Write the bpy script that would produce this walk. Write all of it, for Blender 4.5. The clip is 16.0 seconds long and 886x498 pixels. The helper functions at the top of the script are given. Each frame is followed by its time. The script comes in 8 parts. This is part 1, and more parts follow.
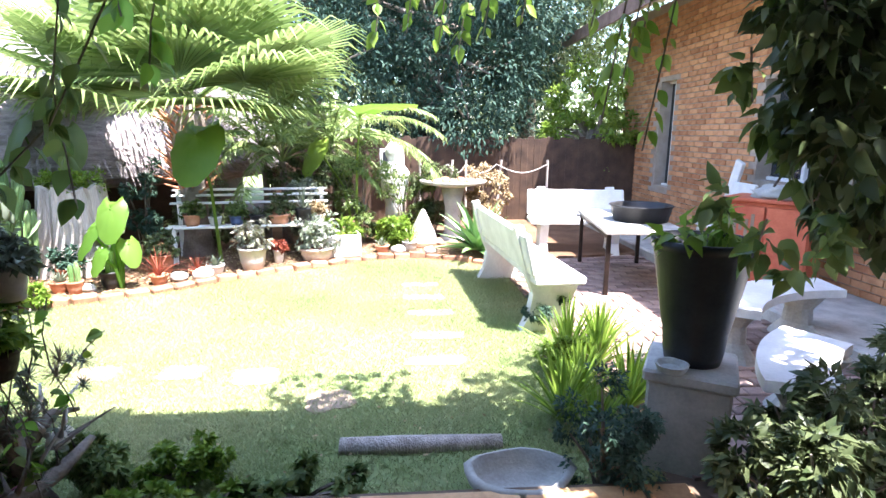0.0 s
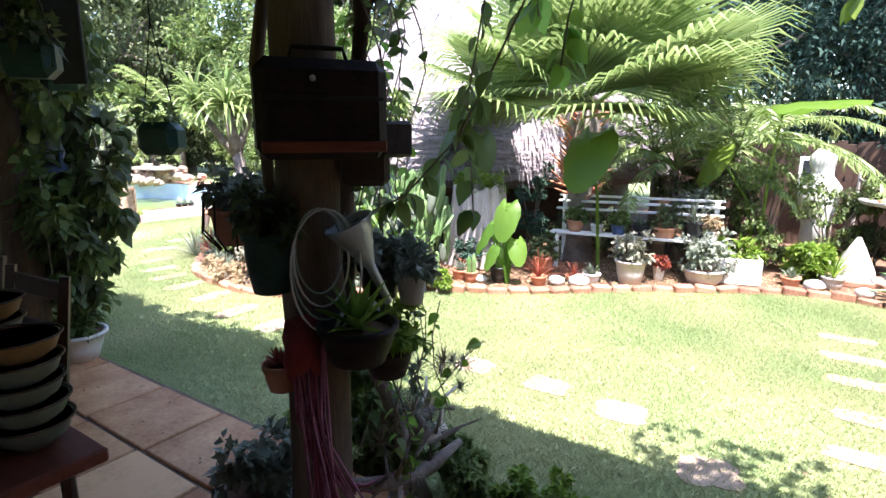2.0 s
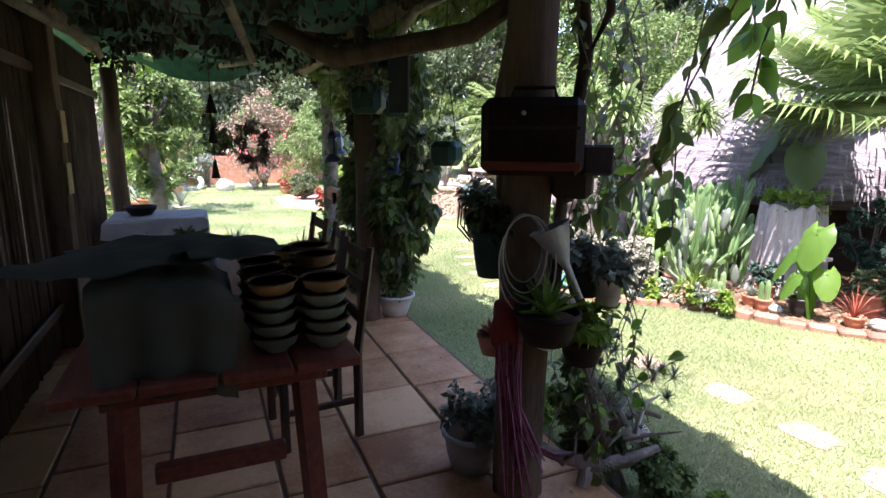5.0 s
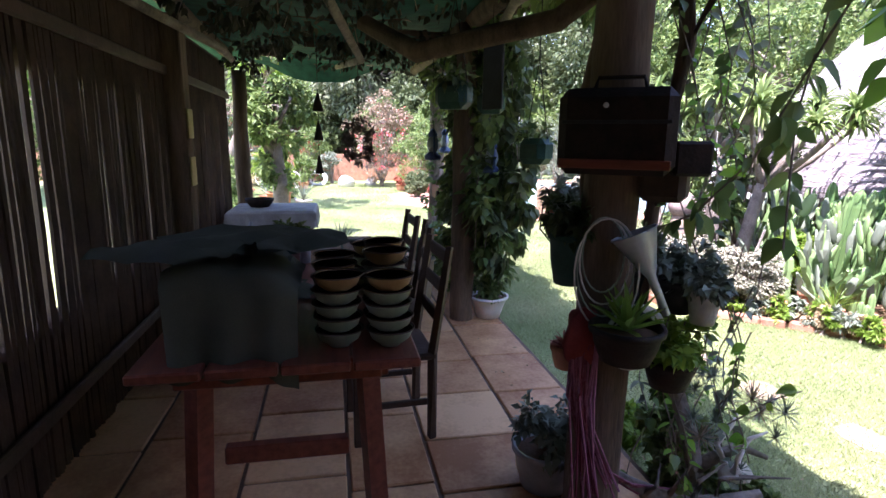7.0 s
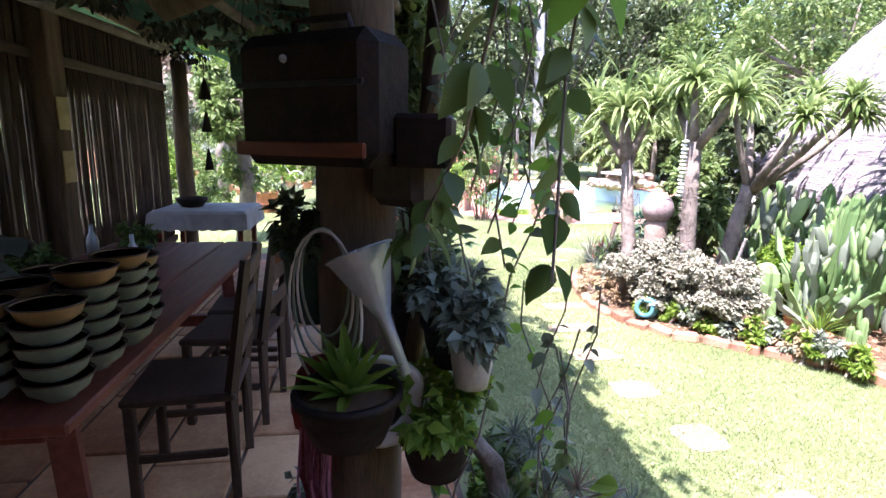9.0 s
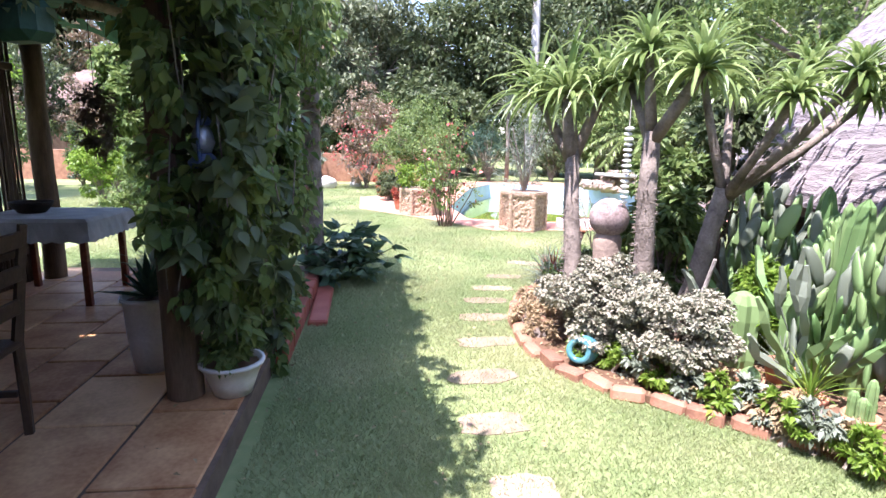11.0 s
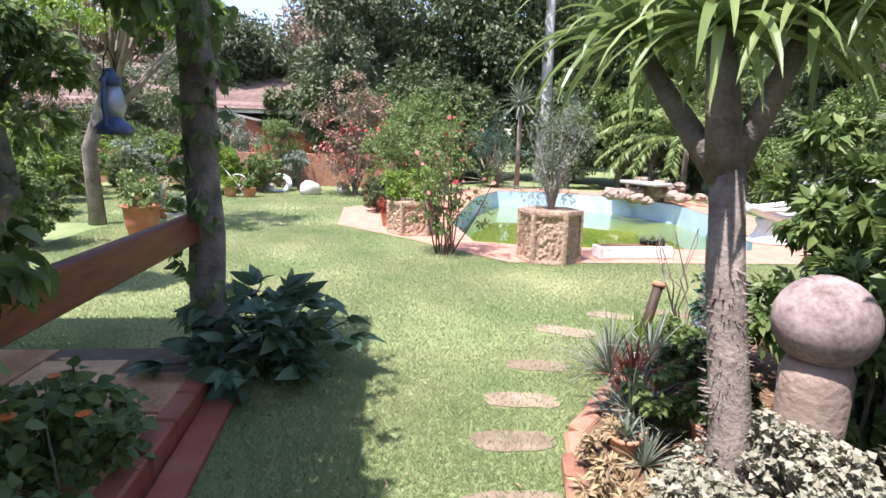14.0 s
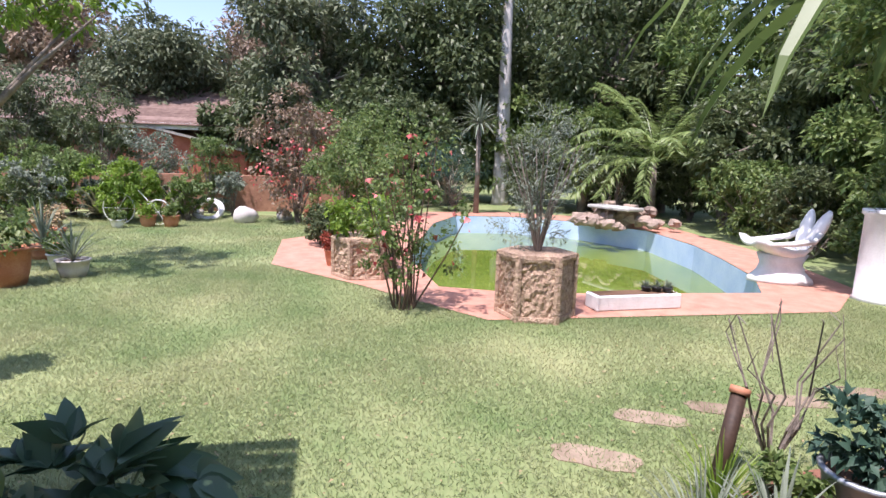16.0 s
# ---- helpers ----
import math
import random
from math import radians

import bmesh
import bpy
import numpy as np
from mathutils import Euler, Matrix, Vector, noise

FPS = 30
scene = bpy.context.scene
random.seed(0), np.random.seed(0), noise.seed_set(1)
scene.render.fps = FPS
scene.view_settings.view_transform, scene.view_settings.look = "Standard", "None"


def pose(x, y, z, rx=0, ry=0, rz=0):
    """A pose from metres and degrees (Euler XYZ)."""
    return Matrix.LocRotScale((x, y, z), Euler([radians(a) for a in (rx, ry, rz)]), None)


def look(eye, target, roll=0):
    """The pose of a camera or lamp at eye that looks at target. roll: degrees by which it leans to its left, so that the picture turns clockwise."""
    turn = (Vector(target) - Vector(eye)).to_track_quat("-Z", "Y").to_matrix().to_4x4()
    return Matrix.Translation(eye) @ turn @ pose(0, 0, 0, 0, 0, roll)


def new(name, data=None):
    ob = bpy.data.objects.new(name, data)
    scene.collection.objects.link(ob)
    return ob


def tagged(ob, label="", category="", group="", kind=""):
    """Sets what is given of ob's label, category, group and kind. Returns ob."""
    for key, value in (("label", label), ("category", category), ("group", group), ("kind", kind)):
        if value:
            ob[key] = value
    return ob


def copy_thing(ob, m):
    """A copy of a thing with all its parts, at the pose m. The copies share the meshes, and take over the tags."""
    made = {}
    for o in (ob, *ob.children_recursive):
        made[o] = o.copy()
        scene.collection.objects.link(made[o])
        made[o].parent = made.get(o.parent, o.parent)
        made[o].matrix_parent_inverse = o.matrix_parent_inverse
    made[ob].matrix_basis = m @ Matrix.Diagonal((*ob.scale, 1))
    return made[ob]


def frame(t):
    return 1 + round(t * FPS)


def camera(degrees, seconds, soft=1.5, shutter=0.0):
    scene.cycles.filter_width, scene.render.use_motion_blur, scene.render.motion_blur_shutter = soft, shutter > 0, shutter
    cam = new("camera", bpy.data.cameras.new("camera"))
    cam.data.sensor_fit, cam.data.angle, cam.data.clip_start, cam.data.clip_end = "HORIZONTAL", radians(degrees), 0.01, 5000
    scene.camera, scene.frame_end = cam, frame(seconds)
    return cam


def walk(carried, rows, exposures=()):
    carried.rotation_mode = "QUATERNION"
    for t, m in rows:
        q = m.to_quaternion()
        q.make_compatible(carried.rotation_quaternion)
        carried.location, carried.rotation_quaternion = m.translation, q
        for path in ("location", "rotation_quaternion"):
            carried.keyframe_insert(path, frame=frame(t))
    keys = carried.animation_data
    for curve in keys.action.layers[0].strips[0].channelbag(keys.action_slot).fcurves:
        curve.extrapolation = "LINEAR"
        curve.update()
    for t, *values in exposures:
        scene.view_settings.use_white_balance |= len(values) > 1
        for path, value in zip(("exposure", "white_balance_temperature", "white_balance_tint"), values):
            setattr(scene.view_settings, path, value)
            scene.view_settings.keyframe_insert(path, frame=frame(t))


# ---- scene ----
cam = camera(77.7, 16.0)
METRES, EYE, TILT, LEAN, TURN = 8.0, 1.56, 0.0, 0.8, -4.5
ROWS = [
    (0.0, 0.0, 0.0, 0.0, 0.24, -11.82, -1.15),
    (0.5, -0.0104, 0.0169, -0.0013, 9.82, -11.86, -1.06),
    (1.0, -0.0192, 0.0291, -0.0001, 18.24, -11.99, -0.92),
    (1.5, -0.026, 0.0386, 0.0016, 28.38, -12.1, -0.79),
    (2.0, -0.026, 0.0464, 0.0018, 38.32, -12.03, -0.63),
    (2.5, -0.0228, 0.0493, 0.0019, 46.71, -12.01, -0.52),
    (3.0, -0.0139, 0.0479, 0.0038, 52.96, -11.94, -0.51),
    (3.5, 0.0046, 0.0466, 0.005, 57.71, -11.87, -0.52),
    (4.0, 0.0217, 0.047, 0.0066, 61.89, -11.78, -0.55),
    (4.5, 0.0312, 0.0498, 0.008, 66.46, -11.78, -0.57),
    (5.0, 0.04, 0.0581, 0.0095, 71.2, -11.79, -0.59),
    (7.5, 0.025, 0.0972, 0.0069, 84.84, -11.9, -0.86),
    (8.0, 0.0091, 0.1231, 0.0062, 85.8, -11.88, -0.87),
    (8.5, -0.0089, 0.1603, 0.0035, 86.4, -11.89, -0.84),
    (9.0, -0.0297, 0.2014, 0.0008, 86.88, -11.86, -0.87),
    (9.5, -0.0556, 0.2416, 0.0, 87.24, -11.86, -0.84),
    (12.0, -0.2687, 0.346, -0.0157, 88.27, -11.68, -1.15),
    (12.5, -0.3234, 0.3478, -0.0162, 88.38, -11.66, -1.27),
    (13.0, -0.3785, 0.3497, -0.0207, 88.45, -11.6, -1.36),
    (13.5, -0.4337, 0.3474, -0.0195, 88.5, -11.62, -1.41),
    (14.0, -0.4895, 0.3447, -0.017, 88.38, -11.61, -1.54),
    (14.5, -0.5442, 0.3446, -0.018, 88.03, -11.56, -1.6),
    (15.0, -0.5951, 0.3413, -0.0171, 87.41, -11.5, -1.64),
    (15.5, -0.643, 0.3379, -0.0123, 85.81, -11.24, -1.73),
    (16.0, -0.6897, 0.3408, -0.0108, 83.33, -9.6, -1.79),
]
EXPOSURES = [(0, 2.95, 6300, 17), (1.5, 2.6, 6250, 20), (3.5, 2.15, 6250, 24), (5, 2.3, 6150, 29), (7.5, 2.62, 6000, 33), (9.5, 2.46, 6050, 30), (12, 1.7, 6150, 25), (14, 1.36, 6300, 21), (15, 1.2, 6300, 24), (16, 0.93, 6300, 25)]
walk(cam, [(t, pose(0, 0, EYE, TILT, LEAN, TURN) @ pose(METRES * x, METRES * y, METRES * z, 90 + pitch, roll, yaw)) for t, x, y, z, yaw, pitch, roll in ROWS], EXPOSURES)

# ---- world, sun, exposure ----
SUN_TO = Vector((0.28, -0.30, 1.0)).normalized()
world = bpy.data.worlds.new("world")
scene.world = world
world.use_nodes = True
_n = world.node_tree.nodes
_sky = _n.new("ShaderNodeTexSky")
_sky.sky_type = "NISHITA"
_sky.sun_disc = False
_sky.sun_elevation = math.asin(SUN_TO.z)
_sky.sun_rotation = math.atan2(SUN_TO.x, SUN_TO.y)
_n["Background"].inputs["Strength"].default_value = 0.15
world.node_tree.links.new(_sky.outputs[0], _n["Background"].inputs["Color"])
sun = new("sun", bpy.data.lights.new("sun", "SUN"))
sun.data.energy = 4.0
sun.data.angle = radians(0.6)
sun.data.color = (1.0, 0.965, 0.92)
sun.matrix_world = look(SUN_TO * 20, (0, 0, 0))


# ---- materials ----
def mat(name, a, b, rough=0.8, scale=8.0, fine=60.0, bump=0.3, metal=0.0, island=0.0, dist=0.01, stretch=(1, 1, 1), spec=0.3):
    """Two colours mixed by broad and fine noise, with relief."""
    m = bpy.data.materials.new(name)
    m.use_nodes = True
    nt = m.node_tree
    n, l = nt.nodes, nt.links
    bs = n["Principled BSDF"]
    bs.inputs["Roughness"].default_value = rough
    bs.inputs["Metallic"].default_value = metal
    bs.inputs["Specular IOR Level"].default_value = spec
    tc = n.new("ShaderNodeTexCoord")
    mp = n.new("ShaderNodeMapping")
    mp.inputs["Scale"].default_value = stretch
    l.new(tc.outputs["Object"], mp.inputs["Vector"])
    n1 = n.new("ShaderNodeTexNoise")
    n1.inputs["Scale"].default_value = scale
    n1.inputs["Detail"].default_value = 4
    n2 = n.new("ShaderNodeTexNoise")
    n2.inputs["Scale"].default_value = fine
    n2.inputs["Detail"].default_value = 3
    l.new(mp.outputs[0], n1.inputs["Vector"])
    l.new(mp.outputs[0], n2.inputs["Vector"])
    add = n.new("ShaderNodeMath")
    add.operation = "MULTIPLY_ADD"
    add.inputs[1].default_value = 0.4
    l.new(n2.outputs[0], add.inputs[0])
    l.new(n1.outputs[0], add.inputs[2])
    fac = add
    if island:
        g = n.new("ShaderNodeNewGeometry")
        oi = n.new("ShaderNodeObjectInfo")
        s = n.new("ShaderNodeMath")
        s.operation = "ADD"
        l.new(g.outputs["Random Per Island"], s.inputs[0])
        l.new(oi.outputs["Random"], s.inputs[1])
        fr = n.new("ShaderNodeMath")
        fr.operation = "FRACT"
        l.new(s.outputs[0], fr.inputs[0])
        c = n.new("ShaderNodeMath")
        c.operation = "MULTIPLY_ADD"
        c.inputs[1].default_value = island
        l.new(fr.outputs[0], c.inputs[0])
        l.new(add.outputs[0], c.inputs[2])
        c2 = n.new("ShaderNodeMath")
        c2.operation = "SUBTRACT"
        c2.inputs[1].default_value = island / 2
        l.new(c.outputs[0], c2.inputs[0])
        fac = c2
    r = n.new("ShaderNodeValToRGB")
    r.color_ramp.elements[0].position = 0.42
    r.color_ramp.elements[1].position = 0.98
    r.color_ramp.elements[0].color = (*a, 1)
    r.color_ramp.elements[1].color = (*b, 1)
    l.new(fac.outputs[0], r.inputs[0])
    l.new(r.outputs[0], bs.inputs["Base Color"])
    if bump:
        bp = n.new("ShaderNodeBump")
        bp.inputs["Strength"].default_value = bump
        bp.inputs["Distance"].default_value = dist
        l.new(add.outputs[0], bp.inputs["Height"])
        l.new(bp.outputs[0], bs.inputs["Normal"])
    return m


def leafy(name, a, b, rough=0.45, through_light=0.35, by_leaf=0.55, by_place=0.5, patch=2.5):
    """A leaf: colour by leaf, a little gloss, light shining through."""
    m = bpy.data.materials.new(name)
    m.use_nodes = True
    nt = m.node_tree
    n, l = nt.nodes, nt.links
    bs = n["Principled BSDF"]
    bs.inputs["Roughness"].default_value = rough
    bs.inputs["Specular IOR Level"].default_value = 0.35
    g = n.new("ShaderNodeNewGeometry")
    oi = n.new("ShaderNodeObjectInfo")
    s = n.new("ShaderNodeMath")
    s.operation = "ADD"
    l.new(g.outputs["Random Per Island"], s.inputs[0])
    l.new(oi.outputs["Random"], s.inputs[1])
    fr = n.new("ShaderNodeMath")
    fr.operation = "FRACT"
    l.new(s.outputs[0], fr.inputs[0])
    tc = n.new("ShaderNodeTexCoord")
    nz = n.new("ShaderNodeTexNoise")
    nz.inputs["Scale"].default_value = patch
    nz.inputs["Detail"].default_value = 5
    l.new(tc.outputs["Object"], nz.inputs["Vector"])
    av = n.new("ShaderNodeMath")
    av.operation = "MULTIPLY_ADD"
    av.inputs[1].default_value = by_leaf
    l.new(fr.outputs[0], av.inputs[0])
    sc = n.new("ShaderNodeMath")
    sc.operation = "MULTIPLY"
    sc.inputs[1].default_value = by_place
    l.new(nz.outputs[0], sc.inputs[0])
    l.new(sc.outputs[0], av.inputs[2])
    r = n.new("ShaderNodeValToRGB")
    r.color_ramp.elements[0].position = 0.15
    r.color_ramp.elements[1].position = 0.85
    r.color_ramp.elements[0].color = (*a, 1)
    r.color_ramp.elements[1].color = (*b, 1)
    l.new(av.outputs[0], r.inputs[0])
    l.new(r.outputs[0], bs.inputs["Base Color"])
    tr = n.new("ShaderNodeBsdfTranslucent")
    l.new(r.outputs[0], tr.inputs["Color"])
    mx = n.new("ShaderNodeMixShader")
    mx.inputs[0].default_value = through_light
    l.new(bs.outputs[0], mx.inputs[1])
    l.new(tr.outputs[0], mx.inputs[2])
    l.new(mx.outputs[0], n["Material Output"].inputs["Surface"])
    return m


M_SOIL = mat("soil", (0.10, 0.055, 0.03), (0.22, 0.13, 0.08), 0.95, 3, 50, 0.8)
M_TURF = mat("turf", (0.12, 0.185, 0.06), (0.30, 0.32, 0.15), 0.95, 0.9, 14, 0.2)
M_GRASS = leafy("grass_blade", (0.17, 0.29, 0.10), (0.46, 0.45, 0.26), 0.7, 0.55, 0.14, 1.0, 0.9)
M_TILE = mat("sandstone_tile", (0.34, 0.14, 0.055), (0.74, 0.44, 0.22), 0.55, 3.5, 45, 0.25, island=0.5)
M_GROUT = mat("grout", (0.10, 0.07, 0.05), (0.2, 0.14, 0.1), 0.95)
M_BRICK = mat("red_brick", (0.22, 0.10, 0.065), (0.42, 0.22, 0.14), 0.85, 9, 70, 0.5, island=0.5)
M_WALLBRICK = mat("face_brick", (0.38, 0.17, 0.08), (0.62, 0.33, 0.17), 0.85, 9, 70, 0.5, island=0.6)
M_MORTAR = mat("mortar", (0.30, 0.24, 0.19), (0.42, 0.36, 0.30), 0.95)
M_REDPAINT = mat("red_oxide_paint", (0.28, 0.07, 0.045), (0.42, 0.14, 0.09), 0.6, 5, 60, 0.2)
M_REDORANGE = mat("orange_red_paint", (0.42, 0.085, 0.045), (0.60, 0.17, 0.09), 0.6, 5, 60, 0.2)
M_STONE = mat("stepping_stone", (0.20, 0.145, 0.10), (0.36, 0.28, 0.20), 0.9, 6, 60, 0.5, island=0.3)
M_PAVE = mat("pool_paving", (0.36, 0.15, 0.10), (0.52, 0.28, 0.20), 0.8, 5, 60, 0.4, island=0.4)
M_WHITE = mat("white_paint", (0.62, 0.61, 0.58), (0.84, 0.83, 0.80), 0.6, 6, 50, 0.3)
M_CONC = mat("concrete", (0.30, 0.29, 0.26), (0.55, 0.53, 0.48), 0.9, 6, 60, 0.5)
M_WOOD = mat("pole_timber", (0.045, 0.03, 0.02), (0.21, 0.14, 0.09), 0.8, 4, 40, 0.6, stretch=(3, 3, 0.4))
M_BARK = mat("bark", (0.10, 0.08, 0.065), (0.32, 0.27, 0.22), 0.95, 7, 45, 1.0, dist=0.02)
M_GREYWOOD = mat("weathered_wood", (0.28, 0.24, 0.21), (0.58, 0.52, 0.47), 0.9, 5, 40, 1.0, stretch=(3, 3, 0.3), dist=0.02)
M_REDWOOD = mat("red_stained_wood", (0.11, 0.026, 0.016), (0.24, 0.07, 0.04), 0.45, 5, 50, 0.2, stretch=(1, 6, 6))
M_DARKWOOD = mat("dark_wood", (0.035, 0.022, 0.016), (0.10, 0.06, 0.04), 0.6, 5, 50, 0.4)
M_THATCH = mat("grey_thatch", (0.16, 0.135, 0.135), (0.37, 0.325, 0.325), 0.95, 5, 30, 1.0, stretch=(1.2, 1.2, 5), dist=0.03)
M_TERRA = mat("terracotta", (0.40, 0.15, 0.08), (0.58, 0.29, 0.18), 0.85, 7, 60, 0.3, island=0.3)
M_BLACK = mat("black_plastic", (0.012, 0.012, 0.013), (0.035, 0.035, 0.036), 0.4, 8, 60, 0.05)
M_IRON = mat("dark_iron", (0.012, 0.010, 0.009), (0.045, 0.028, 0.022), 0.6, 12, 80, 0.4, metal=0.5)
M_NET = mat("green_shade_net", (0.0, 0.03, 0.025), (0.01, 0.10, 0.075), 0.8, 9, 120, 0.3)
M_YARD = mat("yard_brick", (0.19, 0.13, 0.11), (0.36, 0.26, 0.22), 0.9, 7, 60, 0.4, island=0.5)
M_DULLWALL = mat("dull_brown_brick", (0.12, 0.065, 0.05), (0.26, 0.15, 0.11), 0.9, 6, 50, 0.5)
M_CLOTH = mat("grey_cloth", (0.045, 0.048, 0.035), (0.09, 0.092, 0.065), 0.95, 4, 200, 0.2)
M_LINEN = mat("grey_linen", (0.30, 0.30, 0.29), (0.52, 0.52, 0.50), 0.9, 6, 120, 0.3)
M_TIN = mat("galvanised_tin", (0.35, 0.38, 0.42), (0.55, 0.58, 0.62), 0.45, 9, 60, 0.1, metal=0.6)
M_ROCK = mat("rock", (0.20, 0.15, 0.12), (0.42, 0.32, 0.25), 0.9, 6, 40, 0.8, dist=0.02)
M_POOL = mat("pool_plaster", (0.36, 0.52, 0.72), (0.60, 0.73, 0.86), 0.6, 2, 30, 0.1)
M_TEAL = mat("teal_glaze", (0.03, 0.13, 0.16), (0.13, 0.32, 0.36), 0.25, 8, 40, 0.1)
M_BARK_PALE = mat("pale_spiny_bark", (0.09, 0.072, 0.06), (0.31, 0.26, 0.215), 0.9, 9, 60, 1.0, dist=0.02)
M_ROOFTILE = mat("roof_tile", (0.12, 0.075, 0.06), (0.25, 0.17, 0.14), 0.85, 6, 50, 0.4, island=0.4)
M_ORNATE = mat("rough_fibre_planter", (0.25, 0.15, 0.10), (0.60, 0.44, 0.31), 0.85, 28, 60, 1.0, dist=0.03)
M_GLAZE = mat("green_grey_glaze", (0.15, 0.19, 0.14), (0.32, 0.36, 0.27), 0.4, 9, 50, 0.1)
M_GLAZE_IN = mat("tan_glaze", (0.30, 0.17, 0.07), (0.50, 0.33, 0.15), 0.4, 9, 50, 0.1)
M_GREENPLASTIC = mat("dark_green_plastic", (0.015, 0.04, 0.03), (0.03, 0.09, 0.07), 0.5)
M_BLUE = mat("blue_enamel", (0.04, 0.07, 0.15), (0.13, 0.18, 0.32), 0.35)
M_BONE = mat("bone", (0.55, 0.50, 0.42), (0.75, 0.70, 0.62), 0.8)
M_CEMENTPOT = mat("cement_pot", (0.38, 0.35, 0.32), (0.62, 0.58, 0.54), 0.9, 6, 60, 0.4, island=0.3)
M_ORANGE = mat("orange_petal", (0.75, 0.13, 0.02), (0.85, 0.28, 0.04), 0.6)
M_PINK = mat("red_petal", (0.45, 0.05, 0.05), (0.62, 0.20, 0.18), 0.6, island=0.6)

L_MID = leafy("leaf_mid", (0.055, 0.115, 0.03), (0.24, 0.31, 0.10), 0.45, 0.4)
L_BRIGHT = leafy("leaf_bright", (0.09, 0.19, 0.02), (0.30, 0.42, 0.07), 0.4, 0.5)
L_DARK = leafy("leaf_dark", (0.042, 0.07, 0.026), (0.155, 0.19, 0.085), 0.45, 0.35)
L_BLUE = leafy("leaf_blue_green", (0.02, 0.06, 0.04), (0.075, 0.135, 0.09), 0.6, 0.2, 0.3, 0.75)
L_SILVER = leafy("leaf_silver", (0.13, 0.16, 0.10), (0.40, 0.36, 0.27), 0.65, 0.1, 0.5, 0.6, 4.0)
# near-black leaf, with the shade under the roof put into its colour
L_ROOF = leafy("shaded_roof_leaf", (0.015, 0.02, 0.012), (0.07, 0.065, 0.04), 0.7, 0.1)
L_TREE = leafy("olive_tree_leaf", (0.06, 0.085, 0.04), (0.19, 0.215, 0.12), 0.6, 0.2)
L_CONIFER = leafy("conifer_leaf", (0.008, 0.030, 0.020), (0.045, 0.095, 0.065), 0.8, 0.1, 0.35, 0.8, 1.2)
L_PALM = leafy("palm_leaf", (0.10, 0.17, 0.04), (0.32, 0.40, 0.15), 0.35, 0.4)
L_DRY = leafy("dry_leaf", (0.22, 0.15, 0.08), (0.48, 0.38, 0.22), 0.8, 0.2)
L_CACT = leafy("cactus_skin", (0.08, 0.17, 0.05), (0.24, 0.34, 0.14), 0.5, 0.0)
L_RED = leafy("red_leaf", (0.18, 0.03, 0.02), (0.42, 0.12, 0.07), 0.5, 0.3)
L_SUNLIT = leafy("thin_sunlit_leaf", (0.10, 0.24, 0.03), (0.26, 0.44, 0.08), 0.4, 0.65)
L_DUSTY = leafy("dusty_brown_leaf", (0.14, 0.12, 0.07), (0.34, 0.24, 0.17), 0.6, 0.2)
L_GREY = leafy("leaf_grey_green", (0.12, 0.15, 0.10), (0.28, 0.32, 0.24), 0.6, 0.2)


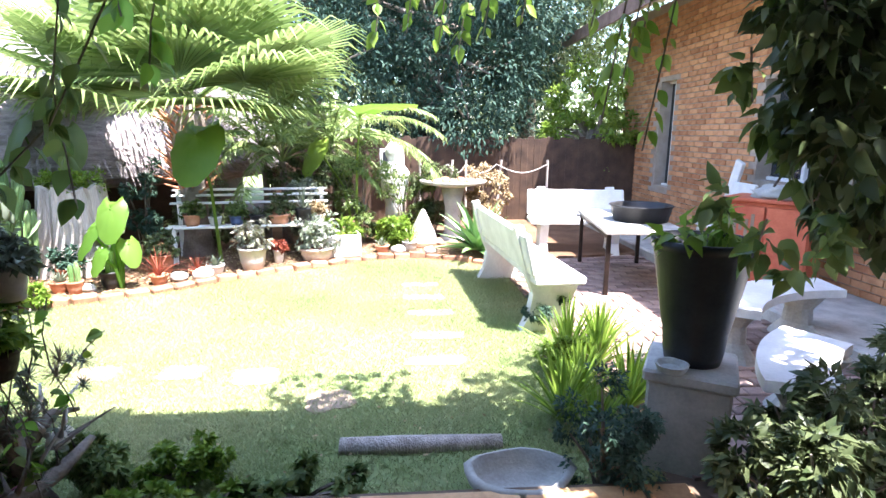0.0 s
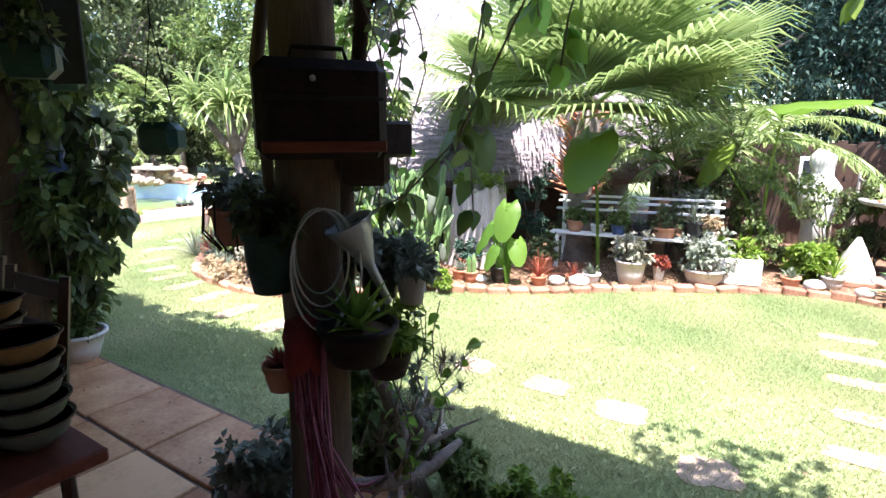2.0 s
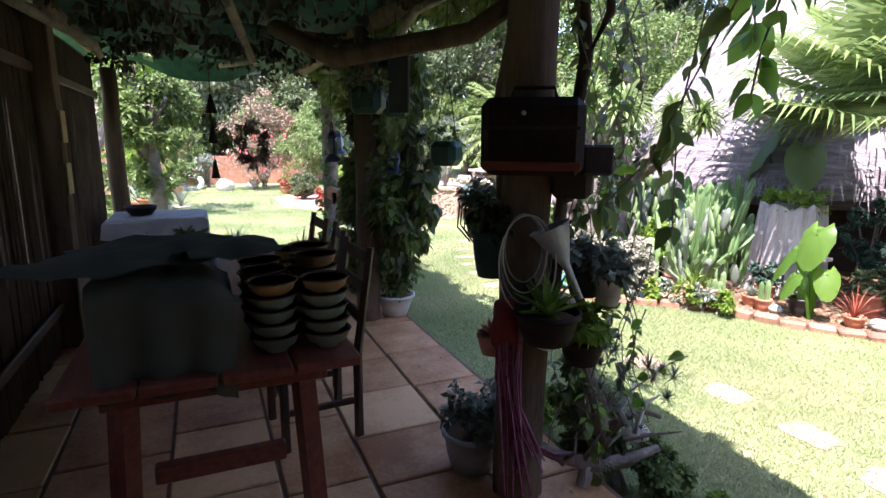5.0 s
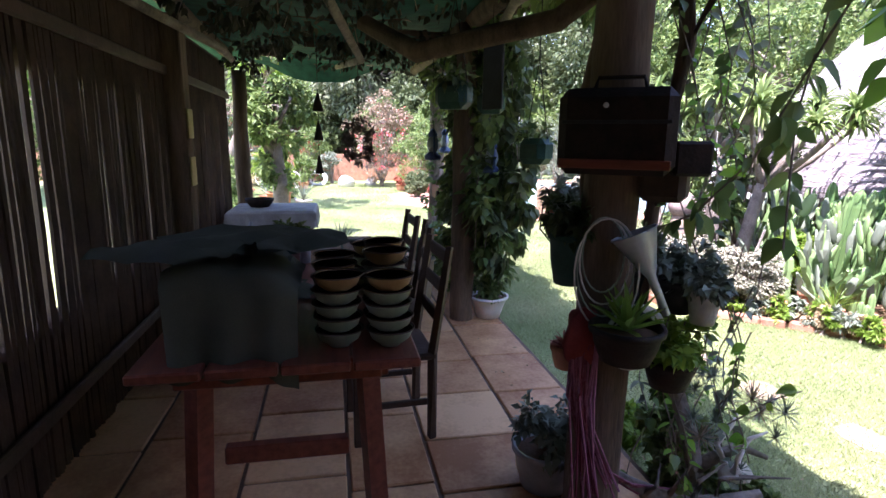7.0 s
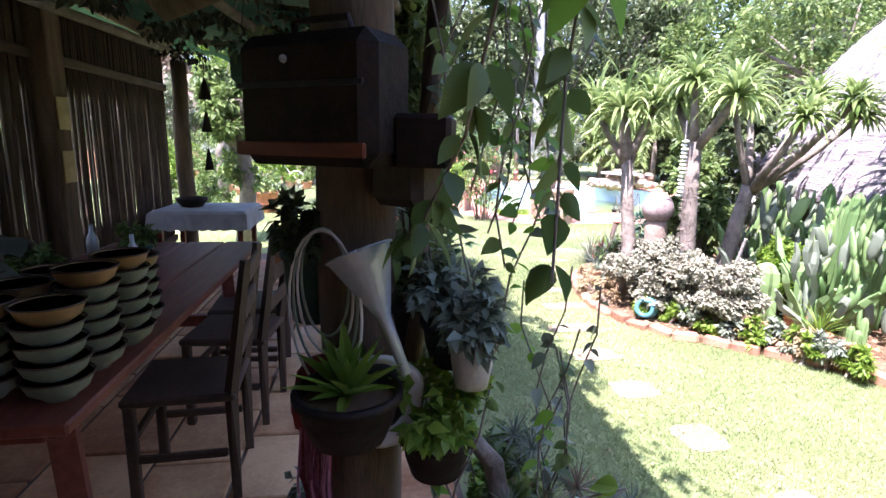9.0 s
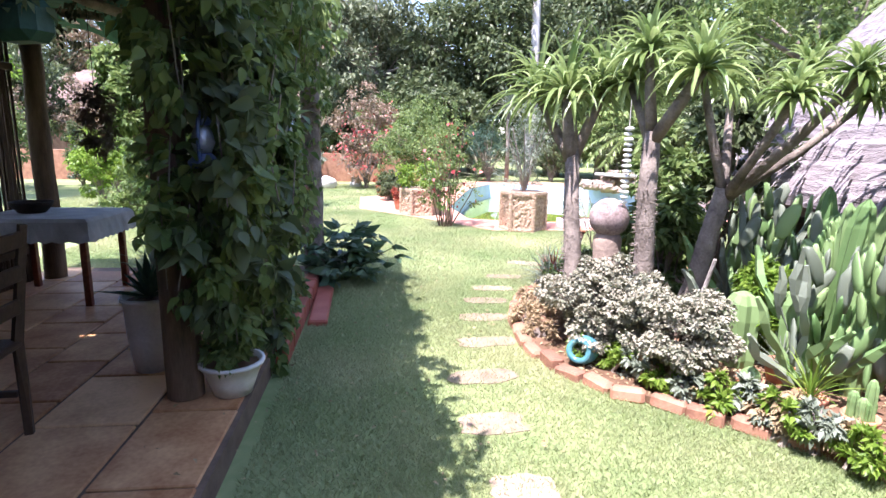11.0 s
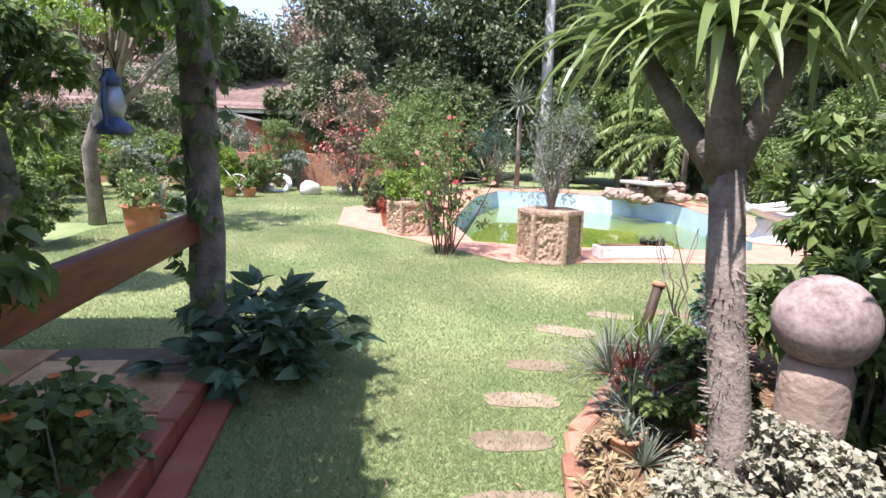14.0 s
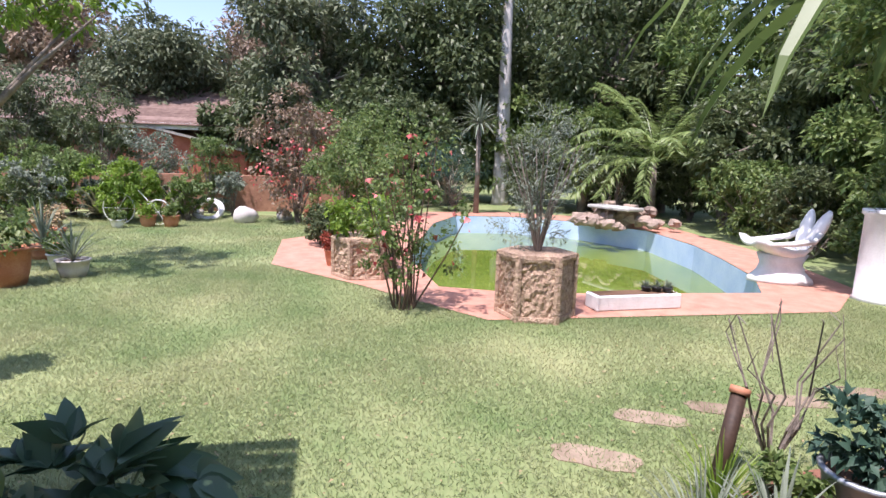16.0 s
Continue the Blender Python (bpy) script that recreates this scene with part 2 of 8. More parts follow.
# ---- mesh tools ----
class Geo:
    """Gathers vertices and faces for one mesh."""

    def __init__(self):
        self.v, self.f = [], []

    def add(self, vs, fs):
        k = len(self.v)
        self.v += [tuple(p) for p in vs]
        self.f += [tuple(i + k for i in f) for f in fs]
        return self

    def box(self, c, s, rz=0.0, bev=0.0, m=None):
        """A box with chamfered edges, its centre at c."""
        hx, hy, hz = s[0] / 2, s[1] / 2, s[2] / 2
        b = min(bev, hx * 0.6, hy * 0.6, hz * 0.6)
        rot = Matrix.Rotation(rz, 3, "Z")
        if m is not None:
            rot = m
        if b <= 0:
            vs = [(x, y, z) for z in (-hz, hz) for x, y in ((-hx, -hy), (hx, -hy), (hx, hy), (-hx, hy))]
            fs = [(3, 2, 1, 0), (4, 5, 6, 7), (0, 1, 5, 4), (1, 2, 6, 5), (2, 3, 7, 6), (3, 0, 4, 7)]
        else:
            def ring(dx, dy, z):
                return [(-dx, -dy, z), (dx, -dy, z), (dx, dy, z), (-dx, dy, z)]
            def oct_(z):
                return [(-hx + b, -hy, z), (hx - b, -hy, z), (hx, -hy + b, z), (hx, hy - b, z), (hx - b, hy, z), (-hx + b, hy, z), (-hx, hy - b, z), (-hx, -hy + b, z)]
            vs = ring(hx - b, hy - b, -hz) + oct_(-hz + b) + oct_(hz - b) + ring(hx - b, hy - b, hz)
            fs = [(3, 2, 1, 0), (20, 21, 22, 23)]
            for i in range(8):
                j = (i + 1) % 8
                fs.append((4 + i, 4 + j, 12 + j, 12 + i))
            for i in range(4):
                j = (i + 1) % 4
                a0, a1 = 4 + 2 * i, 5 + 2 * i
                fs.append((i, j, a1, a0))
                fs.append((j, 4 + (2 * i + 2) % 8, a1))
                b0, b1 = 12 + 2 * i, 13 + 2 * i
                fs.append((20 + j, 20 + i, b0, b1))
                fs.append((20 + j, b1, 12 + (2 * i + 2) % 8))
        return self.add([Vector(c) + rot @ Vector(p) for p in vs], fs)

    def lathe(self, c, prof, n=20, wob=0.0, sx=1.0, sy=1.0, seed=0):
        """Turns a profile of (radius, height) about a standing axis at c."""
        rnd = random.Random(seed)
        ph = [rnd.uniform(0, 6.28) for _ in range(3)]
        vs, fs = [], []
        for k, (r, z) in enumerate(prof):
            for i in range(n):
                a = 2 * math.pi * i / n
                q = r * (1 + wob * (math.sin(3 * a + ph[0]) + math.sin(5 * a + ph[1] + z * 9) + math.sin(2 * a + ph[2] + z * 4)) / 3)
                vs.append((c[0] + q * math.cos(a) * sx, c[1] + q * math.sin(a) * sy, c[2] + z))
        for k in range(len(prof) - 1):
            for i in range(n):
                j = (i + 1) % n
                fs.append((k * n + i, k * n + j, (k + 1) * n + j, (k + 1) * n + i))
        if prof[0][0] > 1e-4:
            fs.append(tuple(reversed(range(n))))
        if prof[-1][0] > 1e-4:
            fs.append(tuple((len(prof) - 1) * n + i for i in range(n)))
        return self.add(vs, fs)

    def tube(self, pts, rad, n=8, wob=0.0, seed=0):
        """A tapering tube along points; rad is one radius or one for each point."""
        rnd = random.Random(seed)
        pts = [Vector(p) for p in pts]
        if not isinstance(rad, (list, tuple)):
            rad = [rad] * len(pts)
        vs, fs = [], []
        up = Vector((0.13, 0.21, 1)).normalized()
        for k, p in enumerate(pts):
            d = (pts[min(k + 1, len(pts) - 1)] - pts[max(k - 1, 0)]).normalized()
            a = d.cross(up)
            if a.length < 0.2:
                a = d.cross(Vector((1, 0.1, 0)))
            a.normalize()
            b = d.cross(a)
            for i in range(n):
                t = 2 * math.pi * i / n
                r = rad[k] * (1 + wob * rnd.uniform(-1, 1))
                vs.append(p + (a * math.cos(t) + b * math.sin(t)) * r)
        for k in range(len(pts) - 1):
            for i in range(n):
                j = (i + 1) % n
                fs.append((k * n + i, (k + 1) * n + i, (k + 1) * n + j, k * n + j))
        fs.append(tuple(range(n)))
        fs.append(tuple(reversed([(len(pts) - 1) * n + i for i in range(n)])))
        return self.add(vs, fs)

    def ball(self, c, r, n=10, wob=0.0, seed=0):
        """A sphere or lump; r is one radius or three."""
        rx, ry, rz = (r, r, r) if isinstance(r, (int, float)) else r
        vs, fs = [(c[0], c[1], c[2] - rz)], []
        h = n // 2
        off = Vector((seed * 3.7, seed * 1.3, 0))
        for k in range(1, h):
            t = math.pi * k / h
            for i in range(n):
                a = 2 * math.pi * i / n
                d = Vector((math.sin(t) * math.cos(a), math.sin(t) * math.sin(a), -math.cos(t)))
                q = 1 + wob * noise.noise(d * 1.7 + off) * 2
                vs.append((c[0] + d.x * rx * q, c[1] + d.y * ry * q, c[2] + d.z * rz * q))
        vs.append((c[0], c[1], c[2] + rz))
        for i in range(n):
            j = (i + 1) % n
            fs.append((0, 1 + j, 1 + i))
            for k in range(h - 2):
                fs.append((1 + k * n + i, 1 + k * n + j, 1 + (k + 1) * n + j, 1 + (k + 1) * n + i))
            fs.append((1 + (h - 2) * n + i, 1 + (h - 2) * n + j, len(vs) - 1))
        return self.add(vs, fs)

    def poly(self, pts, z0, z1):
        """An upright prism over a plan outline."""
        n = len(pts)
        vs = [(x, y, z0) for x, y in pts] + [(x, y, z1) for x, y in pts]
        fs = [tuple(reversed(range(n))), tuple(range(n, 2 * n))] + [(i, (i + 1) % n, n + (i + 1) % n, n + i) for i in range(n)]
        return self.add(vs, fs)


def mesh_of(name, geo, material, smooth=False):
    me = bpy.data.meshes.new(name)
    me.from_pydata(geo.v, [], geo.f)
    me.materials.append(material)
    if smooth:
        me.polygons.foreach_set("use_smooth", [True] * len(me.polygons))
    me.update()
    return me


def part(name, geo, material, parent=None, label="", smooth=False):
    """One mesh object under a thing, or on its own."""
    ob = new(name, mesh_of(name, geo, material, smooth))
    if parent is not None:
        ob.parent = parent
    if label:
        ob["label"] = label
    return ob


SURVEYED = [False]


def plot(x, y):
    """From the first sketch of the garden to its true plan; the patio's own corner stays. Gives x, y and the scale there."""
    if SURVEYED[0] or (x > -7.4 and y < 2.62) or x > 1.0 and y < 4.0:
        return x, y, 1.0
    s = 0.008 * abs(min(x, 0))
    return x * (1.03 + s), 3 + (y - 3) * (1.045 + s), 1.04 + s


def thing(name, at, label, category, group="", rz=0.0, kind=""):
    ob = new(name)
    ob.empty_display_size = 0.1
    x, y, s = plot(at[0], at[1])
    ob.matrix_world = pose(x, y, at[2], 0, 0, rz) @ Matrix.Scale(s, 4)
    return tagged(ob, label, category, group, kind)


def tris(name, verts, faces, material, parent=None, label=""):
    """A mesh out of arrays of corners and three- or four-sided faces."""
    me = bpy.data.meshes.new(name)
    me.vertices.add(len(verts))
    me.vertices.foreach_set("co", np.asarray(verts, dtype=np.float32).ravel())
    k = faces.shape[1]
    me.loops.add(faces.size)
    me.loops.foreach_set("vertex_index", faces.astype(np.int32).ravel())
    me.polygons.add(len(faces))
    me.polygons.foreach_set("loop_start", np.arange(0, faces.size, k, dtype=np.int32))
    me.polygons.foreach_set("loop_total", np.full(len(faces), k, dtype=np.int32))
    me.materials.append(material)
    me.update(calc_edges=True)
    me.validate()
    ob = new(name, me)
    if parent is not None:
        ob.parent = parent
    if label:
        ob["label"] = label
    return ob


def unit(a):
    return a / np.maximum(np.linalg.norm(a, axis=1, keepdims=True), 1e-6)


def leaves(name, pos, way, size, material, parent=None, wide=0.45, seed=0, label="", curl=0.25):
    """A leaf of four faces at each place, pointing along way, folded on its midrib and drooping at the tip."""
    rng = np.random.default_rng(seed)
    n = len(pos)
    way = unit(way)
    side = unit(np.cross(way, unit(rng.normal(size=(n, 3)) * 0.5 + np.array([0, 0, 1.0]))))
    up = np.cross(side, way)
    L = (size * rng.uniform(0.65, 1.25, n))[:, None] if np.ndim(size) == 0 else np.asarray(size)[:, None]
    W = L * wide * 0.5
    v = np.empty((n, 6, 3))
    v[:, 0] = pos
    v[:, 1] = pos + way * L * 0.4 + side * W + up * W * 0.35
    v[:, 2] = pos + way * L * 0.4 - side * W + up * W * 0.35
    v[:, 3] = pos + way * L * 0.45
    v[:, 4] = pos + way * L * 0.97 - up * L * curl
    v[:, 5] = v[:, 4]
    v = v[:, :5]
    k = np.arange(n)[:, None] * 5
    f = np.concatenate([k + [0, 3, 1], k + [0, 2, 3], k + [1, 3, 4], k + [3, 2, 4]], axis=1).reshape(-1, 3)
    return tris(name, v.reshape(-1, 3), f, material, parent, label)


def fine_leaves(name, pos, way, size, material, parent=None, wide=0.5, seed=0, label="", curl=0.25):
    """Rounder leaves for what hangs near the path: three cross ribs, pointed tip, arching midrib."""
    rng = np.random.default_rng(seed)
    n = len(pos)
    way = unit(np.asarray(way, float))
    side = unit(np.cross(way, unit(rng.normal(size=(n, 3)) * 0.6 + np.array([0, 0.4, 1.0]))))
    up = np.cross(side, way)
    L = (size * rng.uniform(0.55, 1.2, n))[:, None]
    W = L * wide * 0.5 * rng.uniform(0.85, 1.15, n)[:, None]
    v = np.empty((n, 14, 3))
    v[:, 0] = pos
    for k, (s, w) in enumerate(((0.12, 0.62), (0.3, 1.0), (0.55, 0.88), (0.8, 0.45))):
        mid = np.asarray(pos) + way * L * s - up * L * curl * s * s
        v[:, 1 + 3 * k] = mid - side * W * w + up * W * w * 0.3
        v[:, 2 + 3 * k] = mid
        v[:, 3 + 3 * k] = mid + side * W * w + up * W * w * 0.3
    v[:, 13] = np.asarray(pos) + way * L - up * L * curl
    f = [(0, 2, 1), (0, 3, 2)]
    for k in range(3):
        o = 1 + 3 * k
        f += [(o, o + 1, o + 4), (o, o + 4, o + 3), (o + 1, o + 2, o + 5), (o + 1, o + 5, o + 4)]
    f += [(10, 11, 13), (11, 12, 13)]
    F = (np.arange(n)[:, None, None] * 14 + np.array(f)[None]).reshape(-1, 3)
    return tris(name, v.reshape(-1, 3), F, material, parent, label)


def cloud(blobs, per, seed=0, shell=0.55):
    """Places and outward ways for leaves, in clumps: blobs of (x, y, z, radius x, y, z); per leaves a blob."""
    rng = np.random.default_rng(seed)
    P, W = [], []
    for b in blobs:
        c, r = np.array(b[:3]), np.array(b[3:6])
        d = unit(rng.normal(size=(per, 3)))
        q = rng.uniform(shell, 1.0, per)[:, None] ** 0.6
        # clumped: pull leaves towards a few twigs' ends
        tw = unit(rng.normal(size=(max(4, per // 30), 3)))
        idx = rng.integers(0, len(tw), per)
        d2 = unit(d * 0.45 + tw[idx])
        P.append(c + d2 * q * r)
        W.append(unit(d2 + rng.normal(size=(per, 3)) * 0.6 + np.array([0, 0, -0.25])))
    return np.concatenate(P), np.concatenate(W)


def crown_blobs(c, r, n, seed, flat=0.8):
    """Clumps spread through a crown of radius r, uneven in size."""
    rnd = random.Random(seed)
    out = []
    for _ in range(n):
        while True:
            d = Vector((rnd.uniform(-1, 1), rnd.uniform(-1, 1), rnd.uniform(-1, 1)))
            if 0.25 < d.length < 1:
                break
        s = rnd.uniform(0.22, 0.42) * min(r)
        out.append((c[0] + d.x * r[0] * 0.8, c[1] + d.y * r[1] * 0.8, c[2] + d.z * r[2] * 0.8, s, s, s * flat))
    return out


def tree(name, at, height, c, r, label, leaf, size=0.12, clumps=30, per=260, seed=0, trunk_r=0.12, bark=None, wide=0.45, group="", category="tree"):
    """Tapered trunk, limbs to the clumps, and a crown of single leaves. c: the crown's centre above the foot."""
    t = thing(name, at, label, category, group)
    rnd = random.Random(seed)
    g = Geo()
    top = Vector((c[0] * 0.6, c[1] * 0.6, height * 0.55))
    g.tube([(0, 0, -0.1), (rnd.uniform(-.06, .06), rnd.uniform(-.06, .06), height * 0.25), top], [trunk_r * 1.3, trunk_r, trunk_r * 0.7], 9, 0.12, seed)
    blobs = crown_blobs(c, r, clumps, seed)
    for i, b in enumerate(blobs):
        if i % 2 == 0:
            e = Vector(b[:3])
            a = top * rnd.uniform(0.6, 1)
            g.tube([a, (a + e) / 2 + Vector((rnd.uniform(-.2, .2), rnd.uniform(-.2, .2), rnd.uniform(0, .2))), e], [trunk_r * 0.45, trunk_r * 0.25, trunk_r * 0.08], 5, 0, seed + i)
    part("trunk", g, bark or M_BARK, t, smooth=True)
    P, W = cloud(blobs, per, seed, 0.3)
    leaves("crown", P, W, size, leaf, t, wide, seed)
    return t


def shrub(name, at, r, label, leaf, size=0.05, clumps=14, per=180, seed=0, wide=0.5, group="", category="shrub", lift=0.75, shell=0.4):
    """Short stems and a crown of single leaves from the ground up."""
    t = thing(name, at, label, category, group)
    rnd = random.Random(seed)
    g = Geo()
    blobs = [(b[0], b[1], max(b[2], b[5] * 0.8), b[3], b[4], b[5]) for b in crown_blobs((0, 0, r[2] * lift), (r[0], r[1], r[2] * 0.75), clumps, seed)]
    for i, b in enumerate(blobs):
        g.tube([(rnd.uniform(-.05, .05), rnd.uniform(-.05, .05), -0.02), (b[0] * .4, b[1] * .4, b[2] * .6), b[:3]], [0.012, 0.009, 0.004], 4, 0, i)
    part("stem", g, M_BARK, t)
    P, W = cloud(blobs, per, seed, shell)
    P[:, 2] = np.maximum(P[:, 2], 0.01)
    leaves("foliage", P, W, size, leaf, t, wide, seed)
    return t


def blades(name, root, ways, length, width, material, parent=None, droop=0.6, segs=5, label="", seed=0, keel=0.25):
    """Strap leaves, each an arching ribbon with a keel, from root along each of the ways."""
    rnd = random.Random(seed)
    V, F = [], []
    for q, w in enumerate(ways):
        w = Vector(w).normalized()
        r0 = Vector(root[q]) if isinstance(root, list) else Vector(root)
        L = length * rnd.uniform(0.75, 1.2)
        W = width * rnd.uniform(0.8, 1.2)
        side = w.cross(Vector((0, 0, 1)))
        if side.length < 0.05:
            side = Vector((math.cos(q), math.sin(q), 0))
        side.normalize()
        base = len(V)
        p, d = r0.copy(), w.copy()
        for k in range(segs + 1):
            s = k / segs
            ww = W * (0.55 + 0.9 * s) if s < 0.4 else W * 0.91 * (1 - (s - 0.4) / 0.6) ** 0.7
            up = side.cross(d).normalized()
            V += [p - side * ww / 2 + up * ww * keel, p, p + side * ww / 2 + up * ww * keel]
            p = p + d * (L / segs)
            d = (d + Vector((0, 0, -droop * (0.25 + s) / segs * 1.6))).normalized()
        for k in range(segs):
            o = base + 3 * k
            F += [(o, o + 1, o + 4, o + 3), (o + 1, o + 2, o + 5, o + 4)]
    g = Geo()
    g.v, g.f = [tuple(p) for p in V], F
    return part(name, g, material, parent, label)


def rosette_ways(n, low=0.15, high=1.4, seed=0):
    """Directions spread round a rosette, from flat outer to upright inner leaves."""
    rnd = random.Random(seed)
    out = []
    for i in range(n):
        a = i * 2.399 + rnd.uniform(-.2, .2)
        e = low + (high - low) * (i / n) + rnd.uniform(-.1, .1)
        out.append((math.cos(a) * math.cos(e), math.sin(a) * math.cos(e), math.sin(e)))
    return out


# ---- ground, lawn, beds, pool ----
BED_EDGE = [(-6.7, 6.1), (-6.85, 5.4), (-6.75, 4.85), (-6.3, 4.4), (-5.75, 3.95), (-5.15, 3.76), (-4.6, 3.74), (-4.2, 3.84), (-3.85, 4.1), (-3.55, 4.45), (-3.15, 4.85), (-2.6, 5.1), (-2.05, 5.5), (-1.5, 5.95), (-1.0, 6.25), (-0.4, 6.6), (0.1, 6.75), (0.6, 6.6), (0.95, 6.35)]
POOL = [(-10.75, 4.3), (-10.45, 5.0), (-10.3, 6.0), (-10.2, 8.0), (-11.0, 8.6), (-12.2, 9.1), (-13.6, 9.6), (-15.6, 9.9), (-17.2, 9.0), (-18.2, 7.6), (-18.3, 6.2), (-16.6, 5.3), (-14.8, 4.8), (-12.4, 4.2)]
PAVE_OUT = [(-9.45, 4.5), (-9.4, 8.2), (-10.3, 9.4), (-12.6, 10.3), (-15.9, 10.8), (-18.2, 9.9), (-19.3, 8.0), (-19.2, 5.6), (-16.5, 4.4), (-15.3, 3.4), (-14.2, 2.3), (-12.1, 2.35), (-10.9, 3.4)]

BED_EDGE, POOL, PAVE_OUT = [[plot(*p)[:2] for p in ring] for ring in (BED_EDGE, POOL, PAVE_OUT)]


def sheet_with_hole(outer, hole, z):
    bm = bmesh.new()
    edges = []
    for ring in (outer, hole):
        vs = [bm.verts.new((x, y, z)) for x, y in ring]
        edges += [bm.edges.new((a, b)) for a, b in zip(vs, vs[1:] + vs[:1])]
    bmesh.ops.triangle_fill(bm, use_beauty=True, use_dissolve=False, edges=edges)
    for f in bm.faces:
        if f.normal.z < 0:
            f.normal_flip()
    return bm


def from_bm(name, bm, material):
    me = bpy.data.meshes.new(name)
    bm.to_mesh(me)
    bm.free()
    me.materials.append(material)
    return new(name, me)


tagged(from_bm("ground", sheet_with_hole([(-400, -400), (400, -400), (400, 400), (-400, 400)], POOL, 0.0), M_TURF), "mown green lawn with dry patches, around the pool and beds", "lawn", kind="structure")
tagged(from_bm("pavement", sheet_with_hole(PAVE_OUT, POOL, 0.012), M_PAVE), "terracotta red brick paving round the swimming pool", "paving", kind="structure")

pool = thing("swimming_pool", (0, 0, 0), "half-full kidney-shaped pool with blue walls and green water", "swimming pool", kind="structure")
g = Geo()
n = len(POOL)
g.add([(x, y, 0.0) for x, y in POOL] + [(x, y, -1.5) for x, y in POOL], [(i, (i + 1) % n, n + (i + 1) % n, n + i) for i in range(n)] + [tuple(range(n, 2 * n))])
part("pool_wall", g, M_POOL, pool, "pale blue painted plaster wall of the pool")
M_WATER = mat("pool_water", (0.07, 0.13, 0.015), (0.22, 0.28, 0.05), 0.03, 0.5, 4, 0.03, spec=1.0)
g = Geo().add([(x, y, -0.52) for x, y in POOL], [tuple(range(n))])
part("water", g, M_WATER, pool, "still algae-green water")

bed_ring = BED_EDGE + [(3.4, 6.9), (3.4, 12.9), (-9, 12.9), (-7.3, 8.4)]
g = Geo().poly(bed_ring[::1], -0.02, 0.05)
tagged(part("bed_soil", g, M_SOIL), "bare brown soil of the planting bed", "soil", kind="structure")

# ---- patio ----
PZ = 0.14
g = Geo().poly([(-7.25, -0.75), (1.2, -0.75), (1.2, 2.0), (-7.25, 2.0)], -0.05, PZ - 0.012)
floor = tagged(part("floor", g, M_GROUT), "sandstone slab floor of the covered patio", "floor", kind="structure")
g = Geo().poly([(1.2, -0.75), (3.1, -0.75), (3.1, 9.5), (1.35, 9.5), (1.15, 6.2), (1.25, 3.8), (1.2, 1.9)], -0.05, 0.01)
yard = tagged(part("pavement", g, M_GROUT), "grey brick paved yard beside the house", "paving", kind="structure")
g = Geo().box((3.16, 3.2, 0.05), (0.12, 12.6, 0.16), 0, 0.015)
tagged(part("kerb", g, M_CONC), "grey concrete kerb of the veranda", "kerb", kind="structure")
g = Geo().box((3.86, 3.2, 0.04), (1.28, 12.6, 0.14), 0, 0.01)
tagged(part("floor", g, M_CONC), "grey concrete veranda floor", "floor", kind="structure")


# ---- house ----
def wall_x(name, x, y0, y1, z1, th, holes, material, label):
    """A wall along y with its near face at x, with openings (y0, y1, z0, z1)."""
    ys = sorted({y0, y1, *[h[0] for h in holes], *[h[1] for h in holes]})
    g = Geo()
    for a, b in zip(ys, ys[1:]):
        cuts = sorted([(h[2], h[3]) for h in holes if h[0] <= a and h[1] >= b])
        z = -0.1
        for c, d in cuts + [(z1, z1)]:
            if c > z:
                g.box((x + th / 2, (a + b) / 2, (z + c) / 2), (th, b - a, c - z))
            z = d
    return tagged(part(name, g, material), label, "wall", kind="structure")


WIN = [(8.45, 8.95, 0.75, 2.4), (4.9, 6.3, 1.05, 2.2)]
wall_east = wall_x("wall_east", 4.2, -3.6, 10.4, 3.6, 0.22, WIN, M_MORTAR, "orange face brick house wall")
M_PANE = mat("window_glass", (0.02, 0.025, 0.03), (0.04, 0.045, 0.05), 0.03, bump=0, spec=0.8)
for k, (a, b, c, d) in enumerate(WIN):
    w = thing("window_%d" % (k + 1), (4.25, (a + b) / 2, (c + d) / 2), "white steel-framed house window", "window", kind="structure")
    W, H = b - a, d - c
    g = Geo()
    for s in (-1, 1):
        g.box((0, s * (W / 2 - 0.03), 0), (0.07, 0.06, H), 0, 0.006)
        g.box((0, 0, s * (H / 2 - 0.03)), (0.07, W - 0.12, 0.06), 0, 0.006)
    if W > 1:
        g.box((0, 0, 0), (0.06, 0.05, H - 0.12), 0, 0.006)
    part("window_frame", g, M_WHITE, w, "white painted frame")
    part("window_pane", Geo().box((0.02, 0, 0), (0.008, W - 0.12, H - 0.12)), M_PANE, w)
    part("window_sill", Geo().box((-0.09, 0, -H / 2 - 0.03), (0.12, W + 0.1, 0.05), 0, 0.01), M_BRICK, w, "brick sill")
g = Geo()
g.add([(3.2, -4, 3.35), (3.2, 11.2, 3.35), (6.6, 11.2, 4.7), (6.6, -4, 4.7), (3.2, -4, 3.42), (3.2, 11.2, 3.42), (6.6, 11.2, 4.78), (6.6, -4, 4.78)], [(0, 1, 2, 3), (7, 6, 5, 4), (0, 4, 5, 1), (1, 5, 6, 2), (3, 7, 4, 0)])
g.box((3.17, 3.6, 3.3), (0.04, 15.1, 0.2), 0, 0.005)
tagged(part("roof", g, M_ROOFTILE), "red-brown roof of the house with timber fascia", "roof", kind="structure")
tagged(part("wall_north", Geo().box((5.5, 10.3, 1.7), (2.16, 0.2, 3.6)), M_WALLBRICK), "orange brick end wall of the house", "wall", kind="structure")
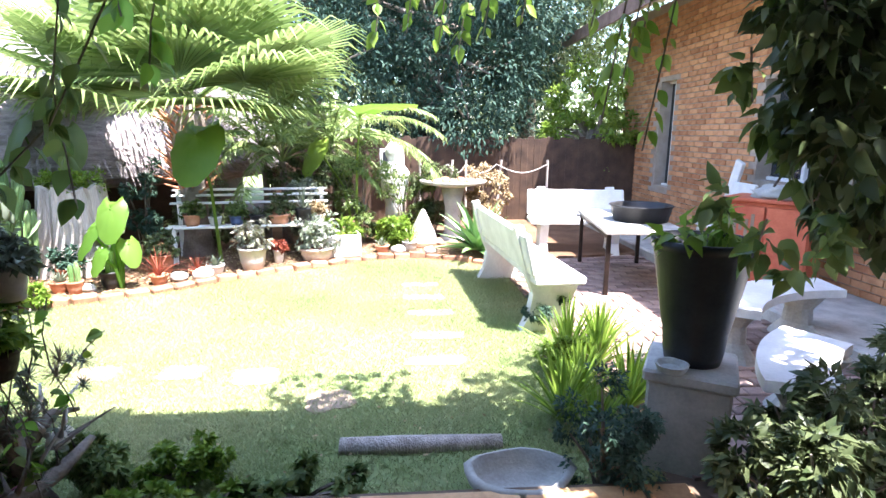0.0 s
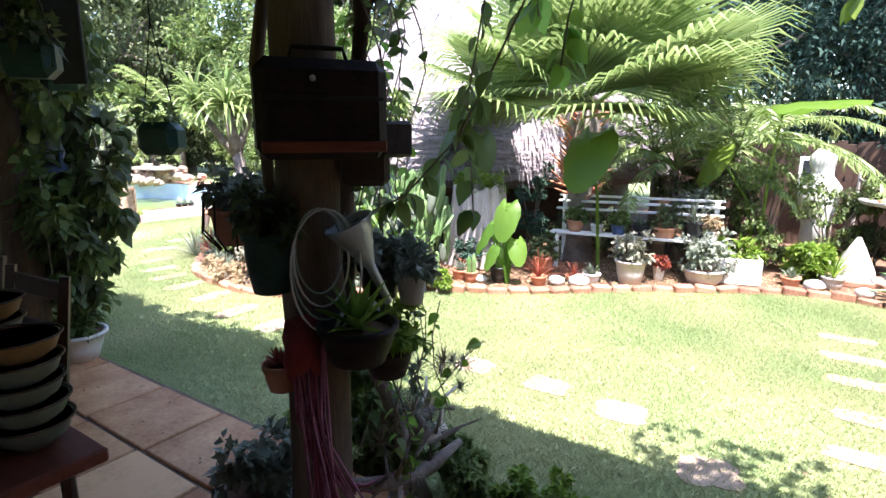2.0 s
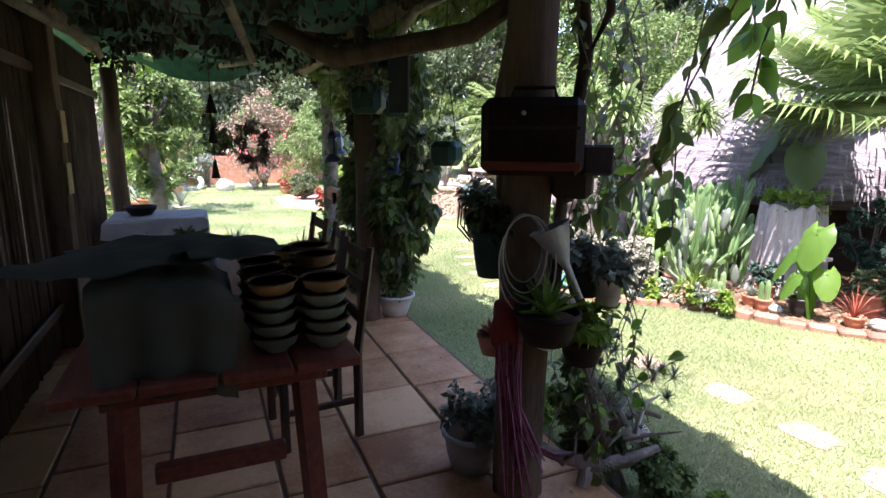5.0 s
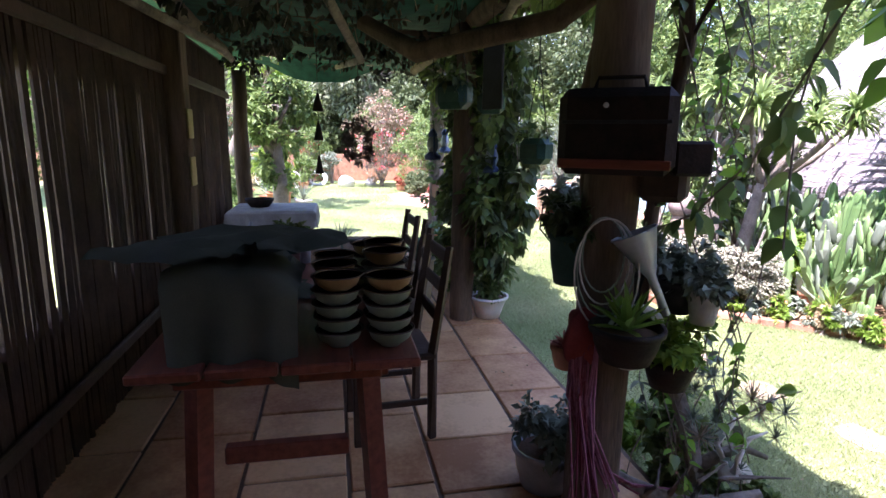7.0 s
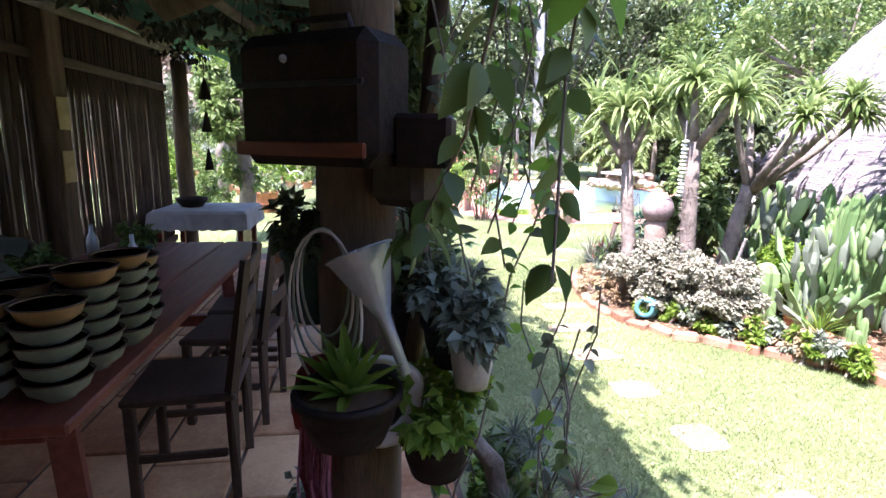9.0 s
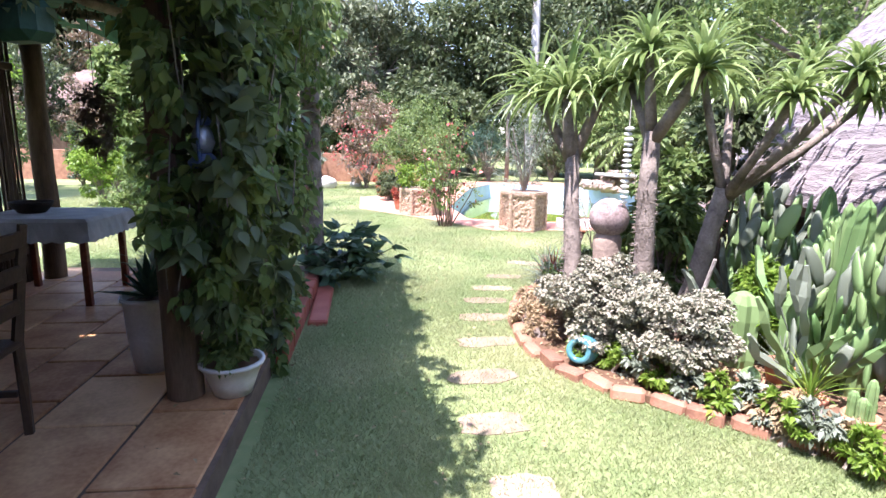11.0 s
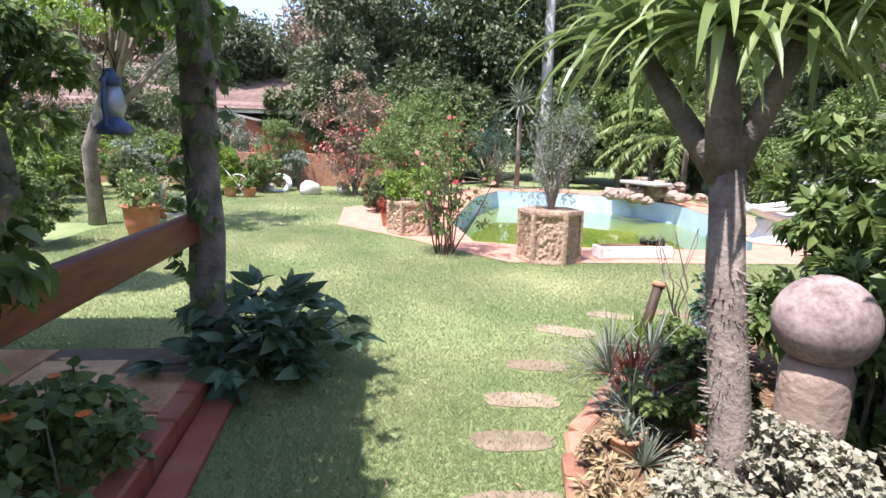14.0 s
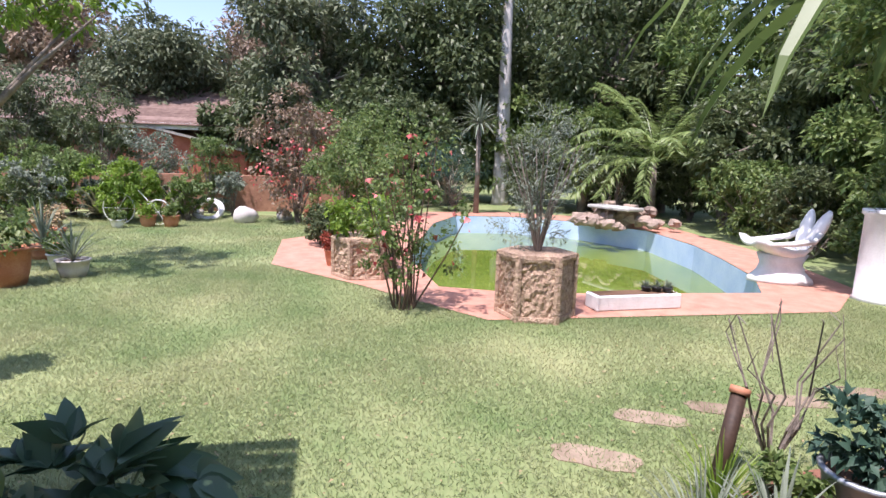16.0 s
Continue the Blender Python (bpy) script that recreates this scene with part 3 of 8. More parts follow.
# two walls out of view, added to keep light off the patio
tagged(part("wall_south", Geo().box((1.25, 0.05, 1.4), (0.16, 1.7, 3.0)), M_DARKWOOD), "unseen side wall added to darken the patio", "wall", kind="structure")
tagged(part("wall_south", Geo().box((0.6, -0.85, 1.4), (3.0, 0.2, 3.0)), M_DARKWOOD), "unseen back wall added to darken the patio", "wall", kind="structure")


# ---- patio roof: poles, battens, net ----
def pole(name, at, h, r, label, seed=0, wood=None):
    t = thing(name, at, label, "post", "patio posts")
    g = Geo()
    rnd = random.Random(seed)
    g.tube([(rnd.uniform(-.01, .01), rnd.uniform(-.01, .01), z) for z in np.linspace(-0.03, h, 9)], [r * (1.08 - 0.02 * k) for k in range(9)], 14, 0.05, seed)
    part("shaft", g, wood or M_WOOD, t, smooth=True)
    return t


post_near = pole("post", (-1.50, 1.60, 0), 2.55, 0.1, "thick round timber post hung with pots and tools", 1)
pole("post", (-4.05, 1.66, 0), 2.5, 0.09, "round timber post smothered in climbing leaves", 2)
pole("post", (-7.1, 2.0, 0), 2.5, 0.10, "slim pale timber post at the end of the patio", 3, M_BARK_PALE)
pole("post", (-6.8, -0.45, 0), 2.4, 0.09, "round timber post at the end of the slat screen", 4)
for y, z in ((1.68, 2.5), (-0.6, 2.62)):
    b = thing("beam", (-2.8, y, z), "long round timber beam carrying the patio roof", "beam", "roof beams")
    part("log", Geo().tube([(-4.2, 0, 0), (-1.5, 0.03, 0.02), (1.5, -0.02, 0), (4.2, 0, 0.02)], [0.06, 0.07, 0.07, 0.06], 10, 0.05, 3), M_WOOD, b, smooth=True)
rnd = random.Random(7)
g = Geo()
for k in range(105):
    x = -7.5 + k * 0.0825
    g.tube([(x, -1.7, 2.76), (x + rnd.uniform(-.03, .03), -0.8, 2.72), (x + rnd.uniform(-.05, .05), 1.95 + rnd.uniform(-.05, .1), 2.58)], 0.024 + rnd.uniform(-.007, .009), 5)
for k in range(60):
    g.box((-7.45 + k * 0.147, 0.2, 2.8), (0.137 if k % 7 and k < 30 else 0.11 if k < 30 else 0.149, 3.9, 0.012), 0, 0, Matrix.Rotation(radians(-2.2), 3, "X"))
tagged(part("ceiling", g, M_DARKWOOD), "dark roof of close laid poles and laths over the patio", "ceiling", kind="structure")
# the net sags between its ties under the laths and folds at the far edge
g = Geo()
NX, NY = 60, 30
for j in range(NY + 1):
    for i in range(NX + 1):
        x, y = -7.4 + 8.6 * i / NX, -1.0 + 2.95 * j / NY
        z = 2.66 - 0.035 * y - 0.16 * abs(math.sin((x + 0.3 * y) * 1.35)) * (0.6 + 0.4 * math.sin(y * 2.2)) + 0.03 * noise.noise(Vector((x * 3, y * 3, 0)))
        if i < 3:
            z -= (3 - i) * 0.05 * (1 + 0.6 * math.sin(y * 3.1))
        g.v.append((x, y, z))
for j in range(NY):
    for i in range(NX):
        a = j * (NX + 1) + i
        if noise.noise(Vector((i * 0.33, j * 0.4, 5))) < 0.5:
            g.f.append((a, a + 1, a + NX + 2, a + NX + 1))
net = thing("shade_net", (0, 0, 0), "torn dark green shade net sagging under the roof laths", "shade net")
part("cloth", g, M_NET, net, smooth=True)
g = Geo()
for k in range(3):
    y = [-0.5, 0.7, 1.8][k]
    g.tube([(-6.95, y, 2.5), (-5, y + 0.2, 2.38 - 0.05 * k), (-3, y - 0.1, 2.42), (-1.2, y, 2.44), (1, y + .1, 2.45)], [0.03, 0.035, 0.03, 0.03, 0.03], 8, 0.1, k)
vs_ = thing("old_vine", (0, 0, 0), "thick bare vine stems under the patio roof", "vine")
part("stem", g, M_BARK, vs_, smooth=True)

# slat screen along the back of the patio
screen = thing("slat_screen", (-3.9, -0.6, 0), "dark screen of upright thin branches with gaps", "screen")
rnd = random.Random(11)
x = -2.82
while x < 3.0:
    r = rnd.uniform(0.011, 0.02)
    part("slat", Geo().tube([(x, rnd.uniform(-.01, .01), 0.05), (x + rnd.uniform(-.02, .02), rnd.uniform(-.015, .015), 1.2), (x + rnd.uniform(-.01, .01), 0, 2.45)], [r, r, r * 0.8], 6), M_DARKWOOD, screen)
    x += rnd.choice((0.027, 0.03, 0.032, 0.046))
for z in (0.45, 2.1):
    part("rail", Geo().box((0.1, 0.035, z), (5.8, 0.03, 0.07), 0, 0.01), M_DARKWOOD, screen)
part("board", Geo().box((0.1, -0.05, 0.43), (5.8, 0.03, 0.8), 0, 0.01), M_DARKWOOD, screen, "dark low boarding")
part("board", Geo().box((0.1, -0.05, 2.2), (5.8, 0.03, 0.62), 0, 0.01), M_DARKWOOD, screen, "dark upper boarding")
post_mid = thing("square_post", (-4.3, -0.52, 0), "square brown timber post in the screen", "post")
part("shaft", Geo().box((0, 0, 1.25), (0.2, 0.14, 2.5), 0, 0.01), M_WOOD, post_mid)
M_BRASS = mat("old_brass", (0.30, 0.24, 0.08), (0.5, 0.42, 0.2), 0.5)
for z in (1.72, 1.36):
    pl = thing("plaque", (-4.3, -0.44, z), "small yellowed square wall plaque on the post", "plaque", "wall plaques")
    part("plate", Geo().box((0, 0, 0), (0.15, 0.012, 0.22), 0, 0.004), M_BRASS, pl)

# ---- thatched hut ----
hut = thing("thatched_hut", (-5.25, 9.35, 0), "round hut under a low grey weathered thatch roof", "hut")
R = 3.25
g = Geo()
prof = [(R - 0.25, 0.80), (R, 0.92), (R + 0.02, 1.04)]
for k in range(1, 34):
    q = k / 34
    prof.append((R * (1 - q) + 0.05, 1.04 + 3.7 * q ** 0.78 - 0.02))
    prof.append((R * (1 - q) + 0.005, 1.04 + 3.7 * q ** 0.78 + 0.012))
g.lathe((0, 0, 0), prof, 72, 0.012, seed=4)
part("roof", g, M_THATCH, hut, smooth=False)
g = Geo()
rnd = random.Random(3)
for i in range(1400):
    a = rnd.uniform(math.pi * 0.95, math.pi * 2.05)
    q = rnd.random() ** 2 * 0.95
    r0, z0 = R * (1 - q) + 0.05, 1.04 + 3.7 * q ** 0.78
    r1, z1 = r0 + 0.22, z0 - 0.27 + rnd.uniform(0, .06)
    da = rnd.uniform(-.02, .02)
    p = Vector((r0 * math.cos(a), r0 * math.sin(a), z0 + 0.015))
    e = Vector((r1 * math.cos(a + da), r1 * math.sin(a + da), z1 + 0.03))
    s = Vector((-math.sin(a), math.cos(a), 0)) * 0.012
    g.add([p - s, p + s, e], [(0, 1, 2)])
part("straw", g, M_THATCH, hut)
# the dark colour stands in for the shade below the eaves
part("wall", Geo().lathe((0, 0, 0), [(2.55, -0.05), (2.55, 1.3)], 48), M_DARKWOOD, hut, "wall coloured dark for the shade under the eaves")


# ---- large plants ----
def fan_frond(t, root, way, stalk, rad, seed, spread=3.6, n=46, mat_=None):
    """A stalk with a pleated fan of narrow leaflets that split and droop."""
    way = Vector(way).normalized()
    root = Vector(root)
    side = way.cross(Vector((0, 0, 1))).normalized()
    up = side.cross(way)
    hub = root + way * stalk + Vector((0, 0, -0.12 * stalk))
    s = part("stalk", Geo().tube([root, root + way * stalk * 0.55 + up * 0.04 * stalk, hub], [0.022, 0.014, 0.010], 6), L_PALM, t)
    rnd = random.Random(seed)
    g = Geo()
    for i in range(n):
        a = -spread / 2 + spread * i / (n - 1)
        d = (way * math.cos(a) + side * math.sin(a)).normalized()
        tangent = (-way * math.sin(a) + side * math.cos(a)).normalized()
        L = rad * (1 - 0.12 * abs(a / spread * 2) ** 2) * rnd.uniform(0.93, 1.04)
        half = L * 0.55 * math.tan(spread / (n - 1) / 2) * 1.02
        z = 0.02 if i % 2 else -0.012
        p0 = hub
        p1 = hub + d * L * 0.3 - up * L * 0.02
        p2 = hub + d * L * 0.58 - up * L * 0.06
        p3 = hub + d * L * 0.82 - Vector((0, 0, L * 0.10))
        p4 = hub + d * L * 0.98 - Vector((0, 0, L * (0.2 + rnd.uniform(0, .08))))
        k = len(g.v)
        g.v += [tuple(p0), tuple(p1 - tangent * half * .52), tuple(p1 + up * 0.012), tuple(p1 + tangent * half * .52), tuple(p2 - tangent * half), tuple(p2 + up * 0.02), tuple(p2 + tangent * half), tuple(p3 - tangent * half * .55), tuple(p3 + tangent * half * .55), tuple(p4)]
        g.f += [(k, k + 1, k + 2), (k, k + 2, k + 3), (k + 1, k + 4, k + 5, k + 2), (k + 2, k + 5, k + 6, k + 3), (k + 4, k + 7, k + 8, k + 6), (k + 7, k + 9, k + 8)]
    part("fan", g, mat_ or L_PALM, t)


palm = thing("fan_palm", (-2.45, 6.75, 0), "fan palm with a shaggy brown trunk and wide pleated fronds", "palm tree")
g = Geo().lathe((0, 0, 0), [(0.2, -0.05), (0.17, 0.3), (0.15, 0.9), (0.17, 1.3), (0.2, 1.6), (0.16, 1.85), (0.05, 1.95)], 14, 0.12, seed=2)
part("trunk", g, M_BARK, palm, smooth=True)
rnd = random.Random(5)
g = Geo()
for k in range(120):
    a, z = rnd.uniform(0, 6.28), rnd.uniform(0.8, 1.8)
    d = Vector((math.cos(a), math.sin(a), rnd.uniform(0.3, 1.2))).normalized()
    p = Vector((0.15 * math.cos(a), 0.15 * math.sin(a), z))
    g.tube([p, p + d * rnd.uniform(.1, .28)], [0.022, 0.006], 4)
part("leaf_base", g, M_TERRA, palm, "broken orange-brown leaf bases")
FR = [(-0.75, -0.8, 0.25, 0.95, 1.3), (0.2, -1.0, 0.85, 0.9, 1.25), (-1.0, -0.1, 0.2, 1.0, 1.3), (0.55, -1.0, 0.15, 0.8, 1.1), (0.95, -0.55, 0.42, 1.0, 1.35), (0.9, -0.2, 0.55, 1.1, 1.4), (0.75, -0.7, 0.85, 1.0, 1.3), (0.3, -0.95, 0.55, 0.75, 1.2), (-0.15, -0.9, 0.25, 0.6, 1.0), (-0.7, -0.75, 0.65, 1.0, 1.35), (-0.95, -0.4, 0.45, 1.1, 1.4), (-0.8, -0.2, 0.9, 1.1, 1.3), (0.3, 0.5, 1.2, 1.0, 1.3), (-0.4, -0.6, 1.2, 1.0, 1.35), (0.9, 0.5, 0.6, 1.0, 1.3), (-0.6, 0.8, 0.7, 1.0, 1.2), (0.55, -0.85, 1.05, 1.1, 1.35), (0.9, -0.6, 0.1, 0.8, 1.0)]
for k, (x, y, z, st, ra) in enumerate(FR):
    fan_frond(palm, (0, 0, 1.75), (x, y, z), st, ra, 40 + k)


def feather_palm(name, at, h, n, L, label, seed, leaf=L_PALM, tr=0.08, leaflet=0.3):
    t = thing(name, at, label, "palm tree")
    part("trunk", Geo().tube([(0, 0, -0.05), (0.03, 0, h * .5), (0, 0, h)], [tr * 1.3, tr, tr * .8], 10, 0.08, seed), M_BARK, t, smooth=True)
    rnd = random.Random(seed)
    P, W = [], []
    g = Geo()
    for k in range(n):
        a = k * 2.399 + rnd.uniform(-.2, .2)
        e = rnd.uniform(0.25, 1.3)
        d = Vector((math.cos(a) * math.cos(e), math.sin(a) * math.cos(e), math.sin(e)))
        p = Vector((0, 0, h))
        pts = [p.copy()]
        for s in range(12):
            p = p + d * L / 12
            d = (d + Vector((0, 0, -0.13))).normalized()
            pts.append(p.copy())
            sd = d.cross(Vector((0, 0, 1))).normalized()
            if s > 1:
                for q in range(5):
                    b = pts[-2].lerp(p, q / 5)
                    for sg in (-1, 1):
                        P.append(b)
                        W.append(sd * sg + d * 0.7 + Vector((0, 0, -0.25)))
        g.tube(pts, [0.012] * 6 + [0.006] * 7, 4)
    part("stalk", g, leaf, t)
    leaves("frond", np.array([tuple(p) for p in P]), np.array([tuple(p) for p in W]), leaflet, leaf, t, 0.12, seed)
    return t


# dark trees behind the lawn and round the garden
def T(x, y, h, cr, leaf, size, label, seed, n=34, per=300, wide=0.45, cz=None, name="tree"):
    if x < -11:
        size, n = size * 1.35, int(n * 1.15)
    return tree(name, (x, y, 0), h, (0, 0, cz or h * 0.62), (cr, cr, h * 0.42), label, leaf, size, n, per, seed, 0.05 + h * 0.02, None, wide)


T(0.6, 10.8, 6.5, 2.7, L_CONIFER, 0.11, "dense blue-green conifer behind the lawn", 21, 52, 900, 0.35, 3.2)
T(0.5, 13.6, 8, 3.0, L_DARK, 0.16, "tall dark tree behind the conifer", 49, 46, 360)
T(-21.5, -4.6, 3.8, 1.7, L_TREE, 0.1, "thin grey-green tree before the neighbouring house", 50, 26, 240)
T(-20.5, -8.5, 4.2, 1.9, L_DARK, 0.12, "dark leafy tree before the neighbouring house", 51, 30, 260)
T(3.0, 13.5, 7.5, 2.8, L_DARK, 0.14, "tall dark evergreen tree behind the fence", 22, 46, 420)
T(-1.9, 12.5, 7.5, 2.8, L_DARK, 0.14, "tall dark evergreen tree behind the hut", 23, 46, 380)
T(-6.8, 13.8, 7, 2.8, L_MID, 0.14, "leafy green tree beyond the thatched hut", 24, 40, 350)
T(3.4, 9.9, 2.9, 0.9, L_BRIGHT, 0.09, "small yellow-green tree at the corner of the house", 25, 22, 240)
T(-9.2, 9.6, 4.6, 1.7, L_MID, 0.13, "leafy green tree at the end of the bed", 26, 34, 320)
T(-12.5, 14.0, 7.5, 3.0, L_DARK, 0.16, "tall dark garden tree", 27, 44, 380)
T(-17, 14.5, 8, 3.2, L_MID, 0.16, "tall green tree behind the pool", 28, 44, 380)
T(-21.5, 11.5, 8, 3.2, L_DARK, 0.17, "tall dark tree behind the pool", 29, 44, 380)
T(-24, 7.0, 8.5, 3.4, L_DARK, 0.17, "dark evergreen tree behind the pool", 30, 44, 380)
T(-24.5, 2.5, 7.2, 3.2, L_TREE, 0.17, "grey-green leafy tree at the garden's end", 31, 44, 380)
T(-28, -2.5, 7, 3.0, L_TREE, 0.17, "thin grey-green tree before the sky", 32, 34, 260)
T(-33, -9, 8.5, 3.8, L_DUSTY, 0.18, "tall thin brownish tree beyond the neighbouring house", 55, 46, 420)
T(-33, -15, 9, 4.2, L_TREE, 0.18, "tall hazy grey-green tree beyond the neighbouring house", 56, 46, 420)
T(-27.5, -3.6, 6.2, 2.6, L_TREE, 0.15, "thin olive tree leaning over the neighbour's roof", 57, 40, 380)
T(-31, 0.5, 8.5, 3.4, L_DUSTY, 0.17, "tall pinkish-brown tree at the garden's end", 58, 46, 420)
T(-19.5, 10.2, 3.2, 1.6, L_MID, 0.12, "bushy green tree beside the pool", 33, 30, 320)
T(-15.0, 12.3, 3.6, 1.7, L_DARK, 0.12, "bushy dark tree beside the pool", 34, 30, 320)
T(-21, 5.2, 3.4, 1.7, L_DARK, 0.12, "dark shrubby tree behind the rockery", 35, 30, 320)
T(-8.1, 0.05, 2.9, 0.62, L_MID, 0.10, "slender leafy tree beyond the patio", 36, 24, 260)
T(-13.5, -6.5, 5.5, 2.2, L_BRIGHT, 0.12, "spreading light green tree by the side lawn", 37, 36, 300)
T(-11.8, 12.0, 3.4, 1.5, L_MID, 0.11, "green bushy tree beyond the white column", 38, 30, 300)
T(-31, 12, 10, 4, L_DARK, 0.22, "tall dark tree far behind the pool", 39, 40, 320)
T(-33, 3, 9, 4, L_DARK, 0.22, "dark tree far behind the garden", 40, 40, 320)
T(-5, -9, 7, 3, L_MID, 0.2, "tree behind the patio", 41, 24, 200)
T(-27, 17, 10, 4, L_DARK, 0.22, "dark tree far behind the trees by the pool", 42, 40, 300)
T(8, 15, 8, 3.5, L_DARK, 0.2, "dark tree behind the house", 43, 30, 260)
feather_palm("garden_palm", (-17.3, 11.0, 0), 1.5, 34, 2.6, "arching green garden palm beside the pool", 3)
tp = thing("tall_palm", (-22.0, 8.5, 0), "tall palm with a smooth pale ringed trunk", "palm tree")
part("trunk", Geo().lathe((0, 0, 0), [(0.32, 0)] + [(0.26 - 0.006 * k + (0.012 if k % 2 else 0), 0.3 * k + 0.2) for k in range(28)], 14), M_CEMENTPOT, tp, smooth=True)
for k, (x, y) in enumerate([(-22.5, 4.5), (-23, 9.5), (-20, 13), (-15.5, 14.5), (-25.5, 0.5), (-26, 6)]):
    T(x, y, 4.6, 2.4, (L_DARK, L_MID)[k % 2], 0.16, "dense leafy tree filling the garden's far end", 90 + k, 40, 300, 0.5, 2.0)

# fence and neighbouring house
fence = thing("timber_fence", (0, 0, 0), "old dark red-brown timber fence behind the bed", "fence", kind="structure")
g = Geo()
for k in range(60):
    g.box((-2.2 + k * 0.115, 9.75 + 0.006 * (k % 2), 0.75), (0.118, 0.02, 1.5 + 0.05 * math.sin(k * 2.3)), 0, 0.003)
part("board", g, M_DARKWOOD, fence)


# ---- kinds of plants and pots ----
def big_leaf(g, hub, way, L, W, cup=0.12, notch=0.22, seed=0):
    """A heart-shaped leaf with raised ribs between its veins and a wavy rim."""
    way = Vector(way).normalized()
    side = way.cross(Vector((0, 0, 1)))
    if side.length < 0.1:
        side = Vector((1, 0, 0))
    side.normalize()
    up = side.cross(way)
    rnd = random.Random(seed)
    k = len(g.v)
    N, Rn = 22, 4
    g.v.append(tuple(hub))
    for j in range(1, Rn + 1):
        q = j / Rn
        for i in range(N):
            a = -math.pi + 2 * math.pi * i / N
            rr = (0.62 + 0.38 * math.cos(a)) if abs(a) < 2.2 else 0.40 + notch * (1 - (math.pi - abs(a)) / 0.95)
            x = L * 0.9 * rr * math.cos(a) if abs(a) < 2.6 else -L * 0.22
            y = W * 0.95 * (0.55 + 0.45 * rr) * math.sin(a)
            if abs(a) > 2.6:
                y = W * 0.22 * (1 if a > 0 else -1)
            h = (0.012 if i % 2 else -0.008) * q * 2 * L - cup * L * q * q + rnd.uniform(-.01, .01) * L
            p = Vector(hub) + way * x * q + side * y * q + up * h
            g.v.append(tuple(p))
    for i in range(N):
        j = (i + 1) % N
        g.f.append((k, k + 1 + i, k + 1 + j))
        for r in range(Rn - 1):
            o = k + 1 + r * N
            g.f.append((o + i, o + N + i, o + N + j, o + j))


def taro(at, label, stalks, leaf=L_BRIGHT, seed=0, group="elephant ear plants", facing=None):
    """Large leaves on long stalks: stalks are (lean x, lean y, height, leaf length)."""
    t = thing("elephant_ear_plant", at, label, "plant", group)
    for k, (x, y, h, L) in enumerate(stalks):
        hub = Vector((x, y, h))
        part("stalk", Geo().tube([(0, 0, 0), (x * .3, y * .3, h * .6), hub], [0.022, 0.016, 0.01], 6), leaf, t)
        g = Geo()
        d = Vector((x, y, 0))
        d = d.normalized() if d.length > 0.01 else Vector((0, -1, 0))
        big_leaf(g, hub, Vector(facing) if facing and k == 0 else Vector((d.x * 0.4, -0.45, -1.0)), L, L * (0.66 if L > 0.6 and not facing else 0.48), seed=seed + k)
        part("leaf", g, leaf, t, smooth=True)
    return t


def pot_geo(r, h, lip=0.02, base=0.7):
    return Geo().lathe((0, 0, 0), [(0.001, 0), (r * base, 0), (r * (base + 0.18), h * 0.45), (r * 0.95, h - lip * 1.2), (r * 1.05, h - lip), (r * 1.05, h), (r * 0.93, h), (r * 0.9, h - 0.03), (0.001, h - 0.035)], 18)


def potted(at, r, h, label, kind="rosette", material=M_TERRA, leaf=L_GREY, size=1.0, seed=0, group="potted plants", name="potted_plant", base=0.7):
    t = thing(name, at, label, "potted plant", group)
    p = part("pot", pot_geo(r, h, base=base), material, t, smooth=True)
    part("soil", Geo().lathe((0, 0, 0), [(0.001, h - 0.02), (r * 0.88, h - 0.028)], 14), M_SOIL, p)
    grow(t, (0, 0, h - 0.02), kind, leaf, r, size, seed)
    return t


def grow(t, o, kind, leaf, r, size=1.0, seed=0):
    if kind == "rosette":
        blades("foliage", o, rosette_ways(26, 0.2, 1.4, seed), r * 1.25 * size, r * 0.36, leaf, t, 0.1, 4, seed=seed)
    elif kind == "strap":
        blades("foliage", o, rosette_ways(30, 0.5, 1.45, seed), r * 3.0 * size, r * 0.16, leaf, t, 0.9, 6, seed=seed)
    elif kind == "spiky":
        blades("foliage", o, rosette_ways(36, 0.1, 1.5, seed), r * 2.2 * size, r * 0.12, leaf, t, 0.15, 4, seed=seed)
    elif kind == "cactus":
        rnd = random.Random(seed)
        g = Geo()
        for k in range(5):
            a = rnd.uniform(0, 6.28)
            q = r * 0.45
            rib_column(g, (o[0] + q * math.cos(a), o[1] + q * math.sin(a), o[2] - 0.01), r * 0.28, r * rnd.uniform(1.2, 2.6) * size, k + seed)
        part("stem", g, leaf, t)
    elif kind == "ball":
        g = Geo()
        g.ball((o[0], o[1], o[2] + r * 0.5), r * 0.75, 16, 0.05, seed)
        part("stem", g, leaf, t)
    else:
        c, s = np.array(o), r * 1.25 * size
        blobs = [(o[0] + s * .5 * math.cos(k * 2.4), o[1] + s * .5 * math.sin(k * 2.4), o[2] + s * (0.4 + 0.22 * (k % 4)), s * .55, s * .55, s * .5) for k in range(9)]
        P, W = cloud(blobs, 60, seed, 0.2)
        P[:, 2] = np.maximum(P[:, 2], o[2])
        leaves("foliage", P, W, 0.035 + r * 0.15, leaf, t, 0.55, seed)


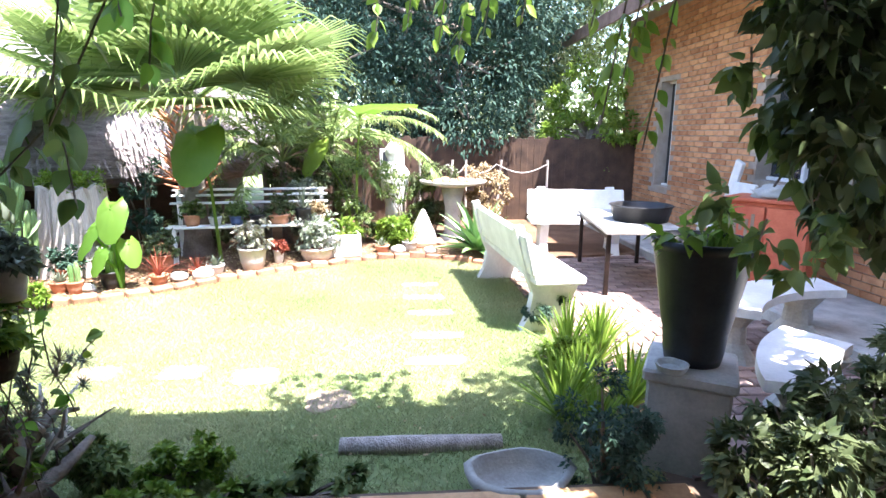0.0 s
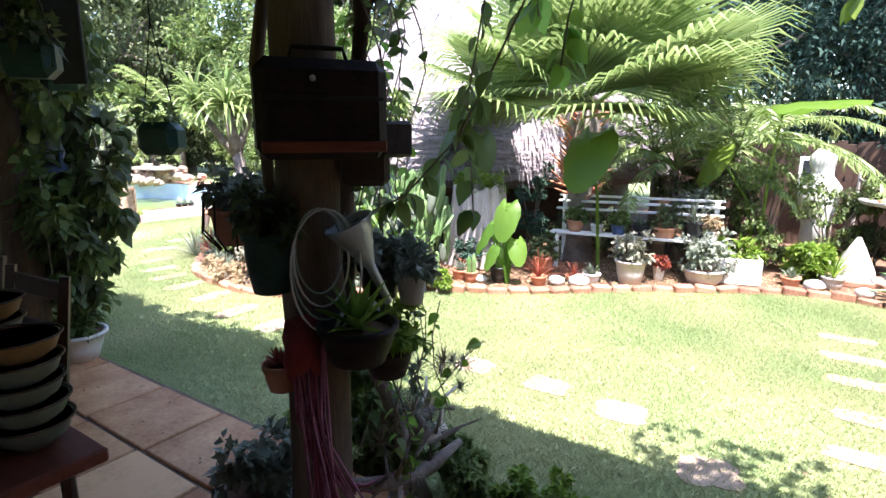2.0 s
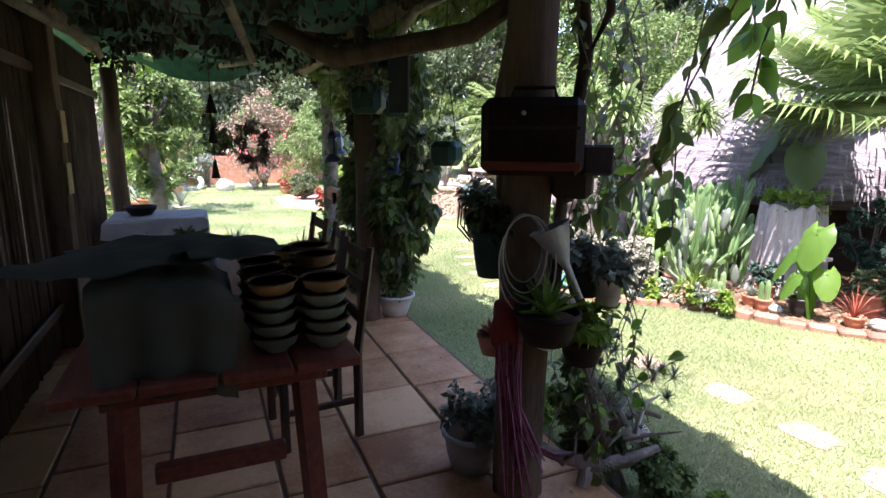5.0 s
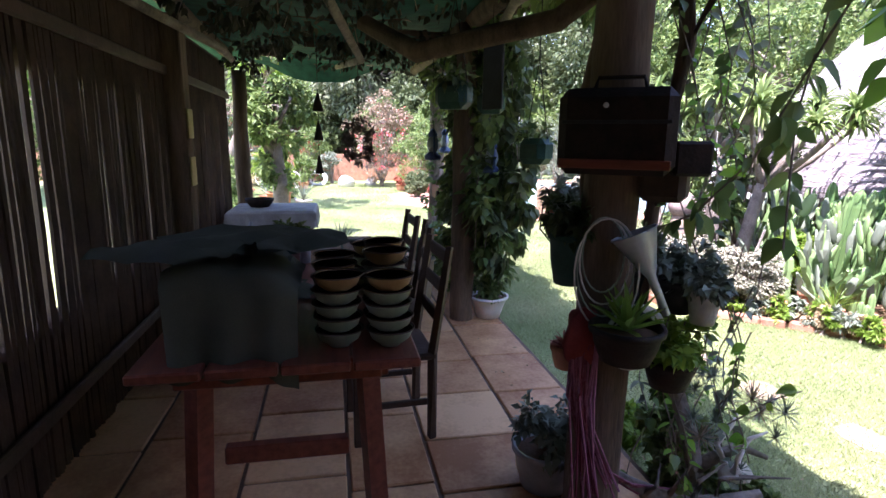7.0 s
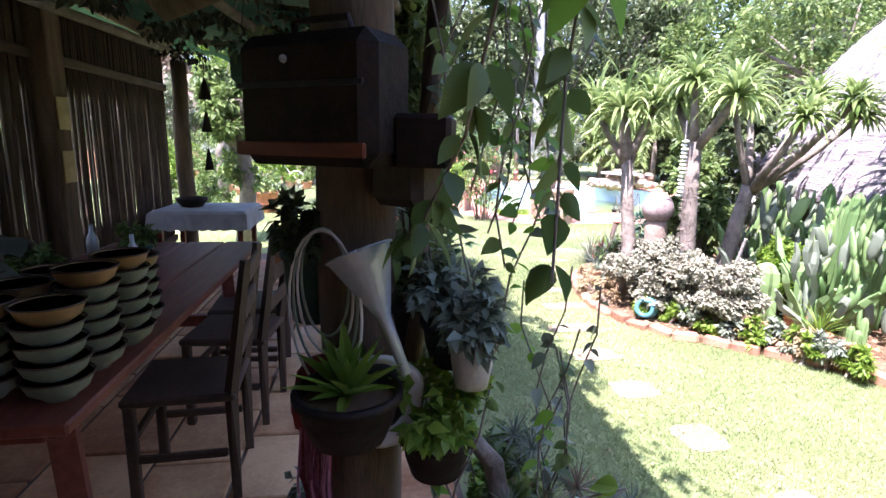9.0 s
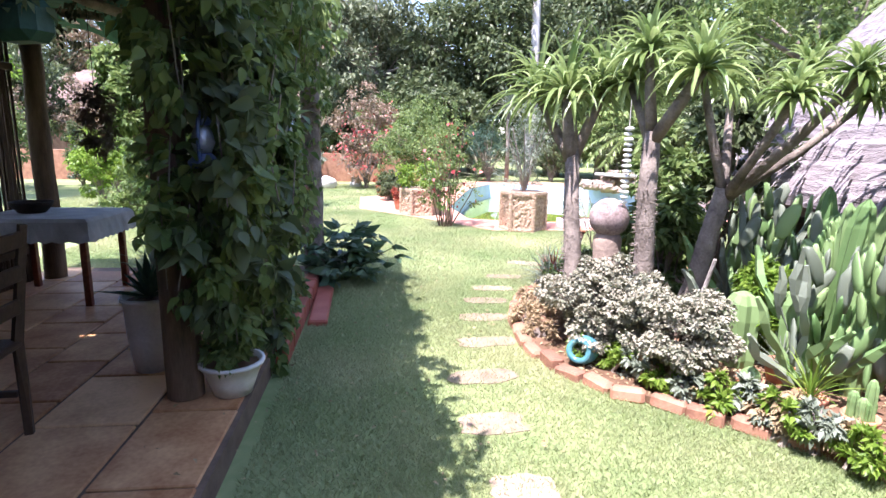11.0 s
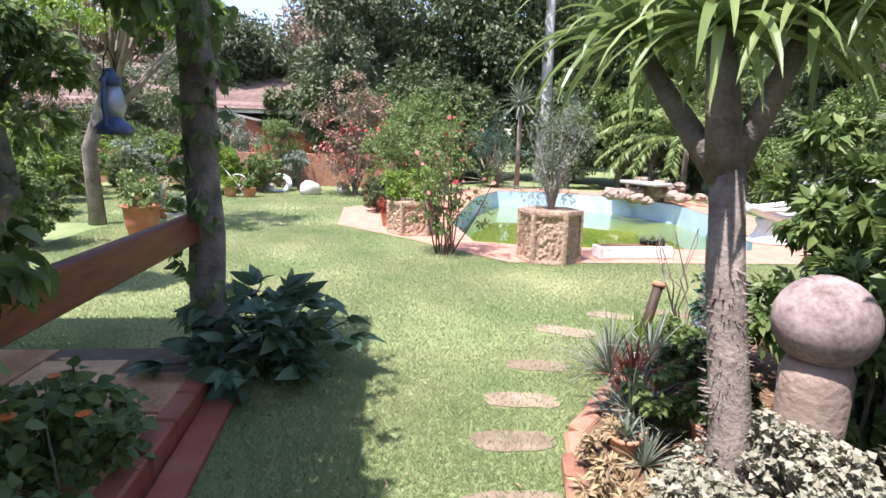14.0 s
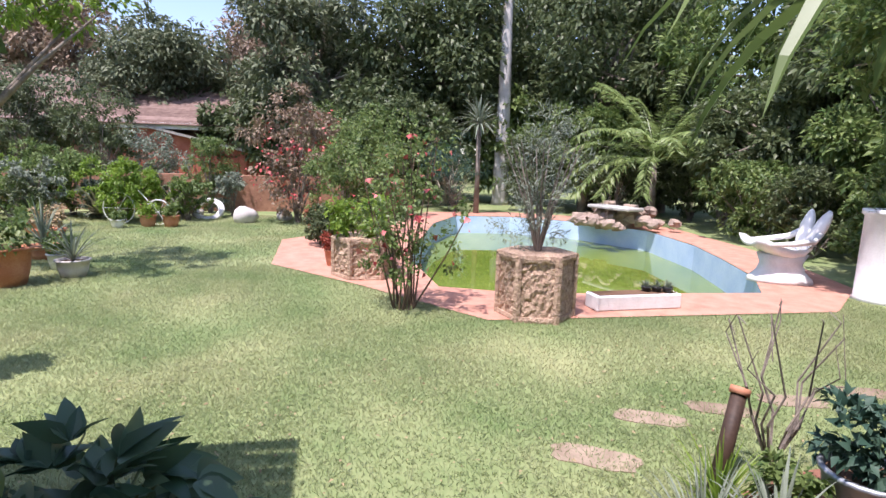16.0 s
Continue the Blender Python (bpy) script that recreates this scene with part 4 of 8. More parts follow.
def rib_column(g, at, r, h, seed=0, lean=(0, 0)):
    """A ribbed column with a rounded top."""
    n = 14
    k = len(g.v)
    rnd = random.Random(seed)
    prof = [(0.85, 0), (1, .15), (0.94, .4), (1.04, .65), (0.95, .85), (.6, .96), (.1, 1)]
    for q, z in prof:
        for i in range(n):
            a = 2 * math.pi * i / n
            rr = r * q * (1.12 if i % 2 else 0.8)
            g.v.append((at[0] + rr * math.cos(a) + lean[0] * z * h, at[1] + rr * math.sin(a) + lean[1] * z * h, at[2] + z * h))
    for m in range(len(prof) - 1):
        for i in range(n):
            j = (i + 1) % n
            g.f.append((k + m * n + i, k + m * n + j, k + (m + 1) * n + j, k + (m + 1) * n + i))
    g.f.append(tuple(k + (len(prof) - 1) * n + i for i in range(n)))


def cactus_clump(at, n, h, spread, label, seed=0, r=0.05):
    t = thing("column_cactus", at, label, "cactus", "column cacti")
    rnd = random.Random(seed)
    for k in range(n):
        g = Geo()
        a, q = rnd.uniform(0, 6.28), spread * math.sqrt(rnd.random())
        hh = h * rnd.uniform(0.45, 1.0)
        ln = (rnd.uniform(-.12, .12), rnd.uniform(-.12, .12))
        rib_column(g, (q * math.cos(a), q * math.sin(a), -0.02), r * rnd.uniform(.8, 1.2), hh, seed + k, ln)
        if k % 3 == 0:
            rib_column(g, (q * math.cos(a) + r + ln[0] * hh * .5, q * math.sin(a) + ln[1] * hh * .5, hh * 0.5), r * 0.7, hh * 0.45, seed + 50 + k, (0.3 * math.cos(a), 0.3 * math.sin(a)))
        part("column", g, L_CACT, t)
    return t


def strap_tree(name, at, h, r, label, heads, seed=0, leaf=L_PALM, spines=True, blade=0.55, lean=(0, 0)):
    """A pale spiny trunk that forks into limbs (way, length, blades or not)."""
    t = thing(name, at, label, "tree", "spiny garden trees")
    rnd = random.Random(seed)
    top = Vector((lean[0], lean[1], h))
    pts = [Vector((0, 0, -0.05)), Vector((0.01 + lean[0] * .1, lean[1] * .1, h * .12)), Vector((0.02 + lean[0] * .4, 0.01 + lean[1] * .4, h * .4)), top * 0.7, top]
    g = Geo().tube(pts, [r * 1.45, r * 1.2, r, r * .92, r * .85], 16, 0.07, seed)
    for k, (d, L, w, tuft) in enumerate(heads):
        d = Vector(d).normalized()
        mid = top + d * L * 0.5 + Vector((0, 0, L * 0.08))
        end = mid + (d + Vector((0, 0, 0.5))).normalized() * L * 0.5
        g.tube([top - Vector((0, 0, 0.08)), mid, end], [w, w * .8, w * .65], 10, 0.05, seed + k)
        if tuft:
            blades("leaf_tuft", end, rosette_ways(72, -0.25, 1.4, seed + k), blade * tuft, 0.05, leaf, t, 1.9, 7, seed=seed + k)
    tr = part("trunk", g, M_BARK_PALE, t, smooth=True)
    if spines:
        g = Geo()
        for k in range(420):
            z = rnd.random() ** 1.3 * h * 0.75
            a = rnd.uniform(0, 6.28)
            rr = r * (1.5 - 0.6 * min(1, z / h * 2.2)) if z < h * .45 else r * 0.93
            p = Vector((rr * math.cos(a) * .97 + lean[0] * z / h, rr * math.sin(a) * .97 + lean[1] * z / h, z))
            d = Vector((math.cos(a), math.sin(a), rnd.uniform(-.2, .4))).normalized()
            s = Vector((-math.sin(a), math.cos(a), 0)) * 0.004
            g.add([p - s, p + s, p + d * 0.032 + Vector((0, 0, .0)), p + Vector((0, 0, .008))], [(0, 1, 2), (1, 3, 2), (3, 0, 2)])
        tagged(part("spine", g, M_BARK_PALE, tr, "short grey spines"), kind="stuff")
    return t


# ---- bed by the path ----
SURVEYED[0] = True
strap_tree("pachypodium_tree", (-5.17, 4.2, 0), 1.45, 0.066, "grey spiny trunk with drooping strap-leaf heads at the bed's edge", [((-0.1, -0.15, 0.9), 0.42, 0.07, 1.0), ((-0.75, -0.35, 0.55), 0.62, 0.05, 0.95), ((0.1, 0.5, 0.8), 0.5, 0.05, 1.0)], 4, lean=(-0.36, 0.06))
strap_tree("pachypodium_tree", (-4.92, 4.62, 0), 1.6, 0.07, "thick spiny trunk behind the silver bush", [((-0.6, -0.1, 0.5), 0.45, 0.05, 0.8), ((0.6, 0.25, 0.45), 0.5, 0.05, 0.8), ((0.05, -0.2, 1.0), 0.5, 0.045, 0.6)], 8)
strap_tree("forked_tree", (-5.05, 5.0, 0), 1.2, 0.075, "leaning grey tree with many bare forked limbs", [((-0.6, 0.35, 0.6), 0.9, 0.04, 0.8), ((0.1, 0.6, 0.7), 0.9, 0.04, 0.8), ((0.8, 0.5, 0.6), 1.0, 0.042, 0.7), ((0.75, 0.0, 0.5), 0.8, 0.035, 0.7), ((-0.2, -0.3, 1.0), 0.8, 0.038, 0.8), ((0.45, 0.9, 0.45), 1.0, 0.035, 0.7)], 12, L_PALM, False, 0.4, (0.12, 0.22))
orn = thing("stone_ball_pillar", (-5.27, 4.5, -0.04), "pinkish stone ball on a round stone pillar", "garden ornament")
part("pillar", Geo().lathe((0, 0, 0), [(0.13, -0.03), (0.12, 0.1), (0.105, 0.6), (0.11, 0.8), (0.09, 0.86)], 20), M_ROCK, orn, smooth=True)
# pink stone with the trees' dappled shade mottled into its colour
M_DAPPLEDSTONE = mat("dappled_pink_stone", (0.10, 0.07, 0.06), (0.56, 0.44, 0.41), 0.8, 9, 60, 0.5)
part("ball", Geo().ball((0, 0, 0.98), 0.155, 24), M_DAPPLEDSTONE, orn, smooth=True)
SURVEYED[0] = False
sh = shrub("silver_bush", (-4.58, 4.2, 0.04), (0.62, 0.46, 0.44), "dense silver-grey jade bush beside a teal jar", L_SILVER, 0.025, 60, 520, 3, 0.85)
sh2 = shrub("silver_bush", (-4.0, 4.45, 0.04), (0.35, 0.35, 0.42), "low silver-grey bush at the bed's brick edge", L_SILVER, 0.025, 26, 480, 5, 0.85)
jar = thing("teal_jar", (-4.24, 3.98, 0.15), "teal glazed round jar lying with its open mouth forward", "jar")
jm = Matrix.Rotation(radians(78), 4, (Vector((0, 0, 1)).cross(Vector((0.75, -0.65, 0)))))
g = Geo().lathe((0, 0, 0), [(0.001, -0.14), (0.07, -0.13), (0.115, -0.05), (0.115, 0.03), (0.085, 0.09), (0.075, 0.10), (0.1, 0.115), (0.098, 0.125), (0.06, 0.12), (0.058, 0.08), (0.09, 0), (0.001, -0.1)], 24)
g.v = [tuple(jm @ (Vector(p) * 0.78)) for p in g.v]
part("body", g, M_TEAL, jar, smooth=True)
SURVEYED[0] = True
shell = thing("shell_string", (-4.43, 4.22, 1.15), "string of white shells hanging from a branch", "hanging ornament")
rnd = random.Random(2)
for k in range(15):
    g = Geo().ball((rnd.uniform(-.01, .01), 0, 0.45 - k * 0.032), (0.038 + rnd.uniform(-.012, .008), 0.028, 0.0125), 9, 0.08, k)
    part("shell", g, M_WHITE, shell, smooth=True)
part("string", Geo().tube([(0, 0, 0.62), (0, 0, -0.03)], 0.002, 4), M_BONE, shell)
SURVEYED[0] = False
for k, (x, y, h, r) in enumerate([(-4.15, 4.95, 0.5, 0.075), (-3.98, 5.15, 0.55, 0.07)]):
    t = thing("barrel_cactus", (x, y, 0.03), "stout ribbed green cactus at the bed's edge", "cactus", "barrel cacti")
    g = Geo()
    rib_column(g, (0, 0, 0), r * 1.3, h, k)
    part("stem", g, L_CACT, t)
stick = thing("dead_stick", (-4.28, 4.72, 0.0), "pale dry stick standing in the bed", "stick")
part("stick", Geo().tube([(0, 0, 0), (0.02, 0, 0.4), (0.1, 0.03, 0.72)], [0.02, 0.016, 0.012], 7), M_GREYWOOD, stick)
for k in range(16):
    x = -4.35 + 0.085 * k
    y = 3.98 + 0.055 * k + 0.04 * (k % 3)
    if k in (1, 2):
        continue
    shrub("edge_plant", (x, y, 0.03), (.15, .12, .15), ("yellow-green low plant", "grey-green low succulent", "pale straw-coloured tuft")[k % 3] + " inside the brick edging", (L_BRIGHT, L_GREY, L_DRY)[k % 3], .05, 8, 90, 600 + k, 0.45, "edging plants", "plant")
for k, (x, y) in enumerate([(-5.0, 3.82), (-5.25, 3.9), (-5.45, 3.98), (-4.72, 3.85), (-5.15, 4.05), (-5.6, 4.12)]):
    shrub("edge_plant", (x, y, 0.02), (.13, .12, .13), "dry straw-coloured plant inside the brick edging", L_DRY, .045, 7, 70, 640 + k, 0.3, "edging plants", "plant")
# prickly pear and sprawling euphorbia
for k, (x, y, s) in enumerate([(-3.75, 5.3, 1.1), (-4.35, 5.45, 1.3), (-4.9, 5.6, 1.4)]):
    t = thing("prickly_pear", (x, y, 0.03), "grey-green cactus with flat wavy upright pads", "cactus", "prickly pears")
    rnd = random.Random(k)
    for q in range(54):
        g = Geo()
        a, z = rnd.uniform(0, 6.28), 0.10 + rnd.random() * 0.65 * s
        rr = 0.06 + 0.26 * rnd.random()
        rot = Matrix.Rotation(rnd.uniform(0, 3.1), 3, "Z") @ Matrix.Rotation(rnd.uniform(-.5, .5), 3, "Y")
        gg = Geo().ball((0, 0, 0), (0.03 + 0.022 * rnd.random(), 0.018, 0.09 + 0.05 * rnd.random()), 12, 0.14, q)
        c = Vector((rr * math.cos(a), rr * math.sin(a), z))
        g.add([c + rot @ Vector(p) for p in gg.v], gg.f)
        part("pad", g, L_CACT if q % 3 else L_GREY, t, smooth=True)
    t2 = thing("cactus_arm_plant", (x - 0.1, y - 0.15, 0.03), "sprawling green cactus with long angular arms", "cactus", "sprawling cacti")
    for q in range(13):
        a, e = rnd.uniform(0, 6.28), rnd.uniform(0.4, 1.4)
        d = Vector((math.cos(a) * math.cos(e), math.sin(a) * math.cos(e), math.sin(e)))
        L = rnd.uniform(0.4, 0.85) * s * 0.9
        pts = [d * L * m / 10 + Vector((0.02 * math.sin(m + q), 0.02 * math.cos(m * 1.3), 0.12 * (m / 10) ** 2)) for m in range(11)]
        part("arm", Geo().tube(pts, [0.022 if m % 2 else 0.032 for m in range(10)] + [0.012], 4, 0.1, q), (L_CACT, L_GREY)[q % 2], t2)
cactus_clump((-3.95, 5.65, 0.03), 22, 1.2, 0.42, "tall clump of ribbed green column cacti by the tree stump", 3, 0.055)
cactus_clump((-4.3, 6.0, 0.03), 14, 1.0, 0.3, "green column cacti before the thatched hut", 7, 0.05)

# tree stump planter
st = thing("tree_stump", (-3.35, 6.0, 0), "weathered grey hollow tree stump planted with succulents", "tree stump")
g = Geo()
n = 34
rnd = random.Random(6)
prof = [(0.44, -0.03), (0.37, 0.2), (0.34, 0.45), (0.31, 0.75), (0.29, 0.92), (0.25, 0.93), (0.23, 0.8), (0.001, 0.78)]
jit = [rnd.uniform(0.9, 1.08) for _ in range(n)]
for r, z in prof:
    for i in range(n):
        a = 2 * math.pi * i / n
        g.v.append((r * jit[i] * math.cos(a), r * jit[i] * math.sin(a), z + (0.04 * (jit[i] - 1) * 10 if z > 0.8 else 0)))
for m in range(len(prof) - 1):
    for i in range(n):
        j = (i + 1) % n
        g.f.append((m * n + i, m * n + j, (m + 1) * n + j, (m + 1) * n + i))
part("trunk", g, M_GREYWOOD, st)
P, W = cloud([(0.2 * math.cos(k), 0.2 * math.sin(k), 0.97, 0.16, 0.16, 0.13) for k in range(7)], 130, 2, 0.2)
leaves("foliage", P, W + [0, 0, .5], 0.05, L_BRIGHT, st, 0.6, 2)
stp = thing("plank_shelf", (-3.1, 5.72, 0), "pale grey plank ledge at the foot of the stump", "plank")
part("plank", Geo().box((0.15, 0, 0.5), (0.34, 0.16, 0.035), -0.2, 0.008), M_GREYWOOD, stp)
part("support", Geo().tube([(0.2, 0, 0), (0.2, 0, 0.48)], [0.05, 0.045], 8), M_GREYWOOD, stp)

# pale slatted stand with pots
stand = thing("pot_bench", (-1.75, 6.55, 0.03), "long pale blue slatted bench crowded with potted plants", "bench", rz=8)
for y, z in ((-0.16, 0.42), (-0.04, 0.42), (0.12, 0.66), (0.2, 0.74), (0.25, 0.8)):
    part("slat", Geo().box((0, y, z), (1.75, 0.055, 0.025), 0, 0.005), M_WHITE, stand, "pale blue-white slat")
for x in (-0.8, 0.8):
    g = Geo()
    g.box((x, -0.14, 0.2), (0.05, 0.05, 0.42), 0, 0.006)
    g.box((x, 0.22, 0.4), (0.05, 0.05, 0.82), 0, 0.006)
    g.box((x, 0.04, 0.38), (0.04, 0.34, 0.05), 0, 0.006)
    part("leg", g, M_WHITE, stand)
for k, (x, r, h, m_, l_, kd) in enumerate([(-0.62, 0.09, 0.14, M_TERRA, L_MID, "leafy"), (-0.38, 0.07, 0.11, M_WHITE, L_GREY, "rosette"), (-0.15, 0.08, 0.12, M_BLUE, L_MID, "leafy"), (0.08, 0.09, 0.13, M_BLACK, L_GREY, "rosette"), (0.32, 0.12, 0.13, M_TERRA, L_DARK, "leafy"), (0.6, 0.1, 0.2, M_BLACK, L_GREY, "spiky"), (0.76, 0.08, 0.12, M_WHITE, L_DRY, "leafy")]):
    lab = ["small terracotta pot with a leafy plant on the bench", "little white pot with a grey succulent on the bench", "dark blue pot with green leaves on the bench", "black pot with a pale succulent on the bench", "orange pot with a dense green plant on the bench", "tall black pot with an arching spiky plant on the bench", "white pot with dry flowers on the bench"][k]
    potted((-1.75 + x * 0.99 + 0.01, 6.5 + x * 0.14, 0.465), r, h, lab, kd, m_, l_, 1.1 if kd != "spiky" else 1.6, k)

# pots along the brick edge
ROW = [(-3.75, 4.75, .07, .1, M_TERRA, L_CACT, "ball"), (-3.5, 4.9, .08, .12, M_TERRA, L_BRIGHT, "strap"), (-3.3, 5.0, .08, .11, M_TERRA, L_CACT, "cactus"), (-3.1, 5.2, .09, .11, M_TERRA, L_GREY, "rosette"), (-2.95, 5.15, .07, .12, M_TERRA, L_CACT, "cactus"),
       (-2.72, 5.32, .1, .17, M_BLACK, L_CACT, "cactus"), (-2.35, 5.45, .08, .1, M_TERRA, L_RED, "strap"), (-2.1, 5.75, .08, .08, M_TERRA, L_RED, "spiky"), (-1.95, 5.85, .09, .1, M_WHITE, L_GREY, "rosette"),
       (-1.62, 6.05, .15, .24, M_CEMENTPOT, L_SILVER, "leafy"), (-1.4, 6.3, .06, .16, M_WHITE, L_RED, "leafy"), (-1.0, 6.45, .2, .16, M_CEMENTPOT, L_GREY, "leafy"), (-0.25, 6.85, .09, .1, M_TERRA, L_GREY, "rosette"), (0.1, 6.95, .1, .13, M_CEMENTPOT, L_BRIGHT, "strap"), (-3.2, 5.5, .1, .16, M_TERRA, L_BLUE, "leafy"), (-2.5, 5.9, .12, .2, M_TERRA, L_DARK, "leafy"), (-2.9, 5.65, .1, .15, M_CEMENTPOT, L_GREY, "leafy"), (-3.9, 5.05, .09, .13, M_TERRA, L_GREY, "spiky")]
NAMES = {id(M_TERRA): "terracotta", id(M_BLACK): "black plastic", id(M_WHITE): "white", id(M_CEMENTPOT): "grey cement"}
KN = {"ball": "round cactus", "strap": "strap-leaved plant", "cactus": "little upright cacti", "rosette": "pale rosette succulent", "spiky": "spiky aloe", "leafy": "bushy leafy plant"}
for k, (x, y, r, h, m_, l_, kd) in enumerate(ROW):
    potted((x, y, 0.045), r, h, "%s pot with a %s by the bricks" % (NAMES[id(m_)], KN[kd]), kd, m_, l_, 1.1, 20 + k)
box = thing("trough_planter", (-0.78, 6.72, 0.045), "square white concrete box planted with yellow-green succulents", "planter", rz=12)
g = Geo()
for s in (-1, 1):
    g.box((s * 0.24, 0, 0.14), (0.03, 0.36, 0.26), 0, 0.006)
    g.box((0, s * 0.165, 0.14), (0.45, 0.03, 0.26), 0, 0.006)
part("box", g, M_WHITE, box)
part("soil", Geo().box((0, 0, 0.1), (0.44, 0.29, 0.2)), M_SOIL, box)
P, W = cloud([(-.18 + .06 * k, 0.02 * (k % 3), 0.3, 0.1, 0.13, 0.14) for k in range(7)], 120, 3, 0.2)
leaves("foliage", P, W + [0, 0, .4], 0.07, L_BRIGHT, box, 0.4, 3)
for k, (x, y, s) in enumerate([(-3.62, 4.72, 0.12), (-2.2, 5.55, 0.09), (-2.0, 5.62, 0.11), (-2.86, 5.2, 0.07), (-6.1, 4.4, .09), (-0.05, 6.8, .1), (0.35, 6.75, .09)]):
    t = thing("stone", (x, y, 0.05), "pale rounded stone in the bed", "stone", "bed stones")
    part("rock", Geo().ball((0, 0, s * 0.45), (s, s * 0.8, s * 0.6), 12, 0.12, k), M_CONC, t, smooth=True)
pyr = thing("stone_pyramid", (0.28, 7.3, 0.05), "pale pointed stone on a red slab", "garden ornament")
part("base", Geo().box((0, 0, 0.03), (0.55, 0.4, 0.06), 0.1, 0.01), M_BRICK, pyr)
part("cone", Geo().lathe((0, 0, 0.06), [(0.2, 0), (0.17, 0.1), (0.07, 0.32), (0.02, 0.42)], 9, 0.08), M_CEMENTPOT, pyr)

# agave, birdbath, statue, bushes at the end of the bed
ag = thing("agave", (0.95, 6.75, 0.0), "large blue-green agave with broad pointed leaves", "agave")
M_AG = leafy("agave_leaf", (0.10, 0.22, 0.07), (0.26, 0.42, 0.16), 0.4, 0.1)
blades("leaf", (0, 0, 0.08), rosette_ways(44, 0.1, 1.35, 3), 0.6, 0.12, M_AG, ag, 0.25, 6, seed=2, keel=0.3)
bb = thing("bird_bath", (0.72, 7.75, 0), "pale stone bird bath on a flared pedestal", "bird bath")
part("pedestal", Geo().lathe((0, 0, 0), [(0.24, -0.02), (0.2, 0.06), (0.12, 0.12), (0.11, 0.5), (0.17, 0.78)], 18), M_CEMENTPOT, bb, smooth=True)
part("basin", Geo().lathe((0, 0, 0.78), [(0.17, 0), (0.44, 0.05), (0.47, 0.09), (0.43, 0.09), (0.2, 0.05), (0.001, 0.04)], 26), M_CEMENTPOT, bb, smooth=True)
for k in range(5):
    t = thing("shell_ornament", (0.5 + 0.11 * k, 7.7 + 0.07 * math.sin(k * 2), 0.85), "small pinkish stone ornament lying on the bird bath", "ornament", "bird bath ornaments")
    part("shell", Geo().ball((0, 0, 0.035), (0.075, 0.05, 0.05 + 0.02 * (k % 2)), 10, 0.2, k), M_TERRA, t, smooth=True)
stat = thing("garden_statue", (-0.1, 8.2, 0), "white painted garden statue rising out of a bush", "statue")
part("statue", Geo().lathe((0, 0, 0), [(0.16, 0), (0.14, 0.5), (0.2, 0.75), (0.22, 0.95), (0.12, 1.08), (0.09, 1.12), (0.13, 1.2), (0.13, 1.3), (0.06, 1.38)], 16, 0.03, 1, 0.75), M_WHITE, stat, smooth=True)
for x, y, r, lf, sz, lab, sd in [(-0.55, 7.5, (0.55, 0.5, 0.95), L_MID, .05, "leafy green bush behind the potted plants", 31), (0.05, 7.95, (0.55, 0.45, 0.95), L_MID, .05, "leafy green bush round a white statue", 32), (0.45, 8.1, (0.4, 0.4, 0.8), L_DARK, .05, "dark green bush behind the bird bath", 33),
                                 (1.2, 8.1, (0.42, 0.4, 0.8), L_DRY, .05, "bush with dry pinkish foliage beside the bird bath", 34), (-0.1, 7.15, (0.3, 0.2, 0.32), L_BRIGHT, .08, "pale yellow-green low plant at the bed's edge", 35),
                                 (-2.5, 7.3, (0.7, 0.4, 0.6), L_DARK, .07, "dark green undergrowth below the palm", 36), (-1.3, 7.6, (0.9, 0.5, 0.9), L_DARK, .07, "dark green bush behind the pot bench", 37), (-3.0, 6.7, (0.3, 0.3, 0.9), L_BLUE, .04, "fine blue-green shrub beside the stump", 38), (-1.15, 6.95, (0.3, 0.25, .7), L_GREY, .06, "grey-green plant behind the pot bench", 39),
                                 (-6.1, 5.4, (0.45, 0.45, 1.1), L_MID, .09, "green leafy bush in the middle of the bed", 41), (-5.9, 5.9, (0.6, 0.6, 1.7), L_DARK, .1, "tall dark green bush behind the spiny trees", 42), (-5.4, 5.1, (0.35, 0.35, 0.9), L_MID, .1, "broad-leaved green plant between the trunks", 43), (-6.3, 6.9, (0.6, 0.6, 1.3), L_MID, .09, "green bush at the end of the bed", 44), (-4.2, 5.2, (0.25, 0.25, 0.5), L_BRIGHT, .06, "small bright green plant in the bed", 45), (-6.6, 7.9, (0.9, 0.8, 1.9), L_MID, .11, "tall leafy bush behind the bed", 46)]:
    shrub("bush", (x, y, 0.02), r, lab, lf, sz, 18, 220, sd, 0.5)
taro((-2.62, 5.3, 0.05), "bright green elephant ear plant among the pots", [(0.0, -0.05, 0.75, 0.36), (-0.22, -0.02, 0.55, 0.32), (0.1, 0.0, 0.42, 0.26), (-0.1, -0.14, 0.36, 0.24)], L_SUNLIT, 1)
taro((-2.05, 6.35, 0.05), "huge round elephant ear leaf under the palm", [(-0.1, -0.2, 1.4, 0.62)], L_BRIGHT, 5)
taro((-0.6, 7.25, 0.05), "tall elephant ear plant with a broad arched leaf", [(0.1, -0.1, 1.78, 0.8), (-0.5, 0.1, 1.3, 0.5)], L_BRIGHT, 7, facing=(1, -0.25, 0.12))
taro((-3.85, 6.6, 0.05), "elephant ear plant before the thatched hut", [(0.25, -0.15, 1.4, 0.5), (-0.25, -0.1, 1.5, 0.55)], L_MID, 9)
